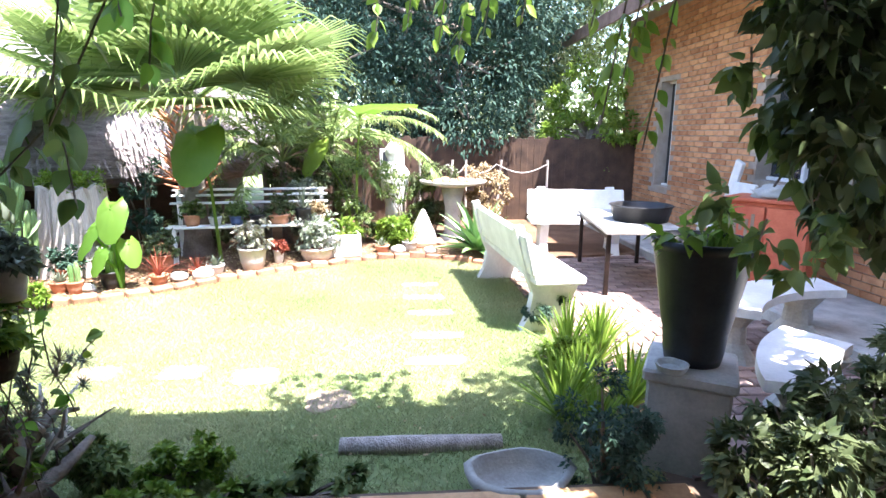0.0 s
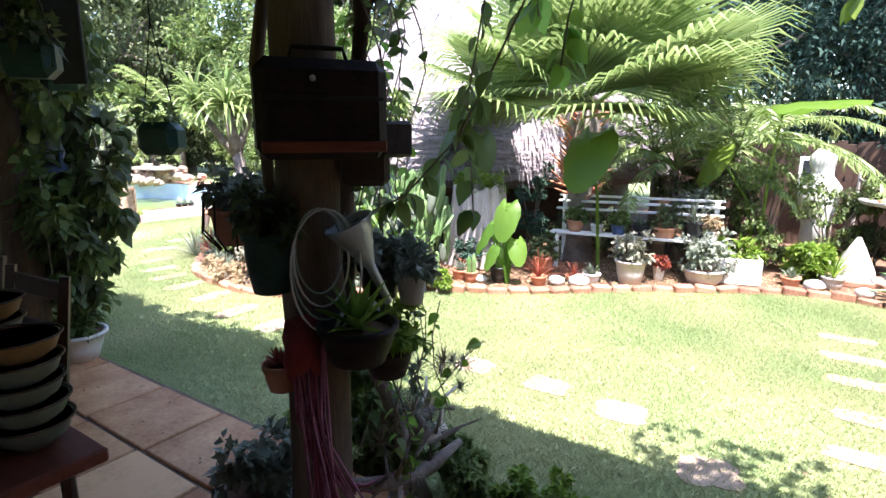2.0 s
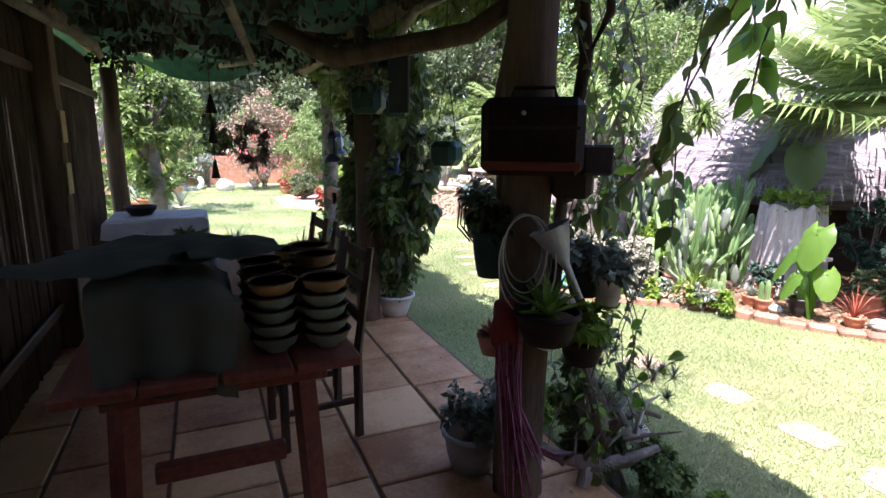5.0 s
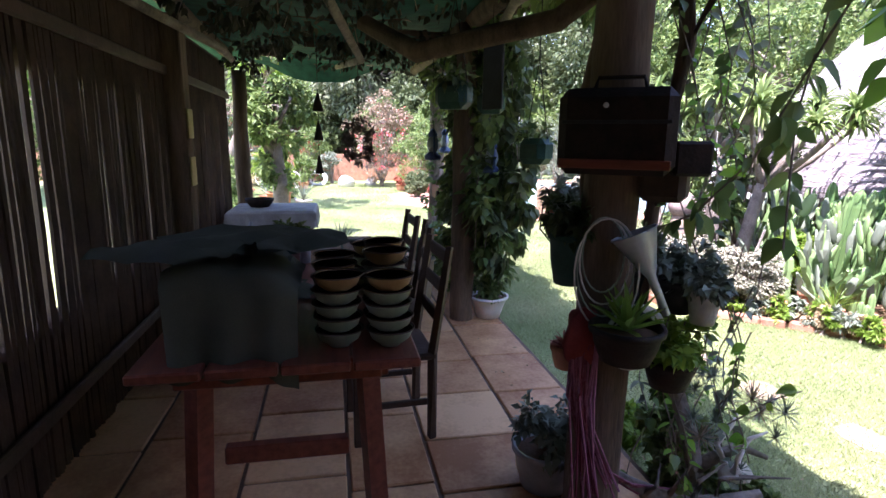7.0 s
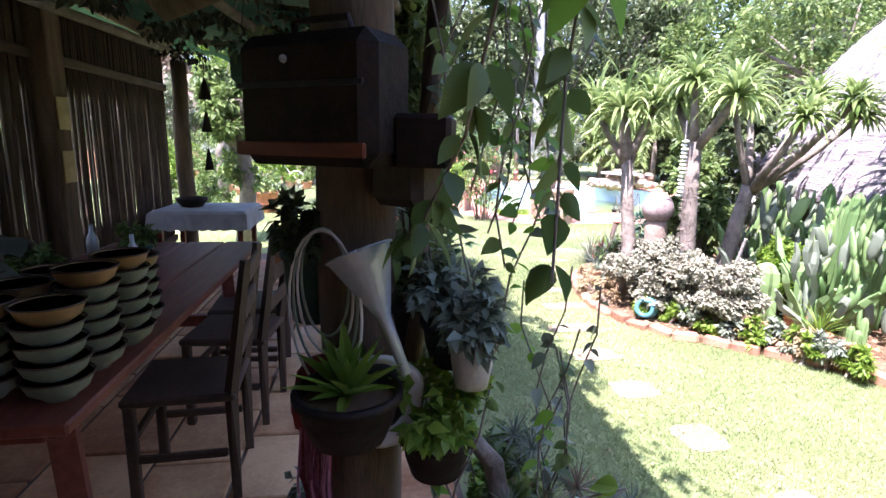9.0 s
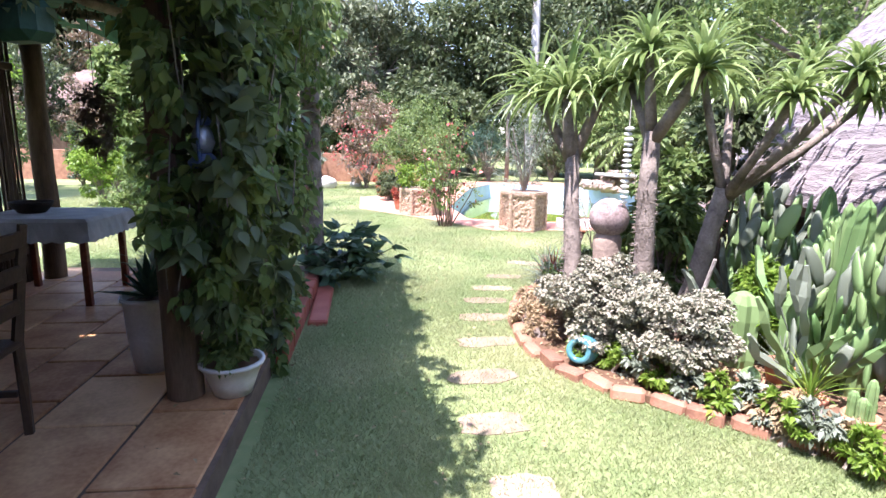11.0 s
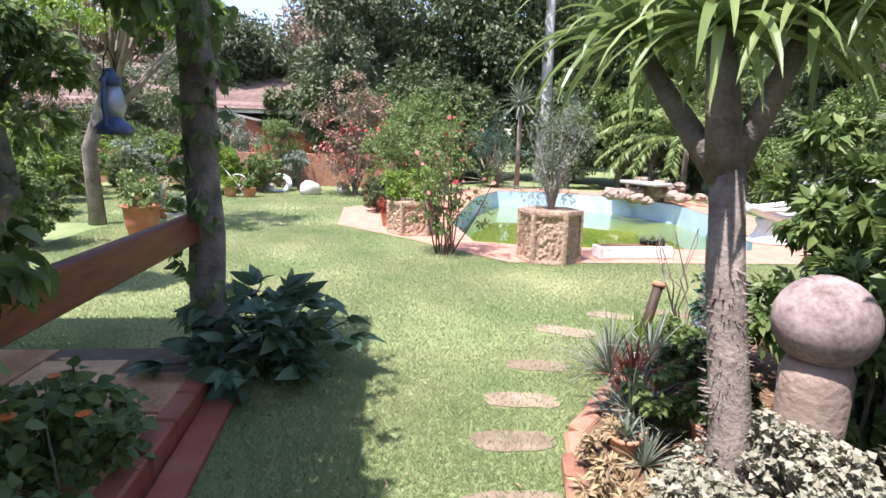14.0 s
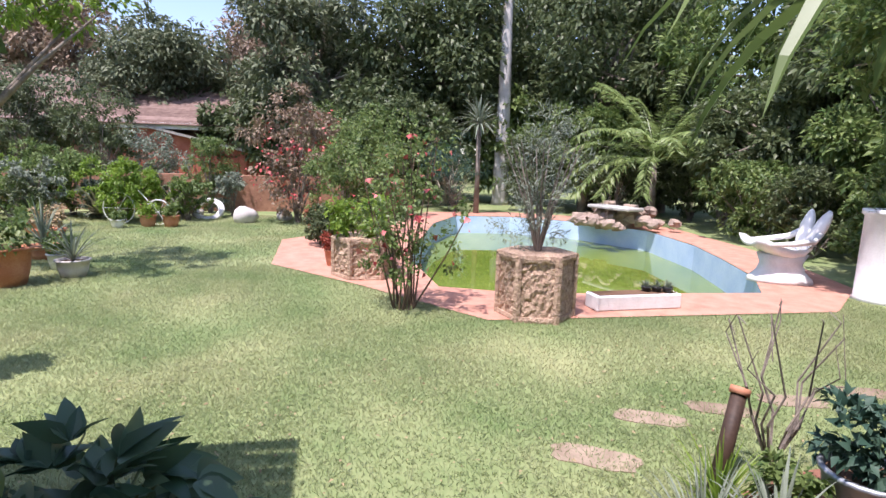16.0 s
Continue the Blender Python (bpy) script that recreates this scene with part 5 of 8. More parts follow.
for x, y, s, k in ((-1.55, 7.45, 1.5, 1), (-0.95, 7.9, 1.8, 2), (-1.9, 7.9, 1.7, 3)):
    feather_palm("tree_fern", (x, y, 0), 0.75 * s, 18, 0.95 * s, "fern palm with arching yellow-green fronds", 60 + k, L_PALM if k != 3 else L_MID, 0.05, 0.17)
# rope fence and dark shed beyond
rp = thing("rope_fence", (0, 0, 0), "thin stakes strung with rope behind the bird bath", "fence")
px = [0.3, 0.75, 1.05, 1.55, 2.4]
for k, x in enumerate(px):
    part("stake", Geo().tube([(x, 9.0, 0), (x + 0.08 * (k % 2), 9.0, 1.15)], 0.02, 6), M_GREYWOOD, rp)
for a, b in zip(px, px[1:]):
    part("rope", Geo().tube([(a + (b - a) * q / 8, 8.98, 1.08 - 0.14 * math.sin(math.pi * q / 8)) for q in range(9)], 0.012, 5), M_GREYWOOD, rp)
sb = thing("shed", (0.2, 9.32, 0), "dark red-brown shed with a small white window behind the trees", "shed", kind="structure")
part("window_frame", Geo().box((-0.35, -0.04, 1.05), (0.4, 0.04, 0.42), 0, 0.01), M_WHITE, sb)
part("window_pane", Geo().box((-0.35, -0.062, 1.05), (0.3, 0.01, 0.32)), M_PANE, sb)


# ---- yard by the house ----
def stone_bench(at, rz, L, label):
    t = thing("garden_bench", at, label, "bench", "white garden benches", rz)
    part("seat", Geo().box((0, 0, 0.43), (L, 0.4, 0.06), 0, 0.012), M_WHITE, t)
    part("backrest", Geo().box((0, 0.235, 0.63), (L, 0.055, 0.33), 0, 0.014, Matrix.Rotation(radians(-14), 3, "X")), M_WHITE, t)
    for s in (-1, 1):
        g = Geo()
        x = s * (L / 2 - 0.18)
        g.add([(x + dx, y, z) for dx in (-0.05, 0.05) for y, z in ((-0.2, 0), (0.26, 0), (0.2, 0.12), (0.17, 0.3), (0.22, 0.42), (0.33, 0.82), (0.26, 0.83), (0.17, 0.46), (-0.2, 0.395), (-0.16, 0.3), (-0.12, 0.15))],
              [tuple(reversed(range(11))), tuple(range(11, 22))] + [(i, (i + 1) % 11, 11 + (i + 1) % 11, 11 + i) for i in range(11)])
        part("leg", g, M_WHITE, t, "curved white bench end")
    return t


stone_bench((1.12, 4.95, 0), 94, 1.95, "white painted concrete garden bench beside the lawn")
stone_bench((2.25, 6.85, 0.01), -6, 1.25, "white painted concrete garden bench across the yard")
tb = thing("metal_table", (2.35, 5.6, 0.01), "low dark metal table with a pale top in the yard", "table", rz=-8)
part("tabletop", Geo().box((0, 0, 0.62), (0.75, 1.5, 0.04), 0, 0.008), M_CONC, tb)
for sx in (-1, 1):
    for sy in (-1, 1):
        part("leg", Geo().box((sx * 0.33, sy * 0.68, 0.3), (0.04, 0.04, 0.6), 0, 0.004), M_IRON, tb)
    part("rail", Geo().box((sx * 0.33, 0, 0.57), (0.03, 1.32, 0.05), 0, 0.004), M_IRON, tb)
bs = thing("black_basin", (2.45, 5.5, 0.65), "black plastic basin standing on the metal table", "basin")
part("body", Geo().lathe((0, 0, 0), [(0.001, 0), (0.26, 0), (0.3, 0.17), (0.32, 0.18), (0.3, 0.19), (0.28, 0.17), (0.25, 0.02), (0.001, 0.02)], 26), M_BLACK, bs, smooth=True)
ped = thing("plinth", (1.37, 2.36, 0), "pale square concrete plinth under the black pot", "plinth", rz=-36)
part("block", Geo().box((0, 0, 0.22), (0.36, 0.36, 0.46), 0.1, 0.012), M_CONC, ped)
part("cap", Geo().box((0, 0, 0.48), (0.4, 0.4, 0.06), 0.1, 0.012), M_CONC, ped)
bp = thing("black_flower_pot", (1.38, 2.38, 0.51), "tall black plastic pot with a bright leafy plant", "flower pot")
part("pot", Geo().lathe((0, 0, 0), [(0.001, 0), (0.125, 0), (0.135, 0.05), (0.145, 0.16), (0.15, 0.17), (0.215, 0.54), (0.225, 0.545), (0.228, 0.59), (0.205, 0.59), (0.19, 0.5), (0.001, 0.5)], 30), M_BLACK, bp, smooth=True)
P, W = cloud([(-0.14, -0.05, 0.62, 0.09, 0.09, 0.06), (0.02, 0, 0.66, 0.12, 0.1, 0.08), (0.16, 0.03, 0.63, 0.08, 0.08, 0.06)], 34, 2, 0.1)
leaves("foliage", P, W, 0.1, L_BRIGHT, bp, 0.5, 2)
ab = thing("glass_ashtray", (1.22, 2.26, 0.51), "round grey dish on the plinth's corner", "dish")
part("dish", Geo().lathe((0, 0, 0), [(0.001, 0), (0.06, 0), (0.075, 0.035), (0.065, 0.035), (0.05, 0.012), (0.001, 0.012)], 18), M_CONC, ab)
cb = thing("red_cabinet", (3.5, 4.95, 0.01), "worn orange-red wooden cabinet near the house wall", "cabinet", rz=38)
part("body", Geo().box((0, 0, 0.45), (0.45, 0.72, 0.9), 0, 0.012), M_REDORANGE, cb)
part("top", Geo().box((-0.02, 0, 0.915), (0.52, 0.78, 0.03), 0, 0.006), M_REDORANGE, cb)
for s in (-1, 1):
    part("door", Geo().box((-0.236, s * 0.178, 0.45), (0.022, 0.34, 0.82), 0, 0.006), M_REDORANGE, cb)
for k in range(4):
    part("painted_mark", Geo().box((-0.25, 0.25 - 0.05 * k, 0.66 + 0.05 * (k % 2)), (0.004, 0.03, 0.16)), M_STONE, cb, "faded pale painted mark")
dg = thing("bundle", (3.5, 4.95, 0.945), "grey bundle of odds and ends on the cabinet", "bundle")
part("cloth", Geo().ball((0, 0, 0.06), (0.2, 0.26, 0.08), 16, 0.3, 4), M_CONC, dg, smooth=True)
bl = thing("wall_bell", (4.15, 7.75, 1.35), "dark iron bell plate hanging on the brick wall", "bell")
part("plate", Geo().box((0, 0, 0), (0.04, 0.3, 0.62), 0, 0.02), M_IRON, bl)
part("face", Geo().ball((-0.03, 0, -0.08), (0.02, 0.09, 0.14), 10), M_WHITE, bl, "white face")
dl = thing("leaning_board", (3.7, 6.3, 0.11), "white board leaning against the brick wall", "board")
part("board", Geo().box((0.15, 0, 0.55), (0.05, 0.14, 1.2), 0, 0.01, Matrix.Rotation(radians(20), 3, "X")), M_WHITE, dl)
wt = thing("white_chair", (3.6, 5.9, 0.11), "white plastic chair by the house wall", "chair")
part("seat", Geo().box((0, 0, 0.42), (0.45, 0.45, 0.04), 0, 0.015), M_WHITE, wt)
part("backrest", Geo().box((0.2, 0, 0.66), (0.04, 0.43, 0.45), 0, 0.015), M_WHITE, wt)
for sx in (-1, 1):
    for sy in (-1, 1):
        part("leg", Geo().tube([(sx * .2, sy * .2, 0), (sx * .18, sy * .18, 0.4)], 0.02, 6), M_WHITE, wt)


def curved_bench(at, rz, label, half=32):
    t = thing("curved_bench", at, label, "bench", "curved concrete benches", rz)
    g = Geo()
    N = 12
    for k in range(N + 1):
        a = radians(-half + 2 * half * k / N)
        for r in (1.0, 1.36):
            for z in (0.38, 0.44):
                g.v.append((r * math.sin(a), r * math.cos(a) - 1.18, z))
    for k in range(N):
        o = 4 * k
        g.f += [(o, o + 4, o + 5, o + 1), (o + 3, o + 7, o + 6, o + 2), (o + 1, o + 5, o + 7, o + 3), (o + 2, o + 6, o + 4, o)]
    g.f += [(0, 1, 3, 2), (4 * N, 4 * N + 2, 4 * N + 3, 4 * N + 1)]
    part("seat", g, M_WHITE, t)
    for s in (-1, 1):
        g = Geo().lathe((s * 0.42 * half / 32, -0.07, 0), [(0.17, 0), (0.15, 0.05), (0.09, 0.14), (0.08, 0.26), (0.14, 0.375)], 12, 0, 0.8, 1.3)
        part("leg", g, M_CONC, t)
    return t


curved_bench((2.65, 3.75, 0.01), 25, "curved white-topped concrete bench on the brick yard")
curved_bench((2.05, 2.55, 0.01), 50, "curved white-topped concrete bench before the shrubs", 20)
# two dark bushes added to deepen the shade at the yard's near corner
shrub("bush", (1.55, 1.72, 0), (.5, .3, .5), "dark leafy bush added to deepen the shade under the vine", L_DARK, .06, 20, 240, 71, 0.45)
shrub("bush", (2.35, 1.9, 0), (.6, .4, .62), "dark leafy bush added to darken the bench's shaded corner", L_DARK, .06, 22, 240, 72, 0.45)
# planting along the lawn's right side
for x, y, r, lf, sz, kd, sd in [(1.12, 4.15, (.26, .2, .22), L_BLUE, .035, "low blue-green ground plant by the bench end", 1), (0.86, 2.08, (.36, .28, .44), L_BLUE, .03, "dark fine-leaved blue-green bush before the plinth", 2), (1.95, 1.95, (.6, .4, .38), L_DARK, .05, "dark leafy undergrowth below the vine", 3), (1.05, 3.3, (.22, .2, .2), L_BRIGHT, .04, "bright green tuft by the lawn's edge", 4), (2.5, 2.0, (.5, .4, .3), L_DARK, .05, "dark green ground plant in the shade", 5), (1.55, 3.0, (.25, .2, .2), L_GREY, .035, "grey-green low plant behind the plinth", 6)]:
    shrub("bush", (x, y, 0), r, kd, lf, sz, 18, 260, sd, 0.4)
for x, y, s, sd in [(1.15, 3.55, .5, 1), (1.32, 3.45, .5, 2), (1.05, 3.0, .45, 3), (0.85, 2.75, .45, 4), (1.3, 2.85, .5, 5), (1.45, 3.8, .42, 6), (1.0, 2.55, .4, 7)]:
    t = thing("strap_plant", (x, y, 0), "yellow-green clump of upright strap leaves by the lawn", "plant", "strap plants")
    blades("leaf", (0, 0, 0), rosette_ways(46, 0.6, 1.5, sd), s * 0.85, 0.03, L_BRIGHT, t, 0.5, 5, seed=sd)
bw = thing("stone_basin", (0.5, 2.1, 0), "rough pale stone basin in the grass", "basin")
part("basin", Geo().lathe((0, 0, 0), [(0.001, 0), (0.13, 0), (0.18, 0.08), (0.2, 0.14), (0.17, 0.15), (0.15, 0.09), (0.001, 0.05)], 18, 0.1, 1.2, 0.9, 2), M_CONC, bw, smooth=True)
pk = thing("log_edging", (0.1, 2.52, 0), "grey half-buried log at the lawn's near edge", "log")
part("log", Geo().tube([(-0.42, 0.02, 0.01), (-0.1, 0, 0.015), (0.4, 0.01, 0.01)], [0.05, 0.055, 0.045], 10, 0.12, 2), M_GREYWOOD, pk, smooth=True)


# ---- patio furniture ----
TX, TY = -6.1, -0.03
tab = thing("long_table", (-2.66, 0.29, PZ), "long red-brown wooden table on trestle legs, under the patio roof", "table")
for k in range(1, 5):
    part("board", Geo().box((0, -0.44 + k * 0.235, 0.735), (2.46, 0.225, 0.035), 0, 0.006), M_REDWOOD, tab)
part("apron", Geo().box((0, 0.5, 0.68), (2.2, 0.03, 0.08), 0, 0.005), M_REDWOOD, tab)
part("apron", Geo().box((1.1, 0.14, 0.68), (0.03, 0.7, 0.08), 0, 0.005), M_REDWOOD, tab)
for s in (-1, 1):
    for w in (-1, 1):
        g = Geo()
        p0, p1 = Vector((s * 0.95, w * 0.34 + 0.14, 0)), Vector((s * 0.95, w * 0.3 + 0.14, 0.72))
        g.tube([p0, p1], [0.05, 0.05], 4)
        part("leg", g, M_REDWOOD, tab)
    part("foot_rail", Geo().box((s * 0.95, 0.14, 0.3), (0.05, 0.46, 0.07), 0, 0.006), M_REDWOOD, tab)


def dining_chair(at, rz):
    t = thing("dining_chair", at, "dark wooden chair with a slatted back beside the long table", "chair", "dining chairs", rz)
    part("seat", Geo().box((0, 0, 0.44), (0.42, 0.42, 0.035), 0, 0.01), M_DARKWOOD, t)
    for sx in (-1, 1):
        part("leg", Geo().box((sx * 0.185, -0.18, 0.215), (0.04, 0.04, 0.43), 0, 0.006), M_DARKWOOD, t)
        part("leg", Geo().tube([(sx * 0.185, 0.19, 0), (sx * 0.185, 0.19, 0.45), (sx * 0.185, 0.27, 0.98)], [0.024, 0.026, 0.02], 4), M_DARKWOOD, t, "back leg running up into the backrest")
        part("stretcher", Geo().box((sx * 0.185, 0, 0.2), (0.025, 0.33, 0.03), 0, 0.004), M_DARKWOOD, t)
    part("stretcher", Geo().box((0, -0.18, 0.28), (0.33, 0.025, 0.03), 0, 0.004), M_DARKWOOD, t)
    for z in (0.62, 0.77, 0.92):
        part("slat", Geo().box((0, 0.2 + (z - 0.45) * 0.15, z), (0.33, 0.02, 0.07), 0, 0.006), M_DARKWOOD, t)
    return t


ch = dining_chair((-2.38, 0.88, PZ), 4)
copy_thing(ch, pose(-3.0, 0.92, PZ, 0, 0, -5))
copy_thing(ch, pose(-3.5, 0.9, PZ, 0, 0, 3))

TZ = PZ + 0.7525
bowl_prof = [(0.001, 0), (0.035, 0), (0.04, 0.008), (0.07, 0.03), (0.083, 0.062), (0.086, 0.064), (0.08, 0.062), (0.066, 0.035), (0.001, 0.014)]
bowl_a = mesh_of("bowl", Geo().lathe((0, 0, 0), bowl_prof, 24, 0.02), M_GLAZE, True)
bowl_b = mesh_of("bowl", Geo().lathe((0, 0, 0), bowl_prof, 24, 0.02), M_GLAZE_IN, True)
for sx, sy, n in [(-1.6, 0.63, 5), (-1.58, 0.81, 5), (-1.79, 0.62, 5), (-1.78, 0.81, 6), (-1.97, 0.62, 5), (-1.98, 0.82, 6), (-2.18, 0.78, 5)]:
    for k in range(n):
        t = thing("soup_bowl", (sx + 0.004 * math.sin(k * 3), sy + 0.004 * math.cos(k * 5), TZ + 0.049 * k), "tan-glazed pottery bowl on top of a stack on the table" if k == n - 1 else "grey-green glazed pottery bowl in a stack on the table", "bowl", "stacked bowls")
        b = new("body", bowl_b if k == n - 1 else bowl_a)
        b.parent = t
        part("rim", Geo().lathe((0, 0, 0), [(0.082, 0.061), (0.088, 0.063), (0.087, 0.067), (0.081, 0.066), (0.082, 0.061)], 24), M_DARKWOOD, t, "dark unglazed rim")
cl = thing("draped_boxes", (-1.66, 0.18, TZ), "dark grey-green cloth draped over boxes and hanging off the table's end", "cloth")
g = Geo()
N = 26
for j in range(N + 1):
    for i in range(N + 1):
        u, v = i / N, j / N
        x, y = -0.42 + 0.56 * min(u / 0.7, 1), -0.1 + 0.42 * v
        z = 0.30 + 0.05 * math.sin(v * 5) * (1 - u) + 0.02 * noise.noise(Vector((u * 5, v * 5, 1)))
        if v > 0.8:
            z -= 0.03 * (v - 0.8) * 10
        if u > 0.7:
            z -= (u - 0.7) / 0.3 * 0.36
            x += 0.03 + 0.025 * math.sin(v * 17) * (u - 0.7) * 3
            y += 0.05 * (v - 0.5) * (0.7 - u)
        g.v.append((x, y, z))
for j in range(N):
    for i in range(N):
        a = j * (N + 1) + i
        g.f.append((a, a + 1, a + N + 2, a + N + 1))
part("cloth", g, M_CLOTH, cl, smooth=True)
part("box", Geo().box((-0.14, 0.1, 0.12), (0.5, 0.36, 0.24), 0, 0.01), M_CLOTH, cl)
for x, y, rz, s in ((-1.8, 0.3, 0.5, 0.5), (-1.62, 0.12, -0.3, 0.4), (-1.75, 0.5, 0.25, 0.34), (-2.35, 0.35, 0.2, 0.4)):
    t = thing("folded_cloth", (x, y, TZ + (0.36 if x > -2 else 0.0)), "crumpled dark cloth lying in a fold", "cloth", "folded cloths")
    g = Geo()
    for j in range(9):
        for i in range(9):
            u, v = i / 8 - .5, j / 8 - .5
            g.v.append((s * (u * math.cos(rz) - v * math.sin(rz)), s * (u * math.sin(rz) + v * math.cos(rz)), 0.02 + 0.05 * noise.noise(Vector((u * 3 + x, v * 3, 0))) - 0.05 * (u * u + v * v)))
    for j in range(8):
        for i in range(8):
            a = j * 9 + i
            g.f.append((a, a + 1, a + 10, a + 9))
    part("cloth", g, M_CLOTH, t, smooth=True)
for k, (x, y) in enumerate([(-2.7, 0.15), (-3.3, 0.35)]):
    potted((x, y, TZ), 0.07, 0.09, "small dark pot with a trailing green plant on the long table", "leafy", M_GREENPLASTIC, L_MID, 1.0, 70 + k, "table plants")
for k, (x, y) in enumerate([(-3.0, 0.45), (-2.4, 0.1), (-3.35, 0.1)]):
    t = thing("bottle", (x, y, TZ), "pale green glass bottle standing on the long table", "bottle", "bottles")
    part("body", Geo().lathe((0, 0, 0), [(0.001, 0), (0.03, 0), (0.032, 0.1), (0.026, 0.13), (0.011, 0.16), (0.011, 0.2), (0.001, 0.2)], 14), M_TIN, t, smooth=True)
tw = thing("side_table", (TX, TY, PZ), "small cloth-covered side table at the far end of the patio", "table")
g = Geo()
ring = [(-0.42, -0.5), (0.42, -0.5), (0.42, 0.5), (-0.42, 0.5)]
part("tabletop", Geo().box((0, 0, 0.70), (0.76, 0.86, 0.03), 0, 0.006), M_REDWOOD, tw)
for sx in (-1, 1):
    for sy in (-1, 1):
        part("leg", Geo().box((sx * 0.33, sy * 0.38, 0.345), (0.05, 0.05, 0.68), 0, 0.004), M_REDWOOD, tw)
tc_ = thing("tablecloth", (TX, TY, PZ + 0.719), "greyish white tablecloth with a lace hem", "tablecloth")
g = Geo()
for rr, z in ((0.0, 0.006), (0.97, 0.006), (1.03, -0.02), (1.05, -0.13), (1.06, -0.17)):
    for i in range(64):
        a = 2 * math.pi * i / 64
        c, s = math.cos(a), math.sin(a)
        m = max(abs(c), abs(s))
        w = 1 + (0.015 * math.sin(a * 22) if z < -0.1 else 0)
        g.v.append((0.40 * rr * w * c / m, 0.45 * rr * w * s / m, z - (0.015 * (i % 2) if z < -0.15 else 0)))
for k in range(4):
    for i in range(64):
        j = (i + 1) % 64
        g.f.append((k * 64 + i, k * 64 + j, (k + 1) * 64 + j, (k + 1) * 64 + i))
part("cloth", g, M_LINEN, tc_)
t = thing("cast_pot", (TX, TY - 0.16, PZ + 0.73), "black round cooking pot on the white tablecloth", "pot")
part("body", Geo().lathe((0, 0, 0), [(0.001, 0), (0.1, 0), (0.15, 0.06), (0.16, 0.09), (0.15, 0.09), (0.1, 0.02), (0.001, 0.02)], 20), M_IRON, t, smooth=True)
for k, (x, y) in enumerate([(-5.6, 1.35), (-6.2, 0.7)]):
    potted((x, y, PZ), 0.14, 0.2, "terracotta pot with a spiky grey-green plant on the patio", "strap", M_TERRA, L_GREY, 0.9, 80 + k, "patio pots")
potted((-4.45, 1.35, PZ), 0.15, 0.45, "tall pot of blue-green broad leaves at the table's end", "rosette", M_CEMENTPOT, L_BLUE, 1.3, 84, "patio pots")
potted((-4.07, 1.9, PZ), 0.165, 0.19, "wide whitewashed clay pot with a leafy climbing plant", "leafy", M_WHITE, L_MID, 0.7, 85, "patio pots", base=0.6)

# ---- climbers and hanging vines ----


def climber(name, at, blobs, per, size, label, leaf, seed, wide=0.6, stems=()):
    t = thing(name, at, label, "climbing plant")
    g = Geo()
    rnd = random.Random(seed)
    for s in stems:
        g.tube(s, 0.006, 4)
    for b in blobs[::2]:
        g.tube([(b[0], b[1], b[2] + b[5]), (b[0] + rnd.uniform(-.08, .08), b[1] + rnd.uniform(-.08, .08), b[2] - b[5])], 0.004, 4)
    tagged(part("stem", g, M_BARK, t), kind="stuff")
    P, W = cloud(blobs, per, seed, 0.15)
    P[:, 2] = np.maximum(P[:, 2], 0.02)
    fine_leaves("foliage", P, W + [0, 0, -0.5], size, leaf, t, wide, seed, curl=0.3)
    return t


rnd = random.Random(17)
B = []
for k in range(64):
    x = rnd.uniform(-5.15, -3.75)
    z = rnd.uniform(0.15, 2.4)
    if z < 0.85 and x > -4.5 or 0.5 < z < 1.0 and x < -4.9:
        continue
    B.append((x, 1.86 + rnd.uniform(-.16, .2), z, rnd.uniform(.14, .26), rnd.uniform(.12, .2), rnd.uniform(.16, .3)))
climber("vine_curtain", (0, 0, 0), B, 130, 0.085, "dense leafy vine covering the patio posts from roof to floor", L_MID, 1)
B = [(x + rnd.uniform(-.1, .1), 1.9 + rnd.uniform(-.12, .2), z, .2, .16, .2) for x in np.arange(-4.8, -3.7, 0.2) for z in np.arange(0.2, 2.4, 0.2) if z > 0.75 or x < -4.6]
climber("vine_curtain", (0, 0, 0), B, 60, 0.11, "broad dark leaves of a vine hanging along the patio edge", L_DARK, 2)
B = [(-4.02 + rnd.uniform(-.12, .12), 1.93 + rnd.uniform(-.1, .1), z, .12, .12, .16) for z in np.arange(0.55, 1.5, 0.12)]
climber("potted_climber", (0, 0, 0), B, 45, 0.1, "broad-leaved climber rising from the whitewashed pot", L_MID, 3, 0.7)
# leaves under the net, coloured as dark as the roof's shade
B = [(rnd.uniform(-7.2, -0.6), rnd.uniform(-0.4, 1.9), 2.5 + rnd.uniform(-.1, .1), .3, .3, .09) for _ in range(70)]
climber("roof_litter", (0, 0, 0), B, 46, 0.07, "leaves and tendrils under the roof net, shade in their colour", L_ROOF, 9)
B = [(rnd.uniform(-5.0, -3.85), 2.02 + rnd.uniform(-.1, .22), rnd.uniform(0.85, 2.4), .16, .1, .16) for _ in range(36)]
climber("vine_spray", (0, 0, 0), B, 26, 0.07, "fresh green leaves standing out from the vine on the posts", L_MID, 31, 0.6)
B = [(-4.9 - rnd.random() * 2.1, 1.98 + rnd.uniform(-.18, .3), 2.32 + rnd.uniform(-.28, .2), .2, .16, .15) for _ in range(36)]
climber("vine_spray", (0, 0, 0), B, 36, 0.075, "leafy green sprays hanging from the end of the patio roof", L_MID, 32, 0.6)
# leaves along the eave
B = []
for k in range(90):
    x = rnd.uniform(-6.9, 1.6)
    if -2.2 < x < -0.2 and rnd.random() < 0.4:
        continue
    B.append((x, 2.0 + rnd.uniform(-.25, .22), 2.62 + rnd.uniform(-.12, .16), .24, .2, .13))
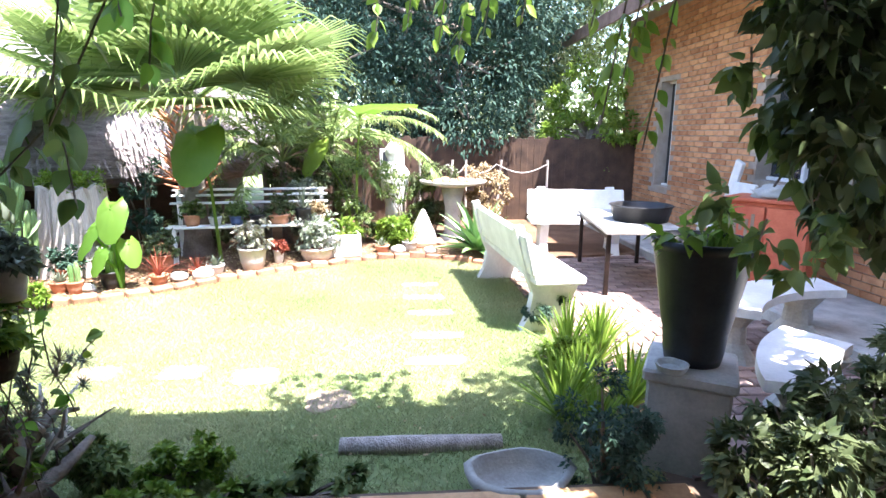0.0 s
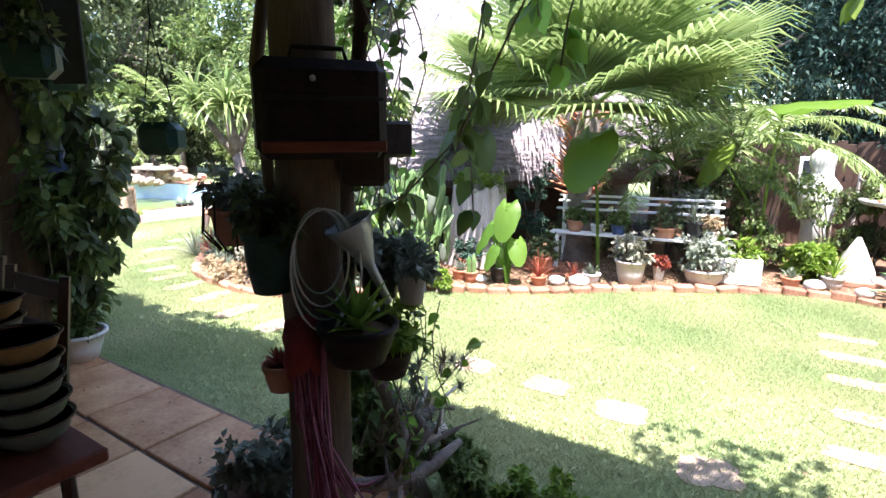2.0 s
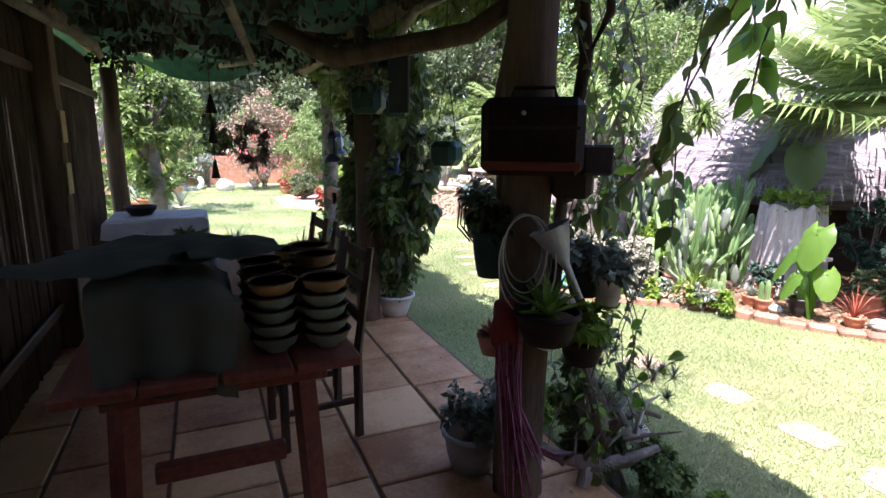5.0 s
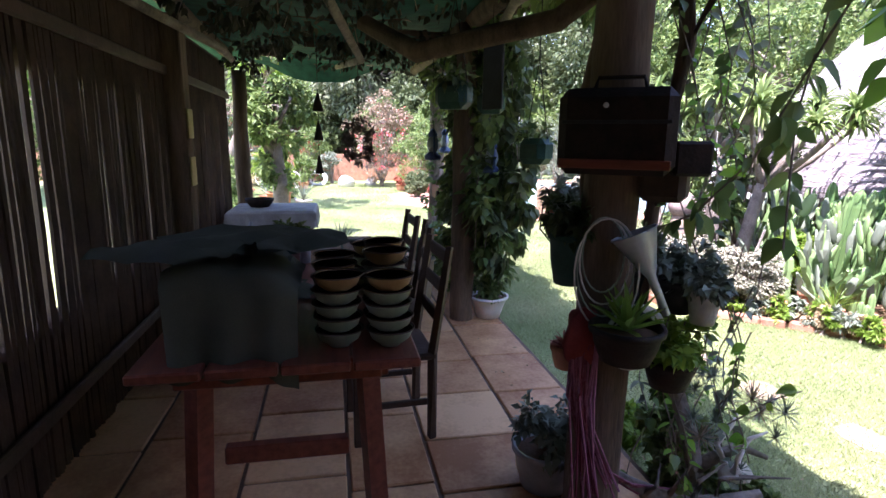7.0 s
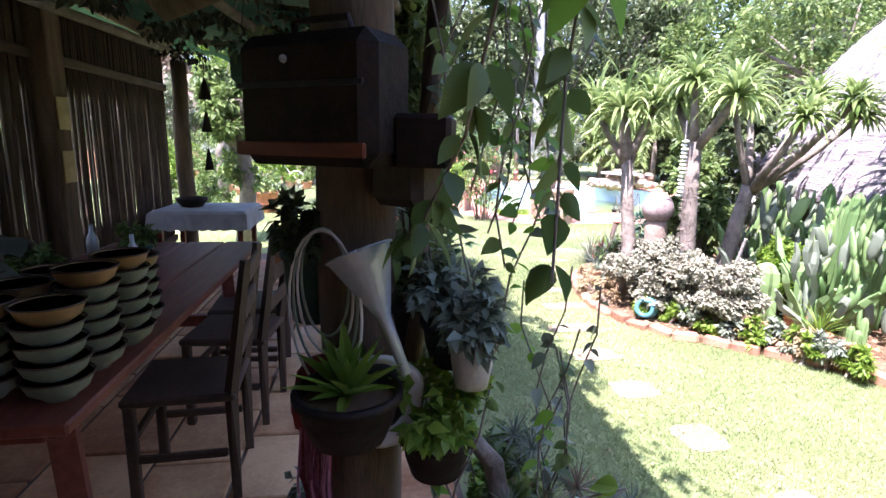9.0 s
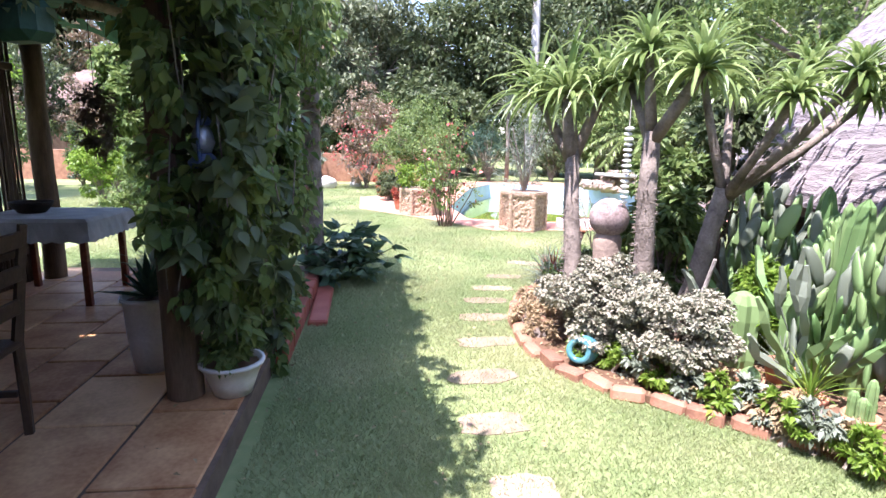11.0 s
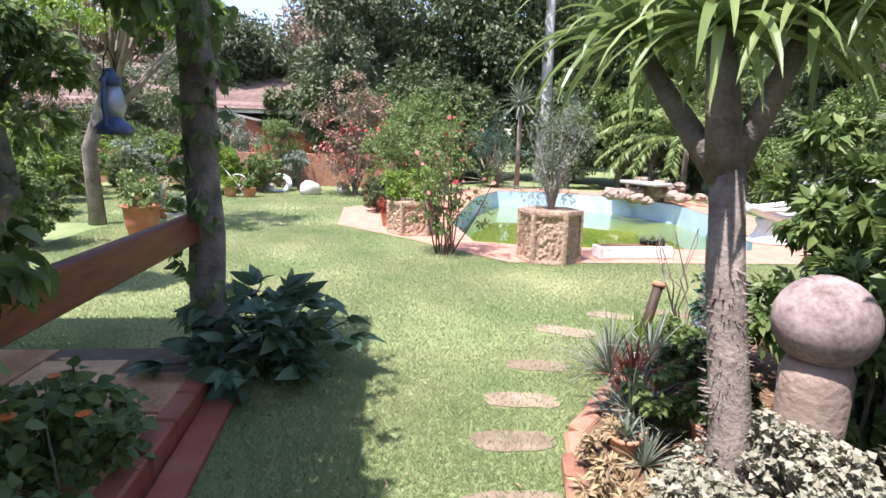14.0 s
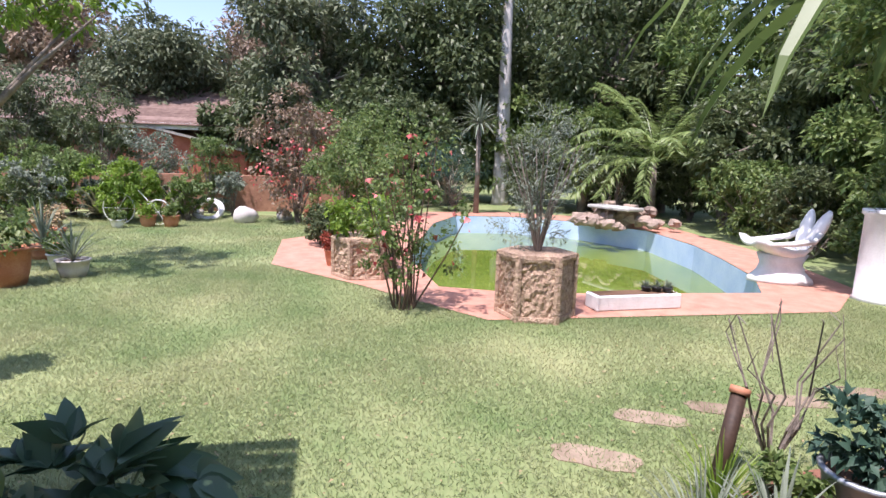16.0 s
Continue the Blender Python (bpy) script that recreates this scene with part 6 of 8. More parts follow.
climber("eave_vine", (0, 0, 0), B, 70, 0.1, "leafy vine growing over the edge of the patio roof", L_MID, 4)
B = [(-7.08 + rnd.uniform(-.1, .1), 2.02 + rnd.uniform(-.1, .1), z, .14, .13, .14) for z in list(np.arange(1.55, 2.5, 0.11)) + [0.45, 0.6, 0.8, 1.1, 1.35]]
climber("post_vine", (0, 0, 0), B, 30, 0.08, "light green vine leaves round the patio's end post", L_MID, 21, 0.7)
# leaves above the view, added to cast shade on the yard
B = [(rnd.uniform(1.3, 3.1), rnd.uniform(0.2, 2.6), 2.95 + rnd.uniform(-.1, .15), .32, .32, .12) for _ in range(60)]
climber("overhead_vine", (0, 0, 0), B, 60, 0.11, "unseen leafy canopy added to shade the yard's near end", L_DARK, 22)
# the shaded mass by the house end of the patio
B = []
for k in range(110):
    x = rnd.uniform(1.12, 2.2)
    z = rnd.uniform(1.25, 2.7)
    if x < 1.3 and z < 1.78 or x < 1.55 and z < 1.52:
        continue
    B.append((x, 1.6 + 0.25 * (x - 1) + rnd.uniform(-.15, .15), z, .17, .15, .16))
climber("vine_curtain", (0, 0, 0), B, 120, 0.08, "dark shaded vine hanging in a thick mass", L_DARK, 5)
B = [(1.16 + 0.13 * math.sin(k * 2.1), 1.66, 2.0 - 0.13 * k, .07, .06, .08) for k in range(8)] + [(1.5 + 0.1 * math.sin(k * 1.7), 1.7, 1.5 - 0.1 * k, .07, .06, .08) for k in range(4)]
climber("vine_curtain", (0, 0, 0), B, 22, 0.08, "ragged ends of a green vine hanging in the sun", L_MID, 6)


def hanging_spray(pts, n, size, label, leaf, seed, cat="hanging vine"):
    """A thin hanging stem with single leaves in pairs and threes."""
    t = thing("hanging_vine", (0, 0, 0), label, cat, "hanging vines")
    part("stem", Geo().tube(pts, 0.0035, 5), M_BARK, t)
    rnd = random.Random(seed)
    P, W = [], []
    pts = [Vector(p) for p in pts]
    for k in range(n):
        s = (k + rnd.random() * .5) / n * (len(pts) - 1)
        i = min(int(s), len(pts) - 2)
        p = pts[i].lerp(pts[i + 1], s - i)
        for q in range(rnd.choice((1, 2, 3))):
            a = rnd.uniform(0, 6.28)
            P.append(tuple(p + Vector((math.cos(a), math.sin(a), 0)) * 0.01))
            W.append((math.cos(a) * .6, math.sin(a) * .6, -0.9 + rnd.uniform(-.2, .3)))
    tagged(fine_leaves("foliage", np.array(P), np.array(W), size, leaf, t, 0.56, seed, curl=0.15), kind="stuff")
    return t


hanging_spray([(-0.7, 1.92, 2.5), (-0.82, 1.88, 2.1), (-0.95, 1.82, 1.8), (-1.06, 1.79, 1.58), (-1.22, 1.73, 1.4), (-1.4, 1.65, 1.3)], 17, 0.095, "thin vine with large hanging green leaves beside the post", L_MID, 1)
hanging_spray([(-1.02, 2.0, 2.55), (-1.1, 2.03, 2.1), (-1.16, 2.0, 1.7), (-1.12, 1.98, 1.3)], 18, 0.09, "vine of large drooping leaves hanging outside the post", L_MID, 41)
hanging_spray([(-0.62, 1.95, 2.5), (-0.72, 1.93, 2.15), (-0.78, 1.9, 1.9), (-0.8, 1.9, 1.75)], 13, 0.10, "cluster of hanging vine leaves with light shining through", L_SUNLIT, 4)
hanging_spray([(-0.95, 2.06, 2.6), (-1.0, 2.1, 2.2), (-0.96, 2.1, 1.95)], 12, 0.125, "large soft green leaves hanging from the roof edge", L_SUNLIT, 2)
hanging_spray([(-0.6, 2.0, 2.6), (-0.66, 2.06, 2.3), (-0.7, 2.05, 2.1)], 10, 0.11, "green vine leaves hanging from the roof edge", L_SUNLIT, 3)
hanging_spray([(-0.9, 2.0, 2.3), (-0.7, 2.03, 2.32), (-0.45, 2.04, 2.3), (-0.3, 2.0, 2.45)], 10, 0.10, "vine stem looping under the roof edge", L_SUNLIT, 11)
for k, (x, z) in enumerate([(0.05, 1.93), (0.2, 1.86), (0.3, 1.84), (0.42, 1.93), (-0.1, 1.9), (0.85, 1.75), (0.95, 1.5), (0.78, 1.6), (0.72, 1.95), (0.9, 1.85), (0.6, 1.98)]):
    yy = 2.8 if x < 0.7 else 2.1
    z += 0.1 if x < 0.7 else 0
    hanging_spray([(x, min(yy - 0.05, 2.35), 2.72), (x + 0.03, yy - 0.1, (2.75 + z) / 2), (x - 0.02, yy, z)], 14, 0.08, "spray of small yellow-green leaves hanging in the sun", L_BRIGHT, 30 + k)

# ---- things on and round the near post ----
def on_post(px, z, out=0.0):
    """Beside the post: px metres to its right and out metres forward, as seen from the patio's end."""
    return (-1.50 + 0.57 * px + 0.82 * out, 1.60 + 0.82 * px - 0.57 * out, z)


RZ = math.degrees(math.atan2(0.82, 0.57))
mb = thing("metal_case", on_post(0.02, 1.65, 0.15), "rusty dark metal case strapped to the post", "case", rz=RZ)
part("body", Geo().box((0, 0, 0), (0.36, 0.17, 0.27), 0, 0.03), M_IRON, mb)
part("band", Geo().box((0, -0.088, -0.1), (0.34, 0.012, 0.03), 0, 0.004), M_REDWOOD, mb, "faded red lower band")
part("knob", Geo().ball((-0.03, -0.087, 0.08), 0.009, 8), M_CONC, mb, "small pale knob")
part("lid_seam", Geo().box((0, -0.086, 0.03), (0.33, 0.006, 0.012), 0, 0.002), M_BLACK, mb, "dark seam")
part("handle", Geo().tube([(-0.08, 0, 0.135), (-0.07, 0, 0.17), (0.07, 0, 0.17), (0.08, 0, 0.135)], 0.007, 6), M_IRON, mb)
sb2 = thing("small_box", on_post(0.235, 1.57, 0.08), "small dark box on the side of the post", "box", rz=RZ + 20)
part("body", Geo().box((0, 0, 0), (0.12, 0.12, 0.11), 0, 0.01), M_IRON, sb2)
part("body", Geo().box((0.0, 0, -0.17), (0.15, 0.1, 0.13), 0, 0.02), M_DARKWOOD, thing("small_box", on_post(0.17, 1.66, 0.05), "dented dark tin box below the metal case", "box", rz=RZ - 10))
fn = thing("funnel", on_post(0.15, 1.2, 0.13), "dull grey-green tin funnel hanging on the post", "funnel")
g = Geo().lathe((0, 0, 0), [(0.012, -0.16), (0.016, -0.02), (0.025, 0.0), (0.075, 0.13), (0.078, 0.135), (0.07, 0.13), (0.02, 0.0), (0.011, -0.02), (0.008, -0.16)], 20)
fm = Matrix.Rotation(radians(25), 4, Vector((0.82, -0.57, 0)))
g.v = [tuple(fm @ Vector(p)) for p in g.v]
part("body", g, M_TIN, fn, smooth=True)
g = Geo().tube([(0.077 * math.cos(a), 0.077 * math.sin(a), 0.134) for a in np.linspace(0, 2 * math.pi, 25)], 0.0035, 6)
g.v = [tuple(fm @ Vector(p)) for p in g.v]
part("rim", g, M_TIN, fn, "rolled tin rim", smooth=True)
wr = thing("wire_coil", on_post(0.0, 1.24, 0.14), "coil of pale green wire hanging on the post", "wire")
for q in range(4):
    g = Geo()
    ex, ez = 0.07 + 0.012 * q, 0.13 + 0.02 * q
    g.tube([(0.57 * ex * math.cos(a) + 0.01 * q, 0.82 * ex * math.cos(a), ez * math.sin(a) - 0.02 * q) for a in np.linspace(0, 6.28, 25)], 0.0035, 5)
    part("loop", g, M_BONE if q % 2 else M_GLAZE, wr)
ov = thing("twisted_stems", (0, 0, 0), "dark twisted old vine stems climbing beside the post", "vine")
for pts, rr in ([(0.12, 0.9, -0.05), (0.14, 1.5, -0.08), (0.2, 1.95, -0.05), (0.16, 2.3, -0.05), (0.3, 2.55, -0.05)], 0.026), ([(0.18, 1.9, -0.06), (0.28, 2.1, -0.02), (0.26, 2.35, 0), (0.42, 2.6, 0)], 0.018), ([(-0.1, 1.2, -0.1), (-0.13, 1.8, -0.1), (-0.08, 2.1, -0.12), (-0.16, 2.5, -0.1)], 0.02), ([(-0.02, 2.2, -0.06), (-0.25, 2.06, -0.1), (-0.5, 2.02, -0.1), (-0.85, 1.98, -0.15), (-1.2, 2.15, -0.3)], 0.04):
    part("stem", Geo().tube([on_post(*p) for p in pts], rr, 8, 0.15, 3), M_WOOD, ov, smooth=True)
bk = thing("wire_basket", (-1.93, 1.63, 1.19), "rusty wire basket with an earthen pot", "basket")
part("pot", pot_geo(0.09, 0.13), M_TERRA, bk, smooth=True)
for q in range(10):
    a = q * 0.628
    part("wire", Geo().tube([(0.06 * math.cos(a), 0.06 * math.sin(a), -0.02), (0.12 * math.cos(a), 0.12 * math.sin(a), 0.05), (0.11 * math.cos(a), 0.11 * math.sin(a), 0.17)], 0.004, 4), M_IRON, bk)
grow(bk, (0, 0, 0.12), "leafy", L_GREY, 0.08, 1, 3)
for px_, z, r, h, m_, l_, kd, lab, out in [(0.10, 0.90, .12, .12, M_IRON, L_BRIGHT, "rosette", "wire hanging pot with a bright green rosette succulent", 0.19), (0.33, 1.01, .055, .12, M_CEMENTPOT, L_GREY, "leafy", "small pale tin bucket with a grey plant on the post", 0.02), (0.06, 0.98, .1, .18, M_BLACK, L_DARK, "leafy", "dark pot fixed to the side of the post", -0.1),
                                           (-0.12, 0.78, .06, .09, M_TERRA, L_RED, "rosette", "small clay pot with a reddish rosette on the post", 0.05), (0.24, 1.02, .08, .12, M_BLACK, L_GREY, "leafy", "black pot of trailing grey plant on the post", -0.06), (-0.13, 1.10, .085, .19, M_GREENPLASTIC, L_DARK, "leafy", "dark green pot fixed low on the post", 0.02), (0.24, 0.76, .09, .11, M_IRON, L_BRIGHT, "leafy", "iron pot with soft green leaves on the post", 0.02)]:
    potted(on_post(px_, z, out), r, h, lab, kd, m_, l_, 1.0, int(z * 100), "pots on the post")
wp = thing("enamel_basin", (-1.395, 1.645, 0.95), "white enamel basin with a black disc inside", "basin")
g = Geo().lathe((0, 0, 0), [(0.001, 0), (0.1, 0.01), (0.15, 0.06), (0.17, 0.065), (0.15, 0.07), (0.1, 0.02), (0.001, 0.01)], 26)
g.v = [(p[2] * 0.7, p[0] * 0.72, p[1] * 0.72) for p in g.v]
part("body", g, M_WHITE, wp, smooth=True)
# black disc set off-centre, so one side of the white rim stays broader
part("inside", Geo().ball((0.035, -0.02, 0.01), (0.012, 0.092, 0.095), 18), M_BLACK, wp, "black disc inside", smooth=True)
fb0 = thing("red_bundle", on_post(-0.05, 0.93, 0.1), "faded red cloth bundle tied to the post", "bundle")
part("cloth", Geo().ball((0, 0, 0), (0.06, 0.075, 0.11), 14, 0.25, 5), mat("faded_red_cloth", (0.14, 0.015, 0.015), (0.30, 0.05, 0.045), 0.9, 9, 90, 0.5), fb0, smooth=True)
fb = thing("frayed_fibre", on_post(-0.04, 0.66, 0.13), "red and purple frayed fibre hanging down the post", "rope")
rnd = random.Random(9)
M_FIB = mat("red_fibre", (0.16, 0.03, 0.05), (0.36, 0.15, 0.22), 0.8, 20, 80, 0.1, island=0.8)
for k in range(46):
    g = Geo()
    a = rnd.uniform(-.06, .05)
    b = rnd.uniform(-.08, .1)
    if k % 3 == 0:
        g.tube([(0.57 * a, 0.82 * a, 0.3), (0.57 * a * .6, 0.82 * a * .6, 0.0), (0.02 + b * .2, 0.06 + b * .2, -0.22), (-0.02 + b * .2, 0.2 + b * .3, -0.33), (0.0, 0.34 + b, -0.38)], 0.0035, 4)
        part("strand", g, M_FIB, fb)
        continue
    g.tube([(0.57 * a, 0.82 * a, 0.3), (0.57 * a * .7 + rnd.uniform(0, .03), 0.82 * a * .7 - rnd.uniform(0, .03), 0.05), (0.57 * b * 1.2 + 0.02, 0.82 * b * 1.2 + 0.03, -0.36 + rnd.uniform(-.14, .12))], 0.004, 4)
    part("strand", g, M_FIB, fb)
lg = thing("driftwood_log", (-1.47, 1.68, 0.0), "grey gnarled driftwood leaning out from the foot of the post", "log")
part("log", Geo().tube([(-0.02, -0.1, 0.40), (0.02, 0.06, 0.30), (0.08, 0.24, 0.24), (0.12, 0.38, 0.25), (0.17, 0.52, 0.31)], [0.018, 0.026, 0.03, 0.026, 0.014], 10, 0.3, 4), M_BARK, lg, smooth=True)
part("branch_stub", Geo().tube([(0.07, 0.22, 0.25), (0.05, 0.2, 0.1), (0.08, 0.18, -0.02)], [0.035, 0.03, 0.035], 8, 0.2, 3), M_GREYWOOD, lg, smooth=True)
for k in range(5):
    part("branch_stub", Geo().tube([(0.04 + 0.025 * k, 0.1 + 0.09 * k, 0.26), (0.1, 0.12 + 0.09 * k, 0.34), (0.05 + .05 * k, 0.16 + 0.1 * k, 0.40 + 0.02 * (k % 3))], [0.014, 0.009, 0.003], 6, 0.15, k), M_BARK, lg, smooth=True)
gb = thing("gnarled_branch", (-1.55, 2.05, 0), "thick gnarled dark branch standing by the post with spiny succulents", "branch")
part("limb", Geo().tube([(0.1, 0.08, 0), (0.03, 0.04, 0.22), (0.06, -0.03, 0.42), (-0.03, -0.06, 0.62), (0.02, -0.17, 0.78), (-0.02, -0.26, 0.92)][:5], [0.042, 0.036, 0.03, 0.028, 0.022], 10, 0.2, 5), M_BARK, gb, smooth=True)
part("limb", Geo().tube([(0.04, 0.0, 0.3), (0.1, 0.16, 0.42), (0.14, 0.26, 0.38)], [0.03, 0.02, 0.01], 8, 0.1, 5), M_BARK, gb, smooth=True)
rnd = random.Random(4)
for k in range(22):
    blades("leaf", (0.04 + rnd.uniform(-.08, .16), 0.04 + rnd.uniform(-.16, .26), 0.36 + rnd.uniform(-.14, .36)), rosette_ways(38, -0.6, 1.4, k), rnd.uniform(0.055, 0.09), 0.007, (L_GREY, L_DUSTY)[k % 3 == 0], gb, 0.1, 3, seed=k)
sk = thing("animal_skull", (-1.42, 2.18, 0.28), "small bleached antelope skull with curved horns on the log", "skull")
part("skull", Geo().ball((0, 0, 0.04), (0.04, 0.075, 0.04), 12, 0.15, 2), M_BONE, sk, smooth=True)
for s in (-1, 1):
    part("horn", Geo().tube([(s * 0.02, -0.03, 0.06), (s * 0.06, -0.05, 0.14), (s * 0.05, 0.0, 0.22), (s * 0.08, 0.05, 0.26)], [0.014, 0.012, 0.009, 0.004], 8), M_BONE, sk, smooth=True)
potted((-1.74, 1.5, PZ), 0.14, 0.19, "shallow grey bowl of small grey-green plants at the post's foot", "leafy", M_TIN, L_GREY, 0.9, 91, "patio pots")
for x, y, r, lf, sz, lab, sd in [(-0.95, 1.95, (.4, .22, .16), L_BRIGHT, .045, "low ivy ground cover below the log", 1), (-1.35, 2.3, (.2, .16, .18), L_MID, .045, "tangled green plant behind the gnarled branch", 2), (-1.7, 2.12, (.25, .15, .5), L_MID, .06, "green leafy plant at the patio's edge", 3), (-0.45, 2.1, (.35, .2, .14), L_MID, .045, "low leafy green ground cover in the shade", 4), (-1.0, 2.3, (.25, .2, .16), L_BRIGHT, .035, "bright green ground cover in the shade", 5), (-2.2, 2.16, (.2, .12, .16), L_BRIGHT, .04, "small green weeds at the patio's edge", 6)]:
    shrub("ground_cover", (x, y, 0), r, lab, lf, sz, 14, 170, sd + 60, 0.65, "", "plant")
g_ = thing("trailing_vine", (-1.3, 1.98, 0.6), "thin trailing vine with a few bright lobed leaves", "vine")
part("stem", Geo().tube([(0, 0, 0.0), (0.03, 0.07, 0.06), (0.06, 0.15, 0.13), (0.09, 0.24, 0.17)], 0.003, 5), M_BARK, g_)
fine_leaves("leaf", np.array([(0.017 * k, 0.045 * k, 0.02 + 0.03 * k) for k in range(6)] * 2), np.array([(math.cos(k * 2.1), math.sin(k * 2.1), -0.1) for k in range(12)]), 0.06, L_BRIGHT, g_, 0.8, 4)["kind"] = "stuff"

# thin tendrils that hang and scramble on the sunny side of the near post
rnd = random.Random(77)
for k in range(24):
    px_, o_ = 0.16 + 0.36 * rnd.random(), rnd.uniform(-.5, .04)
    z0, z1 = (2.45, rnd.uniform(1.0, 1.8)) if k % 2 else (rnd.uniform(0.9, 1.3), rnd.uniform(0.15, 0.5))
    m_ = max(4, int((z0 - z1) / 0.13))
    pts = [on_post(px_ + 0.05 * math.sin(q * 1.1 + k), z0 + (z1 - z0) * q / m_, o_ + 0.04 * math.sin(q * 0.8 + 2 * k)) for q in range(m_ + 1)]
    t = thing("trailing_vine", (0, 0, 0), "thin wiry vine hanging beside the post with small green leaves", "vine", "trailing vines")
    part("stem", Geo().tube(pts, 0.0028, 5), M_BARK, t)
    P, W = [], []
    for q in range(int((z0 - z1) * 22)):
        s_ = rnd.random() * m_
        i_ = min(int(s_), m_ - 1)
        P.append(tuple(Vector(pts[i_]).lerp(Vector(pts[i_ + 1]), s_ - i_)))
        a = rnd.uniform(0, 6.28)
        W.append((math.cos(a), math.sin(a), -0.5 + rnd.uniform(-.4, .5)))
    tagged(fine_leaves("foliage", np.array(P), np.array(W), 0.055, (L_MID, L_SUNLIT, L_GREY)[k % 3], t, 0.65, k, curl=0.2), kind="stuff")

# things hanging under the roof
def lantern(at, label, col=M_BLUE):
    t = thing("lantern", at, label, "lantern", "hanging lanterns")
    part("base", Geo().lathe((0, 0, 0), [(0.001, 0), (0.07, 0), (0.075, 0.03), (0.05, 0.055), (0.035, 0.07)], 18), col, t, smooth=True)
    part("globe", Geo().lathe((0, 0, 0.07), [(0.035, 0), (0.055, 0.05), (0.045, 0.1), (0.03, 0.13)], 16), M_TIN, t, "dusty glass globe", smooth=True)
    part("cap", Geo().lathe((0, 0, 0.2), [(0.035, 0), (0.045, 0.02), (0.025, 0.05), (0.015, 0.07)], 16), col, t, smooth=True)
    for s in (-1, 1):
        part("side_tube", Geo().tube([(s * 0.065, 0, 0.03), (s * 0.078, 0, 0.12), (s * 0.06, 0, 0.22), (s * 0.03, 0, 0.25)], 0.009, 6), col, t)
    part("handle", Geo().tube([(-0.06, 0, 0.2), (-0.04, 0, 0.31), (0, 0, 0.35), (0.04, 0, 0.31), (0.06, 0, 0.2)], 0.003, 5), M_IRON, t)
    part("cord", Geo().tube([(0, 0, 0.35), (0, 0, 2.45 - at[2])], 0.002, 4), M_IRON, t)
    return t


lantern((-6.2, 1.93, 1.48), "blue hurricane lantern hanging at the patio's edge")
lantern((-3.95, 1.86, 1.36), "blue hurricane lantern hanging by the vine-clad post")
lantern((-4.6, 1.5, 1.45), "weathered blue hurricane lantern under the patio roof")


def chime(at, label, seed):
    t = thing("wind_chime", at, label, "wind chime", "wind chimes")
    part("cord", Geo().tube([(0, 0, -0.45), (0, 0, 2.4 - at[2])], 0.003, 4), M_IRON, t)
    for k, z in enumerate((0.12, -0.1, -0.36)):
        part("bell", Geo().lathe((0, 0, z), [(0.045 - 0.006 * k, -0.09), (0.035 - 0.005 * k, -0.05), (0.012, 0.03), (0.006, 0.05)], 12), M_IRON, t, smooth=True)
    return t


chime((-4.2, 0.52, 1.8), "string of dark iron bells hanging under the roof", 1)
wre = thing("dry_wreath", (-5.07, 0.87, 1.6), "dark dried wreath hanging under the roof edge", "wreath")
P, W = cloud([(0.08 * math.cos(a), 0.11 * math.cos(a), 0.17 * math.sin(a), .06, .06, .06) for a in np.arange(0, 6.28, .35)], 80, 6, 0.1)
leaves("foliage", P, W, 0.05, M_BARK, wre, 0.3, 6)
part("cord", Geo().tube([(0, 0, 0.16), (0, 0, 0.9)], 0.003, 4), M_IRON, wre)
for k, (x, y, z) in enumerate([(-2.39, 1.64, 1.52), (-2.35, 1.2, 1.78), (-3.1, 1.6, 1.8)]):
    t = thing("hanging_trough", (x, y, z), "dark green plastic hanging planter under the roof", "hanging planter", "hanging planters", rz=30 + 20 * k)
    part("trough", Geo().box((0, 0, 0.05), (0.17, 0.12, 0.13), 0, 0.03), M_GREENPLASTIC, t)
    for s in (-1, 1):
        part("cord", Geo().tube([(s * 0.07, 0, 0.11), (0, 0, 0.5), (0, 0, 2.42 - z)], 0.0025, 4), M_IRON, t)
    P, W = cloud([(0.03 * q, 0, 0.13, .1, .09, .07) for q in (-1, 0, 1)], 40, k, 0.1)
    leaves("foliage", P, W, 0.05, L_DARK if k else L_MID, t, 0.5, k)
P_ = thing("hanging_sheet", (-2.9, 1.55, 1.9), "dark strip of netting hanging from the roof", "net")
part("cloth", Geo().box((0, 0, 0.1), (0.15, 0.02, 0.4), 0.6, 0.006), M_BLACK, P_)

# rail and red kerbs at the end of the patio
rl = thing("wooden_rail", (-5.9, 1.96, 0), "weathered red-brown wooden rail between the patio posts", "rail")
part("rail", Geo().box((0.0, 0, 0.96), (2.35, 0.06, 0.17), 0, 0.01), M_REDWOOD, rl)
for s in (-0.6, 0.55):
    part("bracket", Geo().box((s, -0.05, 0.93), (0.08, 0.05, 0.14), 0, 0.006), M_IRON, rl)
for k in range(8):
    t = tagged(part("kerb", Geo().box((-7.0 + 0.3 * k, 2.02, 0.06), (0.285, 0.12, 0.17), 0, 0.012), M_REDPAINT), "red painted brick kerb along the patio", "kerb", kind="structure")
tagged(part("kerb", Geo().box((-6.2, 2.17, 0.01), (1.3, 0.16, 0.08), 0.03, 0.015), M_REDPAINT), "low red painted concrete edging beside the lawn", "kerb", kind="structure")
L_LOBED = leafy("lobed_leaf", (0.035, 0.085, 0.045), (0.14, 0.22, 0.12), 0.35, 0.3)
ac = thing("acanthus", (-7.1, 2.32, 0), "dark glossy broad-lobed plant at the patio's corner", "plant")
rnd = random.Random(21)
P, W = [], []
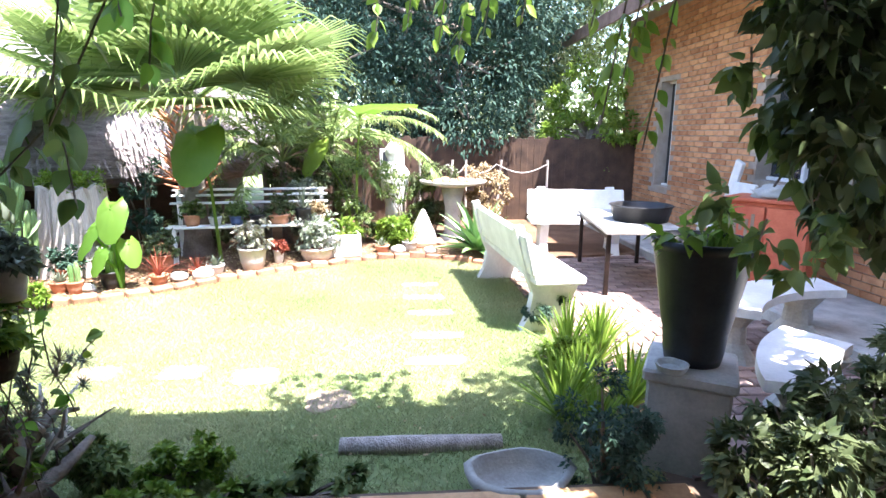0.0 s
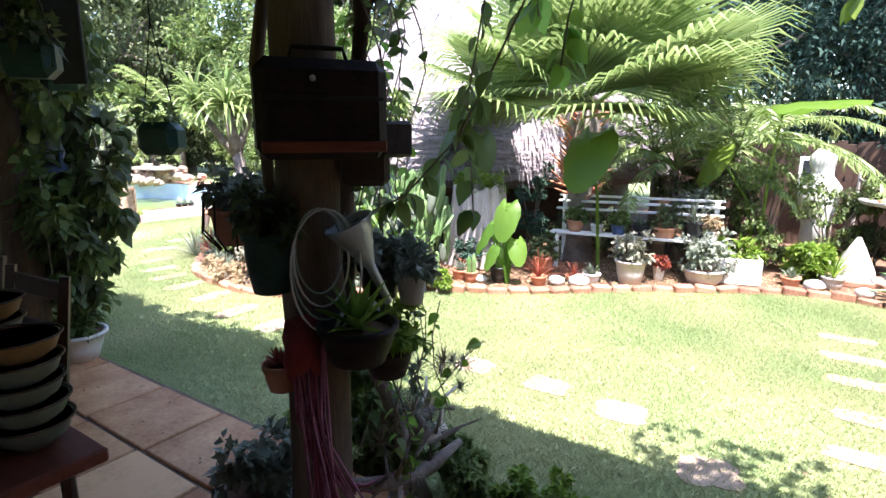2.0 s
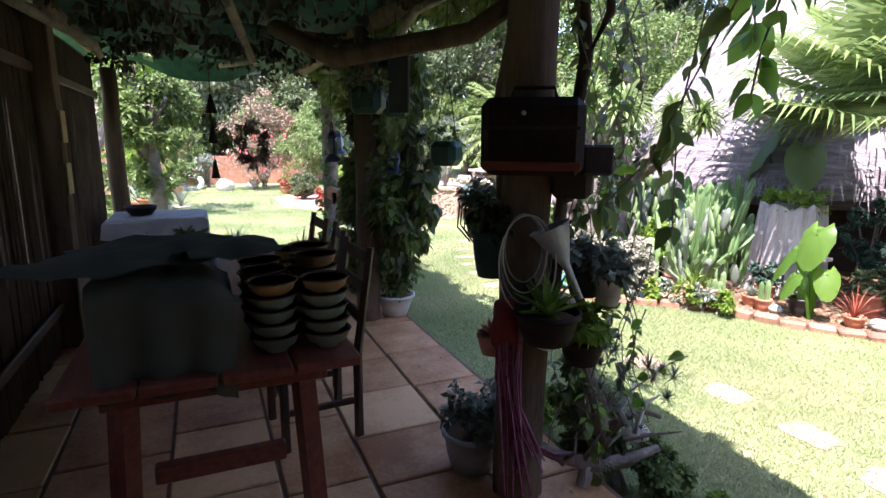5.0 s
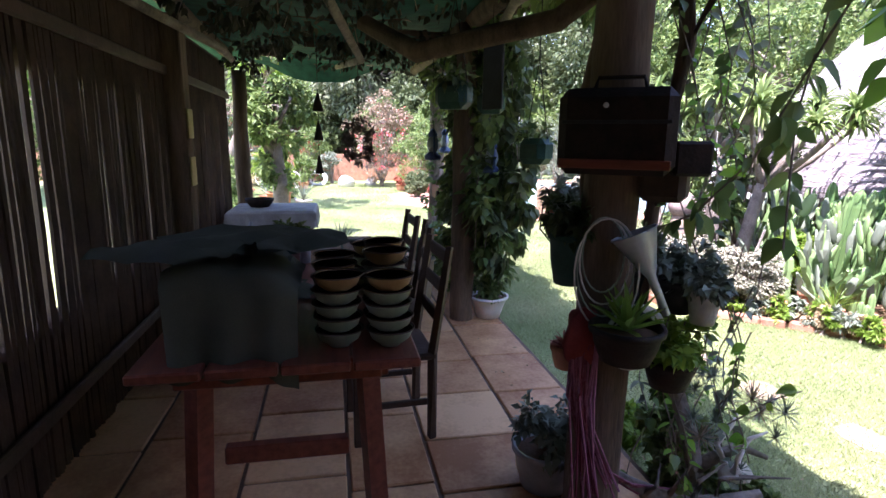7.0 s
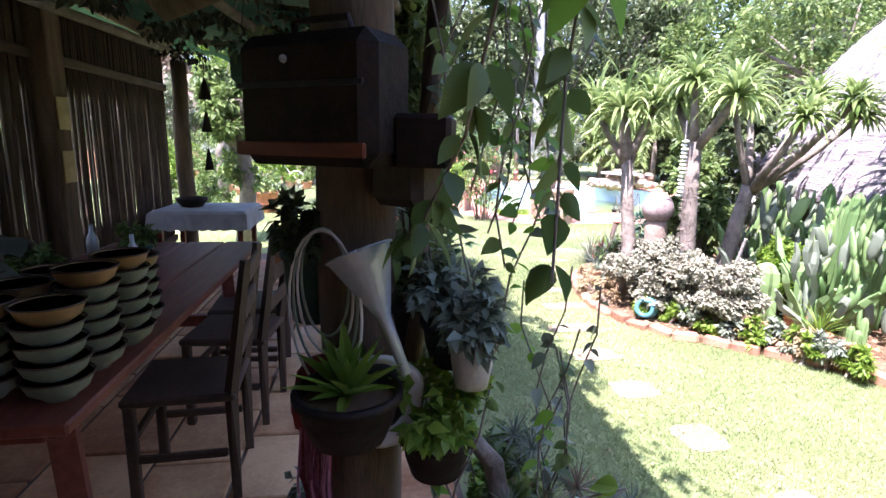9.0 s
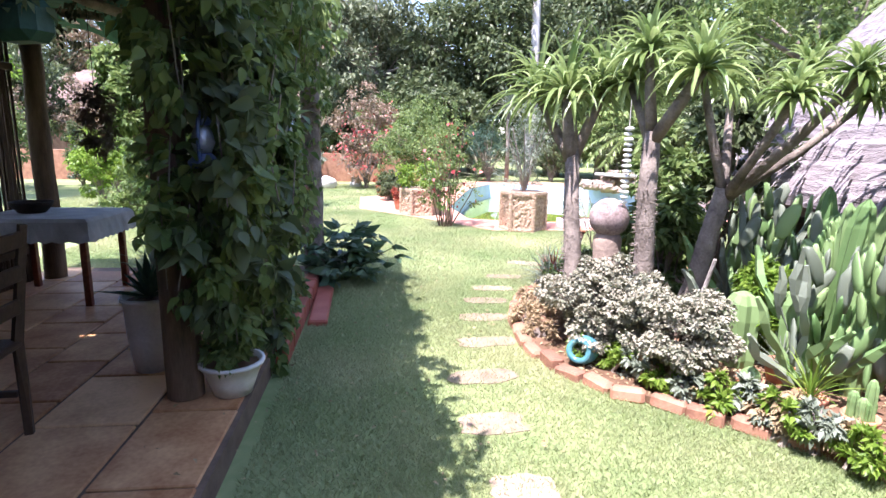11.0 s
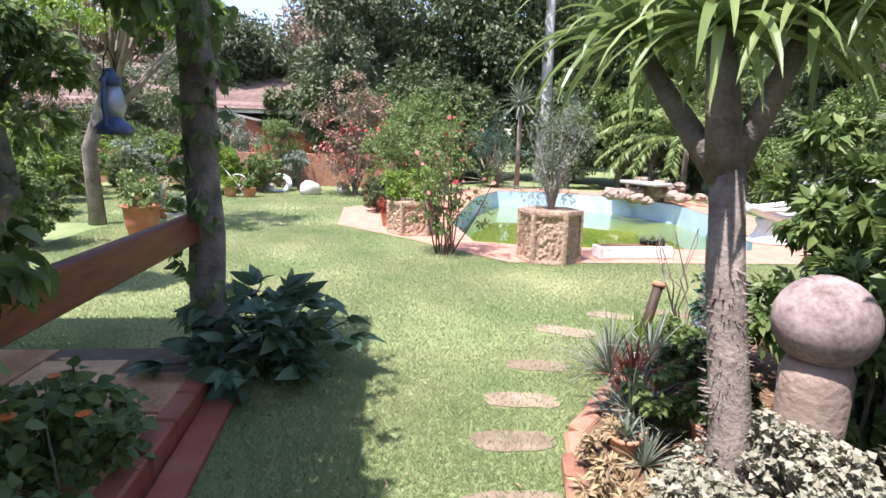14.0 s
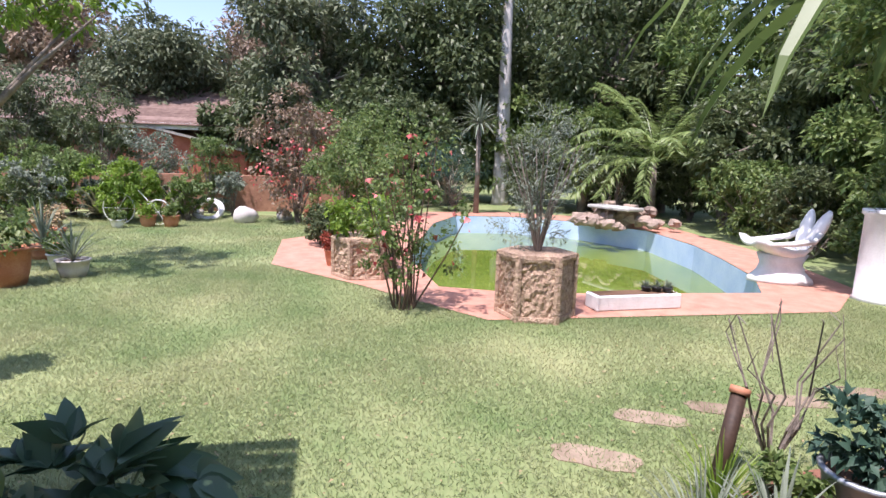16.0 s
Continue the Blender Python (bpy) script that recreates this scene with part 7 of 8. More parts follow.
for k in range(90):
    a = k * 2.4
    e = rnd.uniform(0.1, 1.35)
    r = rnd.uniform(0.2, 0.62)
    g = Geo()
    hub = Vector((r * math.cos(a) * math.cos(e), r * math.sin(a) * math.cos(e), r * math.sin(e) * 0.9 + 0.04))
    g.tube([(0, 0, 0), hub * 0.6 + Vector((0, 0, .04)), hub], 0.006, 4)
    if k < 30:
        part("stalk", g, L_DARK, ac)
    up_ = rnd.uniform(-.3, 1.1)
    for q in range(5):
        b_ = (q - 2) * 0.52
        P.append(tuple(hub))
        W.append((math.cos(a + b_), math.sin(a + b_), up_ * math.cos(b_)))
fine_leaves("foliage", np.array(P), np.array(W), 0.19, L_LOBED, ac, 0.5, 5, curl=0.3)
B = [(rnd.uniform(-6.1, -4.8), rnd.uniform(1.7, 2.0), rnd.uniform(.1, .8) * (0.6 + 0.4 * math.sin(k)), .17, .13, .13) for k in range(34)]
climber("patio_creeper", (0, 0, 0), B, 46, 0.075, "green creeper sprawling over the patio edge and rail", L_MID, 12, 0.75)
mg = thing("flowering_creeper", (-5.2, 1.95, 0.0), "low green creeper with a few orange flowers", "plant")
P, W = cloud([(rnd.uniform(-.7, .4), rnd.uniform(-.3, .1), rnd.uniform(.1, .5), .12, .1, .1) for _ in range(20)], 45, 3, 0.2)
leaves("foliage", P, W, 0.06, L_MID, mg, 0.8, 3)
for k in range(6):
    part("flower", Geo().lathe((rnd.uniform(-.9, .3), rnd.uniform(-.25, .1), rnd.uniform(.35, .6)), [(0.001, 0), (0.02, 0.006), (0.028, 0.014)], 8), M_ORANGE, mg)
# foot of the first spiny trunk: pots and tufts
for k, (x, y, r, h, m_, l_, kd, lab) in enumerate([(-5.72, 4.2, .11, .14, M_BLACK, L_GREY, "spiky", "dark pot with a grey spiky plant under the spiny tree"), (-6.0, 4.35, .1, .12, M_TERRA, L_RED, "strap", "terracotta pot with reddish leaves in the bed"), (-6.35, 4.62, .12, .1, M_CEMENTPOT, L_GREY, "strap", "pale bowl with arching grey strap leaves"), (-6.15, 4.75, .09, .2, M_TIN, L_MID, "leafy", "galvanised bucket with a green plant"), (-6.6, 4.9, .1, .1, M_TERRA, L_MID, "leafy", "clay pot with bright green leaves in the bed"), (-6.5, 5.15, .16, .26, M_TIN, L_BLUE, "leafy", "grey metal tub planted with a green bush"), (-5.55, 4.5, .09, .15, M_TERRA, L_MID, "leafy", "clay pot with a leafy plant between the trunks")]):
    potted((x, y, 0.045), r, h, lab, kd, m_, l_, 1.0, 110 + k)
rnd = random.Random(31)
for k in range(16):
    x, y = -5.45 - 1.15 * rnd.random(), 4.1 + 0.5 * rnd.random()
    if x < -5.9:
        y += 0.25
    if k % 3 == 0:
        t = thing("spiky_plant", (x, y, 0.04), "small grey spiky plant among the pots", "plant", "bed tufts")
        blades("leaf", (0, 0, 0), rosette_ways(40, 0.1, 1.4, k), 0.2, 0.014, L_GREY, t, 0.5, 4, seed=k)
    elif k % 3 == 1:
        shrub("bed_plant", (x, y, 0.03), (.14, .14, .28), "small leafy plant among the pots in the bed", (L_MID, L_DARK)[k % 2], .05, 8, 90, 400 + k, 0.6, "bed plants", "plant")
    else:
        potted((x, y, 0.045), 0.07, 0.1, "small clay pot with a rosette succulent in the bed", "rosette", M_TERRA, (L_GREY, L_RED)[k % 2], 1.2, 500 + k)
lt = thing("leaf_litter", (0, 0, 0), "dry fallen leaves and straw over the bed soil", "leaf litter", kind="stuff")
rng = np.random.default_rng(8)
PX = np.column_stack([rng.uniform(-7.2, 0.9, 16000), rng.uniform(3.85, 7.4, 16000), np.full(16000, 0.055)])
edge = np.interp(PX[:, 0], [p[0] for p in BED_EDGE[3:]], [p[1] for p in BED_EDGE[3:]])
PX = PX[PX[:, 1] > edge + 0.05]
leaves("litter", PX, np.column_stack([rng.normal(size=len(PX)), rng.normal(size=len(PX)), rng.uniform(0, .35, len(PX))]), 0.045, L_DRY, lt, 0.35, 8)
tu = thing("grass_tuft", (-6.45, 4.42, 0.0), "pale arching tuft of strap grass at the bed's corner", "plant")
blades("leaf", (0, 0, 0), rosette_ways(90, 0.3, 1.4, 5), 0.42, 0.012, L_GREY, tu, 1.1, 5, seed=5)
tu = thing("grass_tuft", (-6.75, 4.72, 0.0), "bright green tuft of strap leaves at the bed's corner", "plant")
blades("leaf", (0, 0, 0), rosette_ways(60, 0.6, 1.5, 6), 0.32, 0.014, L_BRIGHT, tu, 0.8, 5, seed=6)
pp = thing("cut_pipe", (-6.95, 4.9, 0.0), "leaning rusty pipe end standing in the bed", "pipe")
part("pipe", Geo().tube([(0.06, -0.08, 0), (-0.03, 0.07, 0.42)], 0.035, 14), M_DARKWOOD, pp, smooth=True)
part("collar", Geo().tube([(-0.027, 0.065, 0.405), (-0.034, 0.077, 0.435)], 0.045, 14), M_TERRA, pp, smooth=True)
tw_ = thing("bare_twigs", (-7.0, 5.2, 0.0), "bare brown twigs standing at the bed's end", "twigs")
for k in range(12):
    g = Geo()
    a = rnd.uniform(0, 6.28)
    g.tube([(0, 0, 0), (0.1 * math.cos(a), 0.1 * math.sin(a), 0.25), (0.12 * math.cos(a + 0.6), 0.16 * math.sin(a + 0.6), 0.42), (0.25 * math.cos(a), 0.25 * math.sin(a), 0.62 + rnd.uniform(-.2, .2)), (0.24 * math.cos(a + 0.4), 0.28 * math.sin(a), 0.72 + rnd.uniform(-.1, .1))], [0.007, 0.006, 0.005, 0.003, 0.002], 5)
    part("twig", g, M_BARK, tw_)

# ---- round the pool ----
def hex_planter(at, r, h, rz, label):
    t = thing("stone_planter", at, label, "planter", "pool planters", rz)
    g = Geo()
    N = 6
    for k in range(N):
        a0, a1 = 2 * math.pi * k / N, 2 * math.pi * (k + 1) / N
        c0, c1 = Vector((r * math.cos(a0), r * math.sin(a0), 0)), Vector((r * math.cos(a1), r * math.sin(a1), 0))
        pg = Geo()
        nrm = (c0 + c1).normalized()
        M_ = 14
        for j in range(M_ + 1):
            for i in range(M_ + 1):
                p = c0.lerp(c1, 0.04 + 0.92 * i / M_) + Vector((0, 0, 0.05 + (h - 0.1) * j / M_))
                edge = min(i, M_ - i, j, M_ - j)
                p += nrm * (0.028 * noise.noise(Vector((i * 0.62 + k * 9, j * 0.62, 1))) if edge else 0)
                pg.v.append(tuple(p))
        for j in range(M_):
            for i in range(M_):
                a = j * (M_ + 1) + i
                pg.f.append((a, a + 1, a + M_ + 2, a + M_ + 1))
        part("panel", pg, M_ORNATE, t)
        part("corner_rib", Geo().tube([c0 * 1.0, c0 + Vector((0, 0, h))], 0.035, 6), M_ORNATE, t)
    for z in (0.02, h - 0.02):
        part("rim", Geo().lathe((0, 0, z), [(r * 0.85, -0.03), (r * 1.06, -0.03), (r * 1.08, 0), (r * 1.06, 0.03), (r * 0.85, 0.03)], 6), M_ORNATE, t)
    part("soil", Geo().lathe((0, 0, h - 0.12), [(0.001, 0.04), (r * 0.95, 0)], 6), M_SOIL, t)
    return t


hp = hex_planter((-9.62, 5.0, 0), 0.35, 0.6, 12, "ornate rough brown planter with a fine grey shrub beside the pool")
B = [(0.3 * math.cos(k * 2.4) * (k % 3) / 2, 0.3 * math.sin(k * 2.4) * (k % 3) / 2, 0.7 + 0.085 * k, .26, .26, .2) for k in range(14)]
P, W = cloud(B, 240, 4, 0.2)
leaves("foliage", P, W + [0, 0, .6], 0.06, L_GREY, hp, 0.16, 4)
g = Geo()
for k in range(12):
    a = k * 2.4
    g.tube([(0, 0, 0.55), (0.12 * math.cos(a), 0.12 * math.sin(a), 1.0), (0.36 * math.cos(a), 0.36 * math.sin(a), 1.6)], [0.016, 0.01, 0.004], 5)
tagged(part("stem", g, M_BARK, hp), kind="stuff")
hp2 = hex_planter((-11.4, 3.5, 0), 0.36, 0.48, 30, "ornate brown planter with a bright green bush by the pool paving")
P, W = cloud([(0.25 * math.cos(k * 2.1), 0.25 * math.sin(k * 2.1), 0.65 + 0.05 * (k % 5), .2, .2, .17) for k in range(12)], 150, 5, 0.2)
leaves("foliage", P, W, 0.06, L_BRIGHT, hp2, 0.6, 5)
potted((-12.0, 3.15, 0.0), 0.13, 0.22, "terracotta pot with a small red-leaved plant on the paving", "leafy", M_TERRA, L_RED, 1.0, 120, "pool pots")
potted((-12.1, 3.8, 0.012), 0.14, 0.22, "dark pot with a spiky plant on the paving", "spiky", M_BLACK, L_GREY, 1.0, 121, "pool pots")
rb = thing("rose_bush", (-9.95, 3.8, 0), "tall rose bush with bare lower canes and a few red flowers", "shrub")
g = Geo()
rnd = random.Random(8)
B = []
for k in range(16):
    a = k * 2.4
    r = rnd.uniform(.15, .7)
    z = rnd.uniform(0.9, 1.65)
    g.tube([(0.1 * math.cos(a), 0.1 * math.sin(a), 0), (0.55 * r * math.cos(a + 0.4), 0.55 * r * math.sin(a + 0.4), 0.5), (r * math.cos(a), r * math.sin(a), z)], [0.011, 0.008, 0.004], 5)
    B.append((r * math.cos(a), r * math.sin(a), z, .19, .19, .2))
    B.append((r * .8 * math.cos(a), r * .8 * math.sin(a), z * 0.72, .17, .17, .16))
    B.append((r * .75 * math.cos(a + 1), r * .75 * math.sin(a + 1), z * 0.42, .15, .15, .15))
part("cane", g, M_WOOD, rb)
P, W = cloud(B, 50, 9, 0.2)
leaves("foliage", P, W, 0.05, L_MID, rb, 0.6, 9)
P, W = cloud(B, 3, 10, 0.9)
leaves("flower", P[::2], W[::2], 0.06, M_PINK, rb, 1.0, 10, "orange-red rose blooms")["kind"] = "stuff"
rw = thing("white_trough", (-9.75, 6.1, 0.012), "long low white concrete trough on the pool edge", "trough", rz=93)
part("box", Geo().box((0, 0, 0.075), (0.95, 0.24, 0.15), 0, 0.012), M_WHITE, rw)
part("soil", Geo().box((0, 0, 0.15), (0.87, 0.17, 0.012)), M_SOIL, rw)
for k in range(3):
    potted((-9.78 + 0.03 * k, 6.25 + 0.1 * k, 0.17), 0.05, 0.07, "small black pot with a grey-green succulent on the trough", "rosette", M_BLACK, L_GREY, 1.6, 130 + k, "pool pots")


def shell_chair(at, rz):
    """A moulded lounge seat: a thick curved shell on a flared foot, its back split in two rounded petals."""
    t = thing("shell_chair", at, "white moulded garden armchair with two rounded back petals beside the pool", "chair", "", rz)
    g = Geo()
    prof = [(-0.46, 0.50), (-0.36, 0.48), (-0.2, 0.40), (0.0, 0.35), (0.16, 0.36), (0.26, 0.44)]
    for k, (x, z) in enumerate(prof):
        for j in range(9):
            v = -1 + j / 4
            half = 0.24 + 0.05 * math.sin(k * 0.9)
            rim = 0.09 * abs(v) ** 3
            g.v += [(x, v * half, z + rim), (x * 0.96, v * half * 0.94, z + rim * 0.6 - 0.05)]
    for k in range(5):
        for j in range(8):
            a, b = (k * 9 + j) * 2, ((k + 1) * 9 + j) * 2
            g.f += [(a, a + 2, b + 2, b), (a + 1, b + 1, b + 3, a + 3)]
        a, b = k * 18, (k + 1) * 18
        g.f += [(a, b, b + 1, a + 1), (a + 16, a + 17, b + 17, b + 16)]
    for a in (0, 90):
        for j in range(8):
            q = a + 2 * j
            g.f.append((q, q + 1, q + 3, q + 2))
    part("seat", g, M_WHITE, t, smooth=True)
    for s in (-1, 1):
        g = Geo()
        lump = Geo().ball((0, 0, 0), (0.055, 0.12, 0.30), 16, 0.06, 3 + s)
        rot = Matrix.Rotation(radians(20), 3, "Y") @ Matrix.Rotation(radians(-14 * s), 3, "X")
        g.add([Vector((0.31, s * 0.13, 0.66)) + rot @ Vector(p) for p in lump.v], lump.f)
        part("back_petal", g, M_WHITE, t, smooth=True)
        part("armrest", Geo().tube([(-0.3, s * 0.27, 0.5), (-0.05, s * 0.3, 0.52), (0.2, s * 0.28, 0.56), (0.32, s * 0.2, 0.66)], [0.025, 0.035, 0.04, 0.04], 8), M_WHITE, t, smooth=True)
    part("base", Geo().lathe((0, 0, 0), [(0.34, 0), (0.33, 0.05), (0.25, 0.14), (0.22, 0.24), (0.27, 0.36)], 18, 0.06, 1.15, 0.8), M_WHITE, t, smooth=True)
    return t


shell_chair((-10.75, 8.75, 0.012), 75)
wc = thing("white_column", (-9.8, 9.2, 0), "broad white concrete column planter at the garden's edge", "planter")
part("column", Geo().lathe((0, 0, 0), [(0.3, 0), (0.27, 0.04), (0.26, 0.95), (0.29, 0.98), (0.29, 1.03), (0.22, 1.03), (0.2, 0.9), (0.001, 0.9)], 28), M_WHITE, wc, smooth=True)
grow(wc, (0, 0, 0.9), "strap", L_MID, 0.16, 1, 3)
# rockery with its slab at the pool's back
rk = thing("rockery", (-16.2, 9.9, 0), "piled brown rocks with a pale slab behind the pool", "rockery")
rnd = random.Random(12)
for k in range(34):
    x, y, s = rnd.uniform(-1.0, 1.0), rnd.uniform(-1.3, 0.5), rnd.uniform(.14, .30)
    z = 0.08 + 0.3 * rnd.random() * (1 if y > -0.6 else 0.3)
    part("rock", Geo().ball((x, y, z), (s, s * .8, s * .6), 10, 0.3, k), M_ROCK, rk)
part("slab", Geo().box((0.1, -0.55, 0.46), (1.3, 0.5, 0.08), 0.25, 0.03), M_CONC, rk)
for k, (x, y, s) in enumerate([(-16.6, 1.35, .27), (-17.0, 2.1, .18), (-17.6, .2, .15)]):
    t = thing("boulder", (x, y, 0), "pale grey rounded boulder at the lawn's edge", "boulder", "boulders")
    part("rock", Geo().ball((0, 0, s * .5), (s, s * .9, s * .75), 14, 0.12, k), M_CEMENTPOT, t, smooth=True)
for x, y, r, lf, sz, lab, sd in [(-16.6, 2.4, (1.2, 1.2, 2.1), L_DUSTY, .09, "large thin bush flecked with red bracts", 1), (-15.0, 3.3, (.9, .9, 1.5), L_MID, .07, "green bush behind the pool planters", 2), (-13.6, 3.0, (.36, .36, .5), L_DARK, .05, "small dark bush on the paving", 3), (-17.8, 4.2, (1.3, 1.2, 2.0), L_MID, .08, "big green bush behind the pool", 4), (-19.4, 6.4, (1.1, 1.1, 1.5), L_BLUE, .05, "grey-blue bush behind the pool", 5),
                                 (-19.6, 8.6, (1.0, 1.0, 1.6), L_DARK, .08, "dark green bush behind the pool", 6), (-17.9, 10.4, (1.1, 1.0, 1.3), L_DARK, .08, "dark green bush by the rockery", 7), (-14.0, 11.0, (1.2, .8, 1.3), L_MID, .1, "broad-leaved green plants behind the pool", 8), (-12.4, 10.9, (1.1, .7, 1.1), L_DARK, .09, "dark green shrub with pale flowers by the pool", 9), (-11.0, 10.5, (.8, .7, 1.1), L_MID, .08, "green shrub by the white column", 10),
                                 (-16.6, -.9, (.8, .8, .9), L_BRIGHT, .08, "yellow-green bush in the far border", 11), (-17.4, -2.6, (1.0, 1.0, 1.2), L_MID, .08, "green bush in the far border", 12), (-17.0, -4.6, (1.1, 1.0, 1.3), L_DARK, .08, "dark bush in the far border", 13), (-18.4, .3, (.7, .7, 1.3), L_MID, .06, "olive green bush before the low brick wall", 14), (-14.6, -3.2, (.8, .8, 1.0), L_MID, .07, "green bush at the lawn's side", 15), (-19.6, -1.2, (1.0, 1.0, 1.6), L_GREY, .07, "grey-green bush behind the low wall", 16), (-12.6, -2.6, (.7, .6, 1.0), L_BRIGHT, .07, "yellow-green leafy bush beyond the patio", 17), (-20.5, 3.0, (1.2, 1.2, 2.1), L_MID, .09, "green bush behind the low wall", 18), (-10.2, -1.0, (.5, .5, .8), L_MID, .06, "bushy growth at the foot of a slender tree", 19), (-16, -7, (1.6, 1.6, 2.2), L_MID, .1, "large green bush at the side of the garden", 20)]:
    shrub("bush", (x, y, 0), r, lab, lf, sz, 26, 240, sd + 200, 0.5)
for k, (x, y) in enumerate([(-22.0, 9.6), (-20.6, 10.9), (-19.2, 11.9), (-17.8, 12.5), (-16.2, 12.2), (-14.8, 12.5), (-13.4, 11.9), (-12.2, 12.6), (-10.6, 11.6), (-22.3, 3.6), (-22.4, 6.2)]):
    shrub("bush", (x, y, 0), (1.2, 0.9, 1.5 + 0.25 * (k % 3)), ("dense dark green bush in the border behind the pool", "leafy green bush in the border behind the pool", "grey-green shrub in the border behind the pool")[k % 3], (L_DARK, L_MID, L_TREE)[k % 3], .1, 26, 240, 260 + k, 0.5, "pool border bushes")
P, W = cloud([(0.75 * math.cos(k * 2.4) * (0.4 + 0.3 * (k % 3)), 0.8 * math.sin(k * 2.4) * (0.4 + 0.3 * (k % 3)), 0.7 + 0.15 * (k % 10), .4, .4, .4) for k in range(24)], 16, 8, 0.8)
fl = thing("red_bracts", (-16.6, 2.4, 0), "scattered red and purple flowers over a thin bush", "flowers")
leaves("bloom", P, W, 0.07, M_PINK, fl, 1.0, 8)["kind"] = "stuff"
for k in range(26):
    x, y = -15.2 - 2.6 * rnd.random(), 1.0 - 6.5 * rnd.random()
    if y > -1.6 and x > -16.4:
        continue
    h = rnd.uniform(.5, 1.3)
    shrub("border_plant", (x, y, 0), (h * .55, h * .55, h), ("yellow-green", "green", "grey-green", "dark green")[k % 4] + " leafy plant in the far border", (L_BRIGHT, L_MID, L_GREY, L_DARK)[k % 4], .08, 14, 120, 300 + k, 0.45, "far border plants")
for k, (x, y) in enumerate([(-20.3, -4.5), (-20.6, -6.5), (-20.0, -2.6), (-19.9, -8.5)]):
    shrub("hedge_bush", (x, y, 0), (1.2, 1.3, 2.3), "dark tangled hedge bush before the low wall", L_DUSTY if k % 2 else L_DARK, .11, 30, 200, 340 + k, 0.35)
for x, y, s, lf, k in ((-17.0, -1.5, .7, L_SILVER, 1), (-17.3, -.1, .7, L_SILVER, 2), (-20.0, 6.3, 1.1, L_SILVER, 3), (-16.0, -3.7, .7, L_GREY, 4), (-12.9, 11.2, .9, L_PALM, 5), (-9.3, 10.3, .8, L_GREY, 6)):
    t = thing("aloe", (x, y, 0.0), "pale spiky aloe with curved leaves in the border", "plant", "border aloes")
    blades("leaf", (0, 0, 0.1), rosette_ways(46, 0.1, 1.4, k), s, 0.07, lf, t, 0.5, 5, seed=k)
yc = thing("yucca", (-19.0, 6.9, 0), "slim yucca with a drooping grey head behind the pool", "tree")
part("trunk", Geo().tube([(0, 0, 0), (0.05, 0, 1.2), (0, 0, 2.4)], [0.08, 0.06, 0.06], 8, 0.05), M_BARK, yc, smooth=True)
blades("leaf", (0, 0, 2.4), rosette_ways(80, -0.5, 1.5, 3), 0.75, 0.05, L_GREY, yc, 1.0, 5, seed=3)
li = thing("life_ring", (-17.3, 0.5, 0.22), "white life ring leaning against a low wall", "life ring")
g = Geo()
for i in range(29):
    a = 2 * math.pi * i / 28
    for j in range(10):
        b = 2 * math.pi * j / 10
        rr = 0.26 + 0.07 * math.cos(b)
        g.v.append((0.06 * math.sin(b) - 0.55 * rr * math.sin(a), rr * math.cos(a), 0.72 * rr * math.sin(a)))
for i in range(28):
    for j in range(10):
        g.f.append((i * 10 + j, (i + 1) * 10 + j, (i + 1) * 10 + (j + 1) % 10, i * 10 + (j + 1) % 10))
part("ring", g, M_WHITE, li, smooth=True)
pb = thing("bicycle_stand", (-16.2, -0.6, 0), "white wire bicycle-shaped plant holder with clay pots", "plant holder", rz=80)
for x, r in ((-0.3, 0.3), (0.45, 0.24)):
    part("wheel", Geo().tube([(x + r * math.cos(a), 0, r + r * math.sin(a)) for a in np.linspace(0, 6.28, 25)], 0.012, 5), M_WHITE, pb)
    for k in range(6):
        a = k * 1.047
        part("spoke", Geo().tube([(x, 0, r), (x + r * math.cos(a), 0, r + r * math.sin(a))], 0.005, 4), M_WHITE, pb)
part("frame", Geo().tube([(-0.3, 0, 0.3), (0.0, 0, 0.75), (0.45, 0, 0.24)], 0.012, 5), M_WHITE, pb)
for k, (x, y, r, h, m_, l_, kd) in enumerate([(-15.8, -.25, .15, .22, M_TERRA, L_BRIGHT, "leafy"), (-15.8, .15, .15, .22, M_TERRA, L_MID, "leafy"), (-15.6, -.7, .12, .16, M_WHITE, L_MID, "leafy"), (-11.5, 0.3, .17, .2, M_CEMENTPOT, L_GREY, "strap"), (-11.1, -.15, .24, .4, M_TERRA, L_MID, "leafy"), (-12.6, -.5, .2, .18, M_TERRA, L_GREY, "strap"), (-14.3, -1.2, .22, .16, M_TERRA, L_DRY, "leafy"), (-11.9, 0.0, .14, .2, M_TIN, L_MID, "leafy"), (-14.9, -1.7, .16, .2, M_TERRA, L_MID, "strap"), (-15.2, 2.8, .15, .2, M_TERRA, L_RED, "leafy")]):
    potted((x, y, 0.0), r, h, "%s pot with a %s beyond the lawn" % (NAMES.get(id(m_), "metal"), KN[kd]), kd, m_, l_, 1.0, 140 + k, "far pots")

# low brick wall, neighbour's house, hill
tagged(part("wall_west", Geo().box((-22.4, -3.2, 0.5), (0.24, 17.0, 1.1), 0, 0.01), M_BRICK), "low face brick wall at the end of the garden", "wall", kind="structure")
nh = thing("neighbour_house", (-28, -5.5, 0), "low brown brick house with a faded red tiled roof", "house")
part("wall", Geo().box((0, 0, 1.15), (7, 11.5, 2.3), 0, 0.01), M_DULLWALL, nh)
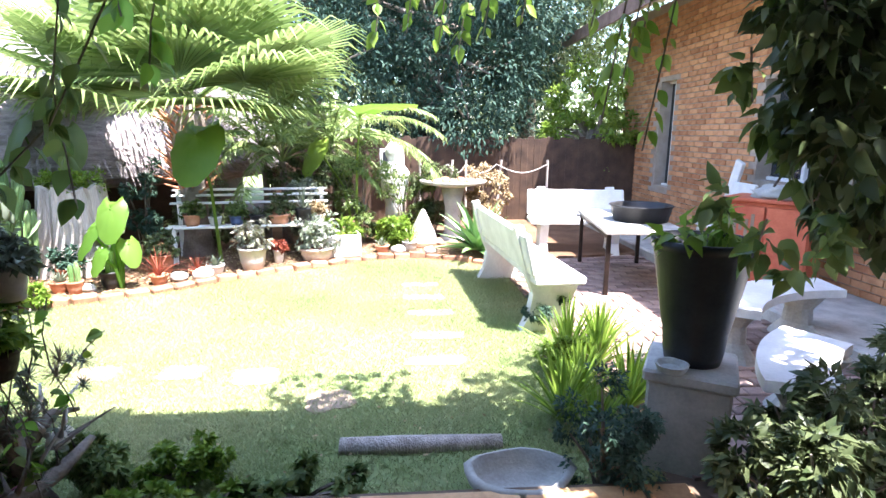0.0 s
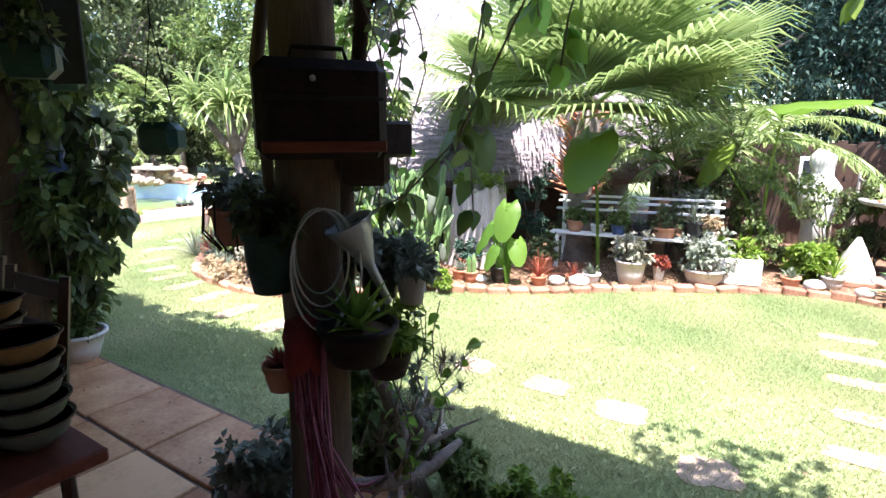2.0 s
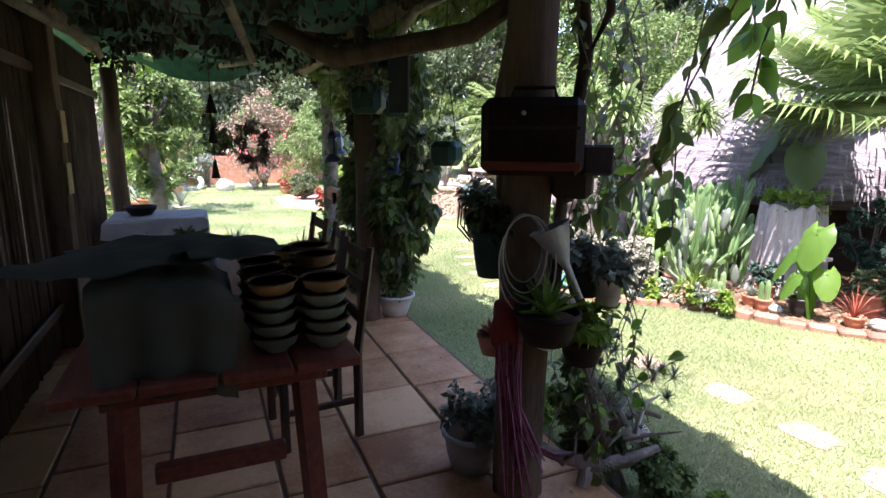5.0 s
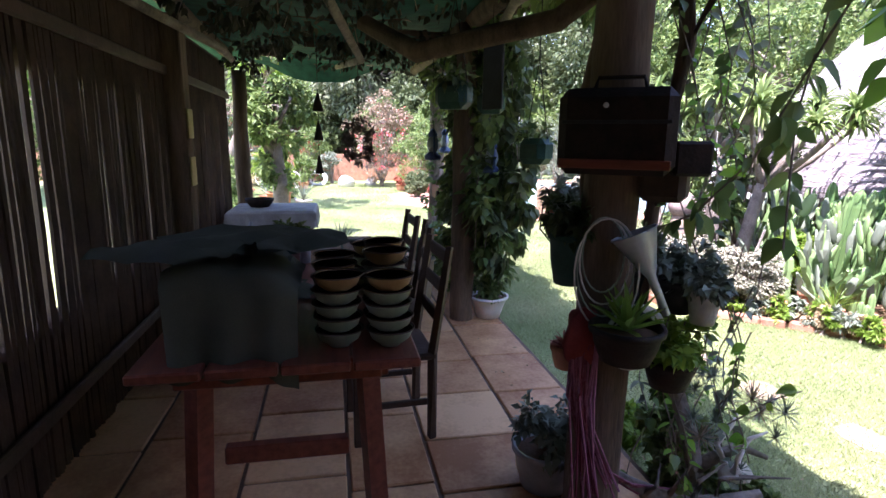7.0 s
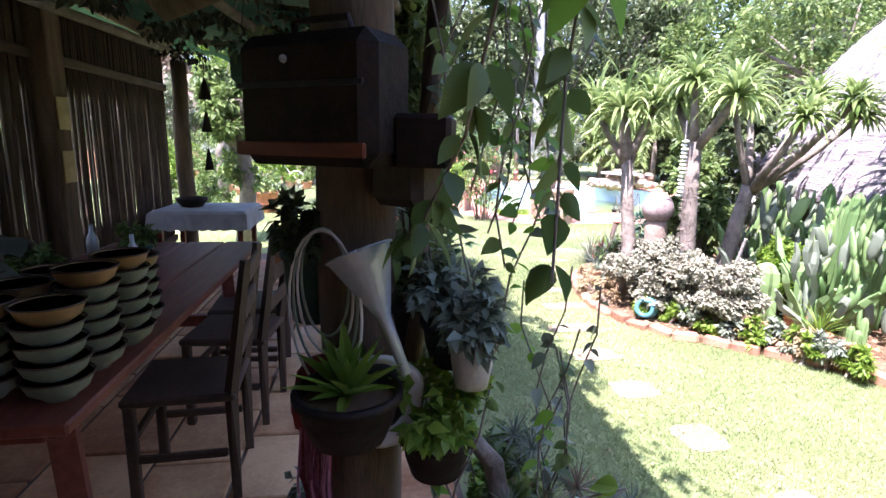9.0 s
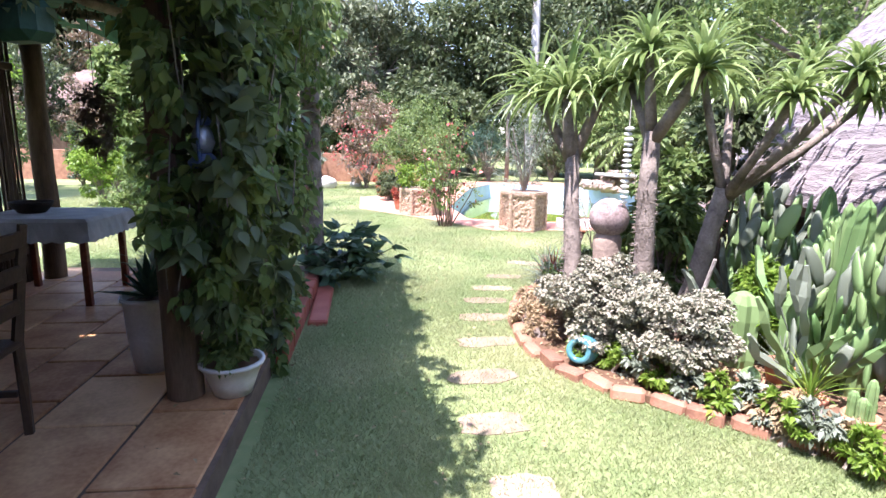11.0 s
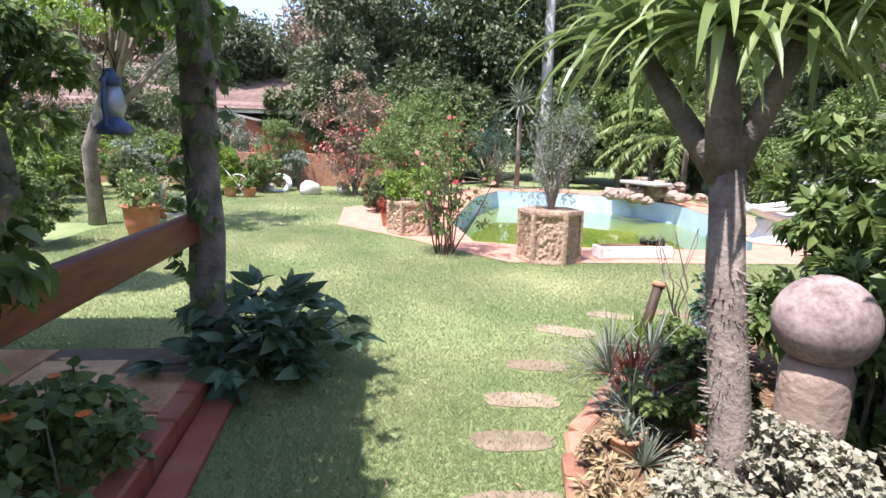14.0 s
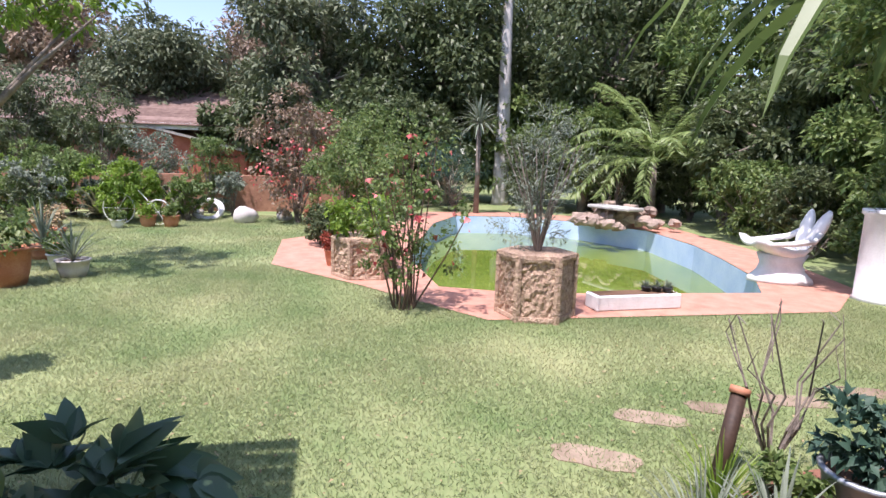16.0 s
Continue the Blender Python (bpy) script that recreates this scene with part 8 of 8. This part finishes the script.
g = Geo().add([(4.1, -6.4, 2.25), (4.1, 6.3, 2.25), (0, 4.2, 4.1), (0, -4.4, 4.1), (-4.1, -6.4, 2.25), (-4.1, 6.3, 2.25)], [(0, 1, 2, 3), (1, 5, 2), (5, 4, 3, 2), (4, 0, 3), (0, 4, 5, 1)])
part("roof", g, M_ROOFTILE, nh)
for r in range(13):
    q = r / 13
    part("tile_course", Geo().box((4.1 - 4.1 * q, -0.1 * q, 2.27 + 1.85 * q), (0.34, 12.6 - 4.1 * q, 0.03), 0, 0.005, Matrix.Rotation(radians(24), 3, "Y")), M_ROOFTILE, nh)
part("fascia", Geo().box((4.12, -0.05, 2.17), (0.05, 12.6, 0.2), 0, 0.005), M_WHITE, nh)
lh = thing("lean_to_shed", (-24.5, -1.2, 0), "red-brown timber shed with a sloping roof beside the wall", "shed")
part("wall", Geo().add([(0, -2.4, 0), (0, 2.0, 0), (0, 2.0, 1.3), (0, -2.4, 2.3), (-2, -2.4, 0), (-2, 2.0, 0), (-2, 2.0, 1.3), (-2, -2.4, 2.3)], [(0, 1, 2, 3), (7, 6, 5, 4), (1, 5, 6, 2), (0, 3, 7, 4)]), M_REDPAINT, lh)
part("roof", Geo().add([(0.2, -2.5, 2.34), (0.2, 2.3, 1.25), (-2.2, 2.3, 1.25), (-2.2, -2.5, 2.34), (0.2, -2.5, 2.42), (0.2, 2.3, 1.33), (-2.2, 2.3, 1.33), (-2.2, -2.5, 2.42)], [(3, 2, 1, 0), (4, 5, 6, 7), (0, 1, 5, 4), (1, 2, 6, 5), (2, 3, 7, 6), (3, 0, 4, 7)]), M_GREYWOOD, lh)
for k in range(16):
    part("board", Geo().box((0.03, -2.3 + k * 0.28, 0.62), (0.03, 0.25, 1.24), 0, 0.005), M_REDPAINT, lh)
SURVEYED[0] = True
hill = thing("wooded_hill", (0, 0, 0), "hazy line of distant trees round the garden", "backdrop", kind="structure")
rng = np.random.default_rng(3)
P, W = [], []
B = []
for k in range(150):
    a = radians(60 + 250 * k / 150)
    R_ = 48 + 14 * rng.random()
    B.append((R_ * math.cos(a) - 4, R_ * math.sin(a), 2.5 + 3.5 * rng.random(), 4.5, 4.5, 4.5 + 2 * rng.random()))
P, W = cloud(B, 420, 5, 0.3)
P[:, 2] = np.maximum(P[:, 2], 0)
leaves("canopy", P, W, 0.75, L_DARK, hill, 0.6, 3)
SURVEYED[0] = False
# branch of a tree that reaches in at the end of the path
brt = tree("tree", (-11.9, -1.1, 0), 4.4, (0.3, 0.9, 3.2), (1.3, 1.5, 0.9), "tree with a forked trunk and light green leaves beside the lawn", L_BRIGHT, 0.09, 26, 200, 77, 0.1)

# ---- stepping stones and bricks ----
STEPS = [(-4.46, 3.37, .22, .46, 5), (-5.09, 3.52, .22, .46, 3), (-5.69, 3.61, .21, .44, 0), (-6.2, 3.72, .2, .44, -5), (-6.65, 3.88, .2, .44, -8), (-7.15, 4.12, .2, .44, -10), (-7.84, 4.54, .22, .5, -32), (-8.24, 5.12, .2, .46, -28), (-8.29, 5.66, .2, .46, -25), (-8.34, 6.26, .2, .46, -20), (-8.4, 6.9, .2, .46, -20),
         (-0.44, 3.06, .3, .26, 20), (-0.96, 3.42, .3, .26, 10), (-1.46, 3.51, .3, .24, 0), (-2.01, 3.52, .3, .24, 0), (-2.65, 3.4, .28, .26, 0), (-3.25, 3.32, .26, .3, 0), (-3.85, 3.3, .24, .38, 0), (0.23, 3.61, .44, .18, 0), (0.27, 4.1, .44, .17, 0), (0.24, 4.66, .44, .17, 0), (0.21, 5.14, .42, .17, 0), (0.18, 5.6, .4, .17, 0)]
slabs = []
ground = bpy.data.objects["ground"]
rnd = random.Random(2)
for x, y, a, b, turn in STEPS:
    g = Geo()
    ring = []
    ct, st_ = math.cos(radians(turn)), math.sin(radians(turn))
    for k in range(20):
        t_ = 2 * math.pi * k / 20
        c, s = math.cos(t_), math.sin(t_)
        m = (abs(c) ** 4.5 + abs(s) ** 4.5) ** (1 / 4.5)
        w = rnd.uniform(.84, 1.06)
        u, v = a / 2 * c / m * w, b / 2 * s / m * w
        ring.append((x + u * ct - v * st_, y + u * st_ + v * ct))
    g.poly(ring, -0.03, 0.006)
    part("stepping_stone", g, M_STONE, ground)
    slabs.append((x, y, a * 0.5, b * 0.5))

# lawn
rng = np.random.default_rng(1)


def lawn(name, x0, x1, y0, y1, n, h, w, label, seed):
    rng = np.random.default_rng(seed)
    P = np.column_stack([rng.uniform(x0, x1, n), rng.uniform(y0, y1, n)])
    keep = np.ones(n, bool)
    for ring in (BED_EDGE + [(3.4, 6.9), (3.4, 12.9), (-9, 12.9), (-7.3, 8.4)], PAVE_OUT, [(-7.3, -0.8), (1.25, -0.8), (1.25, 2.02), (-7.3, 2.12)], [(1.2, 2.0), (1.25, 3.8), (1.15, 6.2), (1.35, 9.5), (6, 9.5), (6, -1), (1.2, -1)]):
        x, y = P[:, 0], P[:, 1]
        ins = np.zeros(n, bool)
        for (ax, ay), (bx, by) in zip(ring, ring[1:] + ring[:1]):
            if ay == by:
                continue
            c = (ay > y) != (by > y)
            ins ^= c & (x < (bx - ax) * (y - ay) / (by - ay) + ax)
        keep &= ~ins
    for x, y, a, b in slabs:
        q = ((P[:, 0] - x) / a) ** 4 + ((P[:, 1] - y) / b) ** 4
        keep &= (q > 1) | (rng.random(n) < 0.38)
    # thin patches
    f = np.sin(P[:, 0] * 1.7 + 1.3 * np.sin(P[:, 1] * 1.1)) * np.sin(P[:, 1] * 2.3 + 0.7 * np.sin(P[:, 0] * 0.9))
    keep &= rng.random(n) < 0.78 + 0.35 * f
    P = P[keep]
    n = len(P)
    a = rng.uniform(0, 2 * np.pi, n)
    lean = rng.normal(0, 0.75, (n, 2))
    H = h * rng.uniform(0.5, 1.3, n)
    v = np.empty((n, 3, 3))
    v[:, 0, 0], v[:, 0, 1], v[:, 0, 2] = P[:, 0] - w * np.cos(a), P[:, 1] - w * np.sin(a), 0
    v[:, 1, 0], v[:, 1, 1], v[:, 1, 2] = P[:, 0] + w * np.cos(a), P[:, 1] + w * np.sin(a), 0
    v[:, 2, 0], v[:, 2, 1], v[:, 2, 2] = P[:, 0] + lean[:, 0] * H, P[:, 1] + lean[:, 1] * H, H
    ob = tris(name, v.reshape(-1, 3), np.arange(n * 3).reshape(-1, 3), M_GRASS)
    return tagged(ob, label, "grass", kind="stuff")


lawn("grass", -7.5, 1.3, 2.0, 6.8, 560000, 0.026, 0.0030, "short green grass blades with dry straw patches", 1)
lawn("grass", -13.5, -7.5, -1.5, 9.6, 430000, 0.026, 0.0042, "short green grass in the open lawn", 2)
lawn("grass", -21, -13.5, -5, 4.5, 130000, 0.03, 0.008, "short grass at the far end of the lawn", 3)

lt = thing("leaf_litter", (0, 0, 0), "dry fallen leaves scattered over lawn and patio", "leaf litter", kind="stuff")
rng = np.random.default_rng(18)
n_ = 1500
PX = np.column_stack([rng.uniform(-9.5, 1.2, n_), rng.uniform(1.6, 6.2, n_), np.zeros(n_)])
PX[:, 2] = np.where(PX[:, 1] < 2.0, PZ + 0.02, 0.03)
PX = PX[(PX[:, 1] < 3.7) | (PX[:, 0] < -7.6)]
leaves("litter", PX, np.column_stack([rng.normal(size=len(PX)), rng.normal(size=len(PX)), rng.uniform(0, .3, len(PX))]), 0.03, L_DRY, lt, 0.45, 8)

# paving slabs of the patio
rnd = random.Random(5)
y = -0.72
row = 0
while y < 1.98:
    hgt = (0.42, 0.5, 0.46, 0.38, 0.5, 0.44)[row % 6]
    hgt = min(hgt, 1.99 - y)
    x = -7.24 + 0.2 * (row % 3)
    while x < 1.15:
        w = min(rnd.uniform(0.42, 0.68), 1.18 - x)
        if w > 0.1:
            part("slab", Geo().box((x + w / 2, y + hgt / 2, PZ - 0.012), (w - 0.018, hgt - 0.018, 0.024 + rnd.uniform(0, .004)), rnd.uniform(-.012, .012), 0.006), M_TILE, floor)
        x += w
    y += hgt
    row += 1

# brick edging of the bed, three shared meshes
BR = [mesh_of("brick", Geo().box((0, 0, 0), (0.2, 0.1, 0.09), 0, 0.012 + 0.004 * k), M_BRICK) for k in range(3)]
soil = bpy.data.objects["bed_soil"]
rest = 0.0
for (x0, y0), (x1, y1) in zip(BED_EDGE, BED_EDGE[1:]):
    L = math.hypot(x1 - x0, y1 - y0)
    while rest < L:
        q = rest / L
        b = new("brick", BR[rnd.randrange(3)])
        b.parent = soil
        b.matrix_world = pose(x0 + (x1 - x0) * q, y0 + (y1 - y0) * q + rnd.uniform(-.015, .015), 0.022 + rnd.uniform(-.012, .015), rnd.uniform(-10, 10), rnd.uniform(-6, 6), math.degrees(math.atan2(y1 - y0, x1 - x0)) + rnd.uniform(-10, 10))
        rest += 0.215
    rest -= L
rest = 0.0
# yard bricks
YB = mesh_of("brick", Geo().box((0, 0, 0), (0.21, 0.1, 0.03), 0, 0.006), M_YARD)
spare = Geo()
count = 0
for j in range(82):
    for i in range(9):
        yy = 0.3 + j * 0.112
        xx = 1.32 + (i + 0.5 * (j % 2)) * 0.222
        if xx > 3.0 or xx < 1.3 + (0.1 if yy < 4 else 0):
            continue
        if 2.4 < yy < 6.6 and count < 300:
            b = new("brick", YB)
            b.parent = yard
            b.matrix_world = pose(xx, yy, 0.012 + rnd.uniform(-.003, .004), 0, 0, rnd.uniform(-1.5, 1.5))
            count += 1
        else:
            spare.box((xx, yy, 0.012 + rnd.uniform(-.003, .004)), (0.21, 0.1, 0.03))
tagged(part("brickwork", spare, M_YARD, yard), kind="stuff")
# house wall bricks
HB = mesh_of("brick", Geo().box((0, 0, 0), (0.02, 0.222, 0.063), 0, 0.005), M_WALLBRICK)
spare = Geo()
count = 0
for j in range(44):
    z = 0.15 + j * 0.076
    for i in range(50):
        y = 10.3 - i * 0.234 - 0.117 * (j % 2)
        if any(a - 0.1 < y < b + 0.1 and c - 0.07 < z < d + 0.04 for a, b, c, d in WIN):
            continue
        if 1.0 < z < 2.4 and 6.3 < y < 9.9 and count < 300:
            b = new("brick", HB)
            b.parent = wall_east
            b.matrix_world = pose(4.194 + rnd.uniform(-.002, .002), y, z)
            count += 1
        else:
            spare.box((4.194, y, z), (0.02, 0.222, 0.063))
tagged(part("brickwork", spare, M_WALLBRICK, wall_east), kind="stuff")
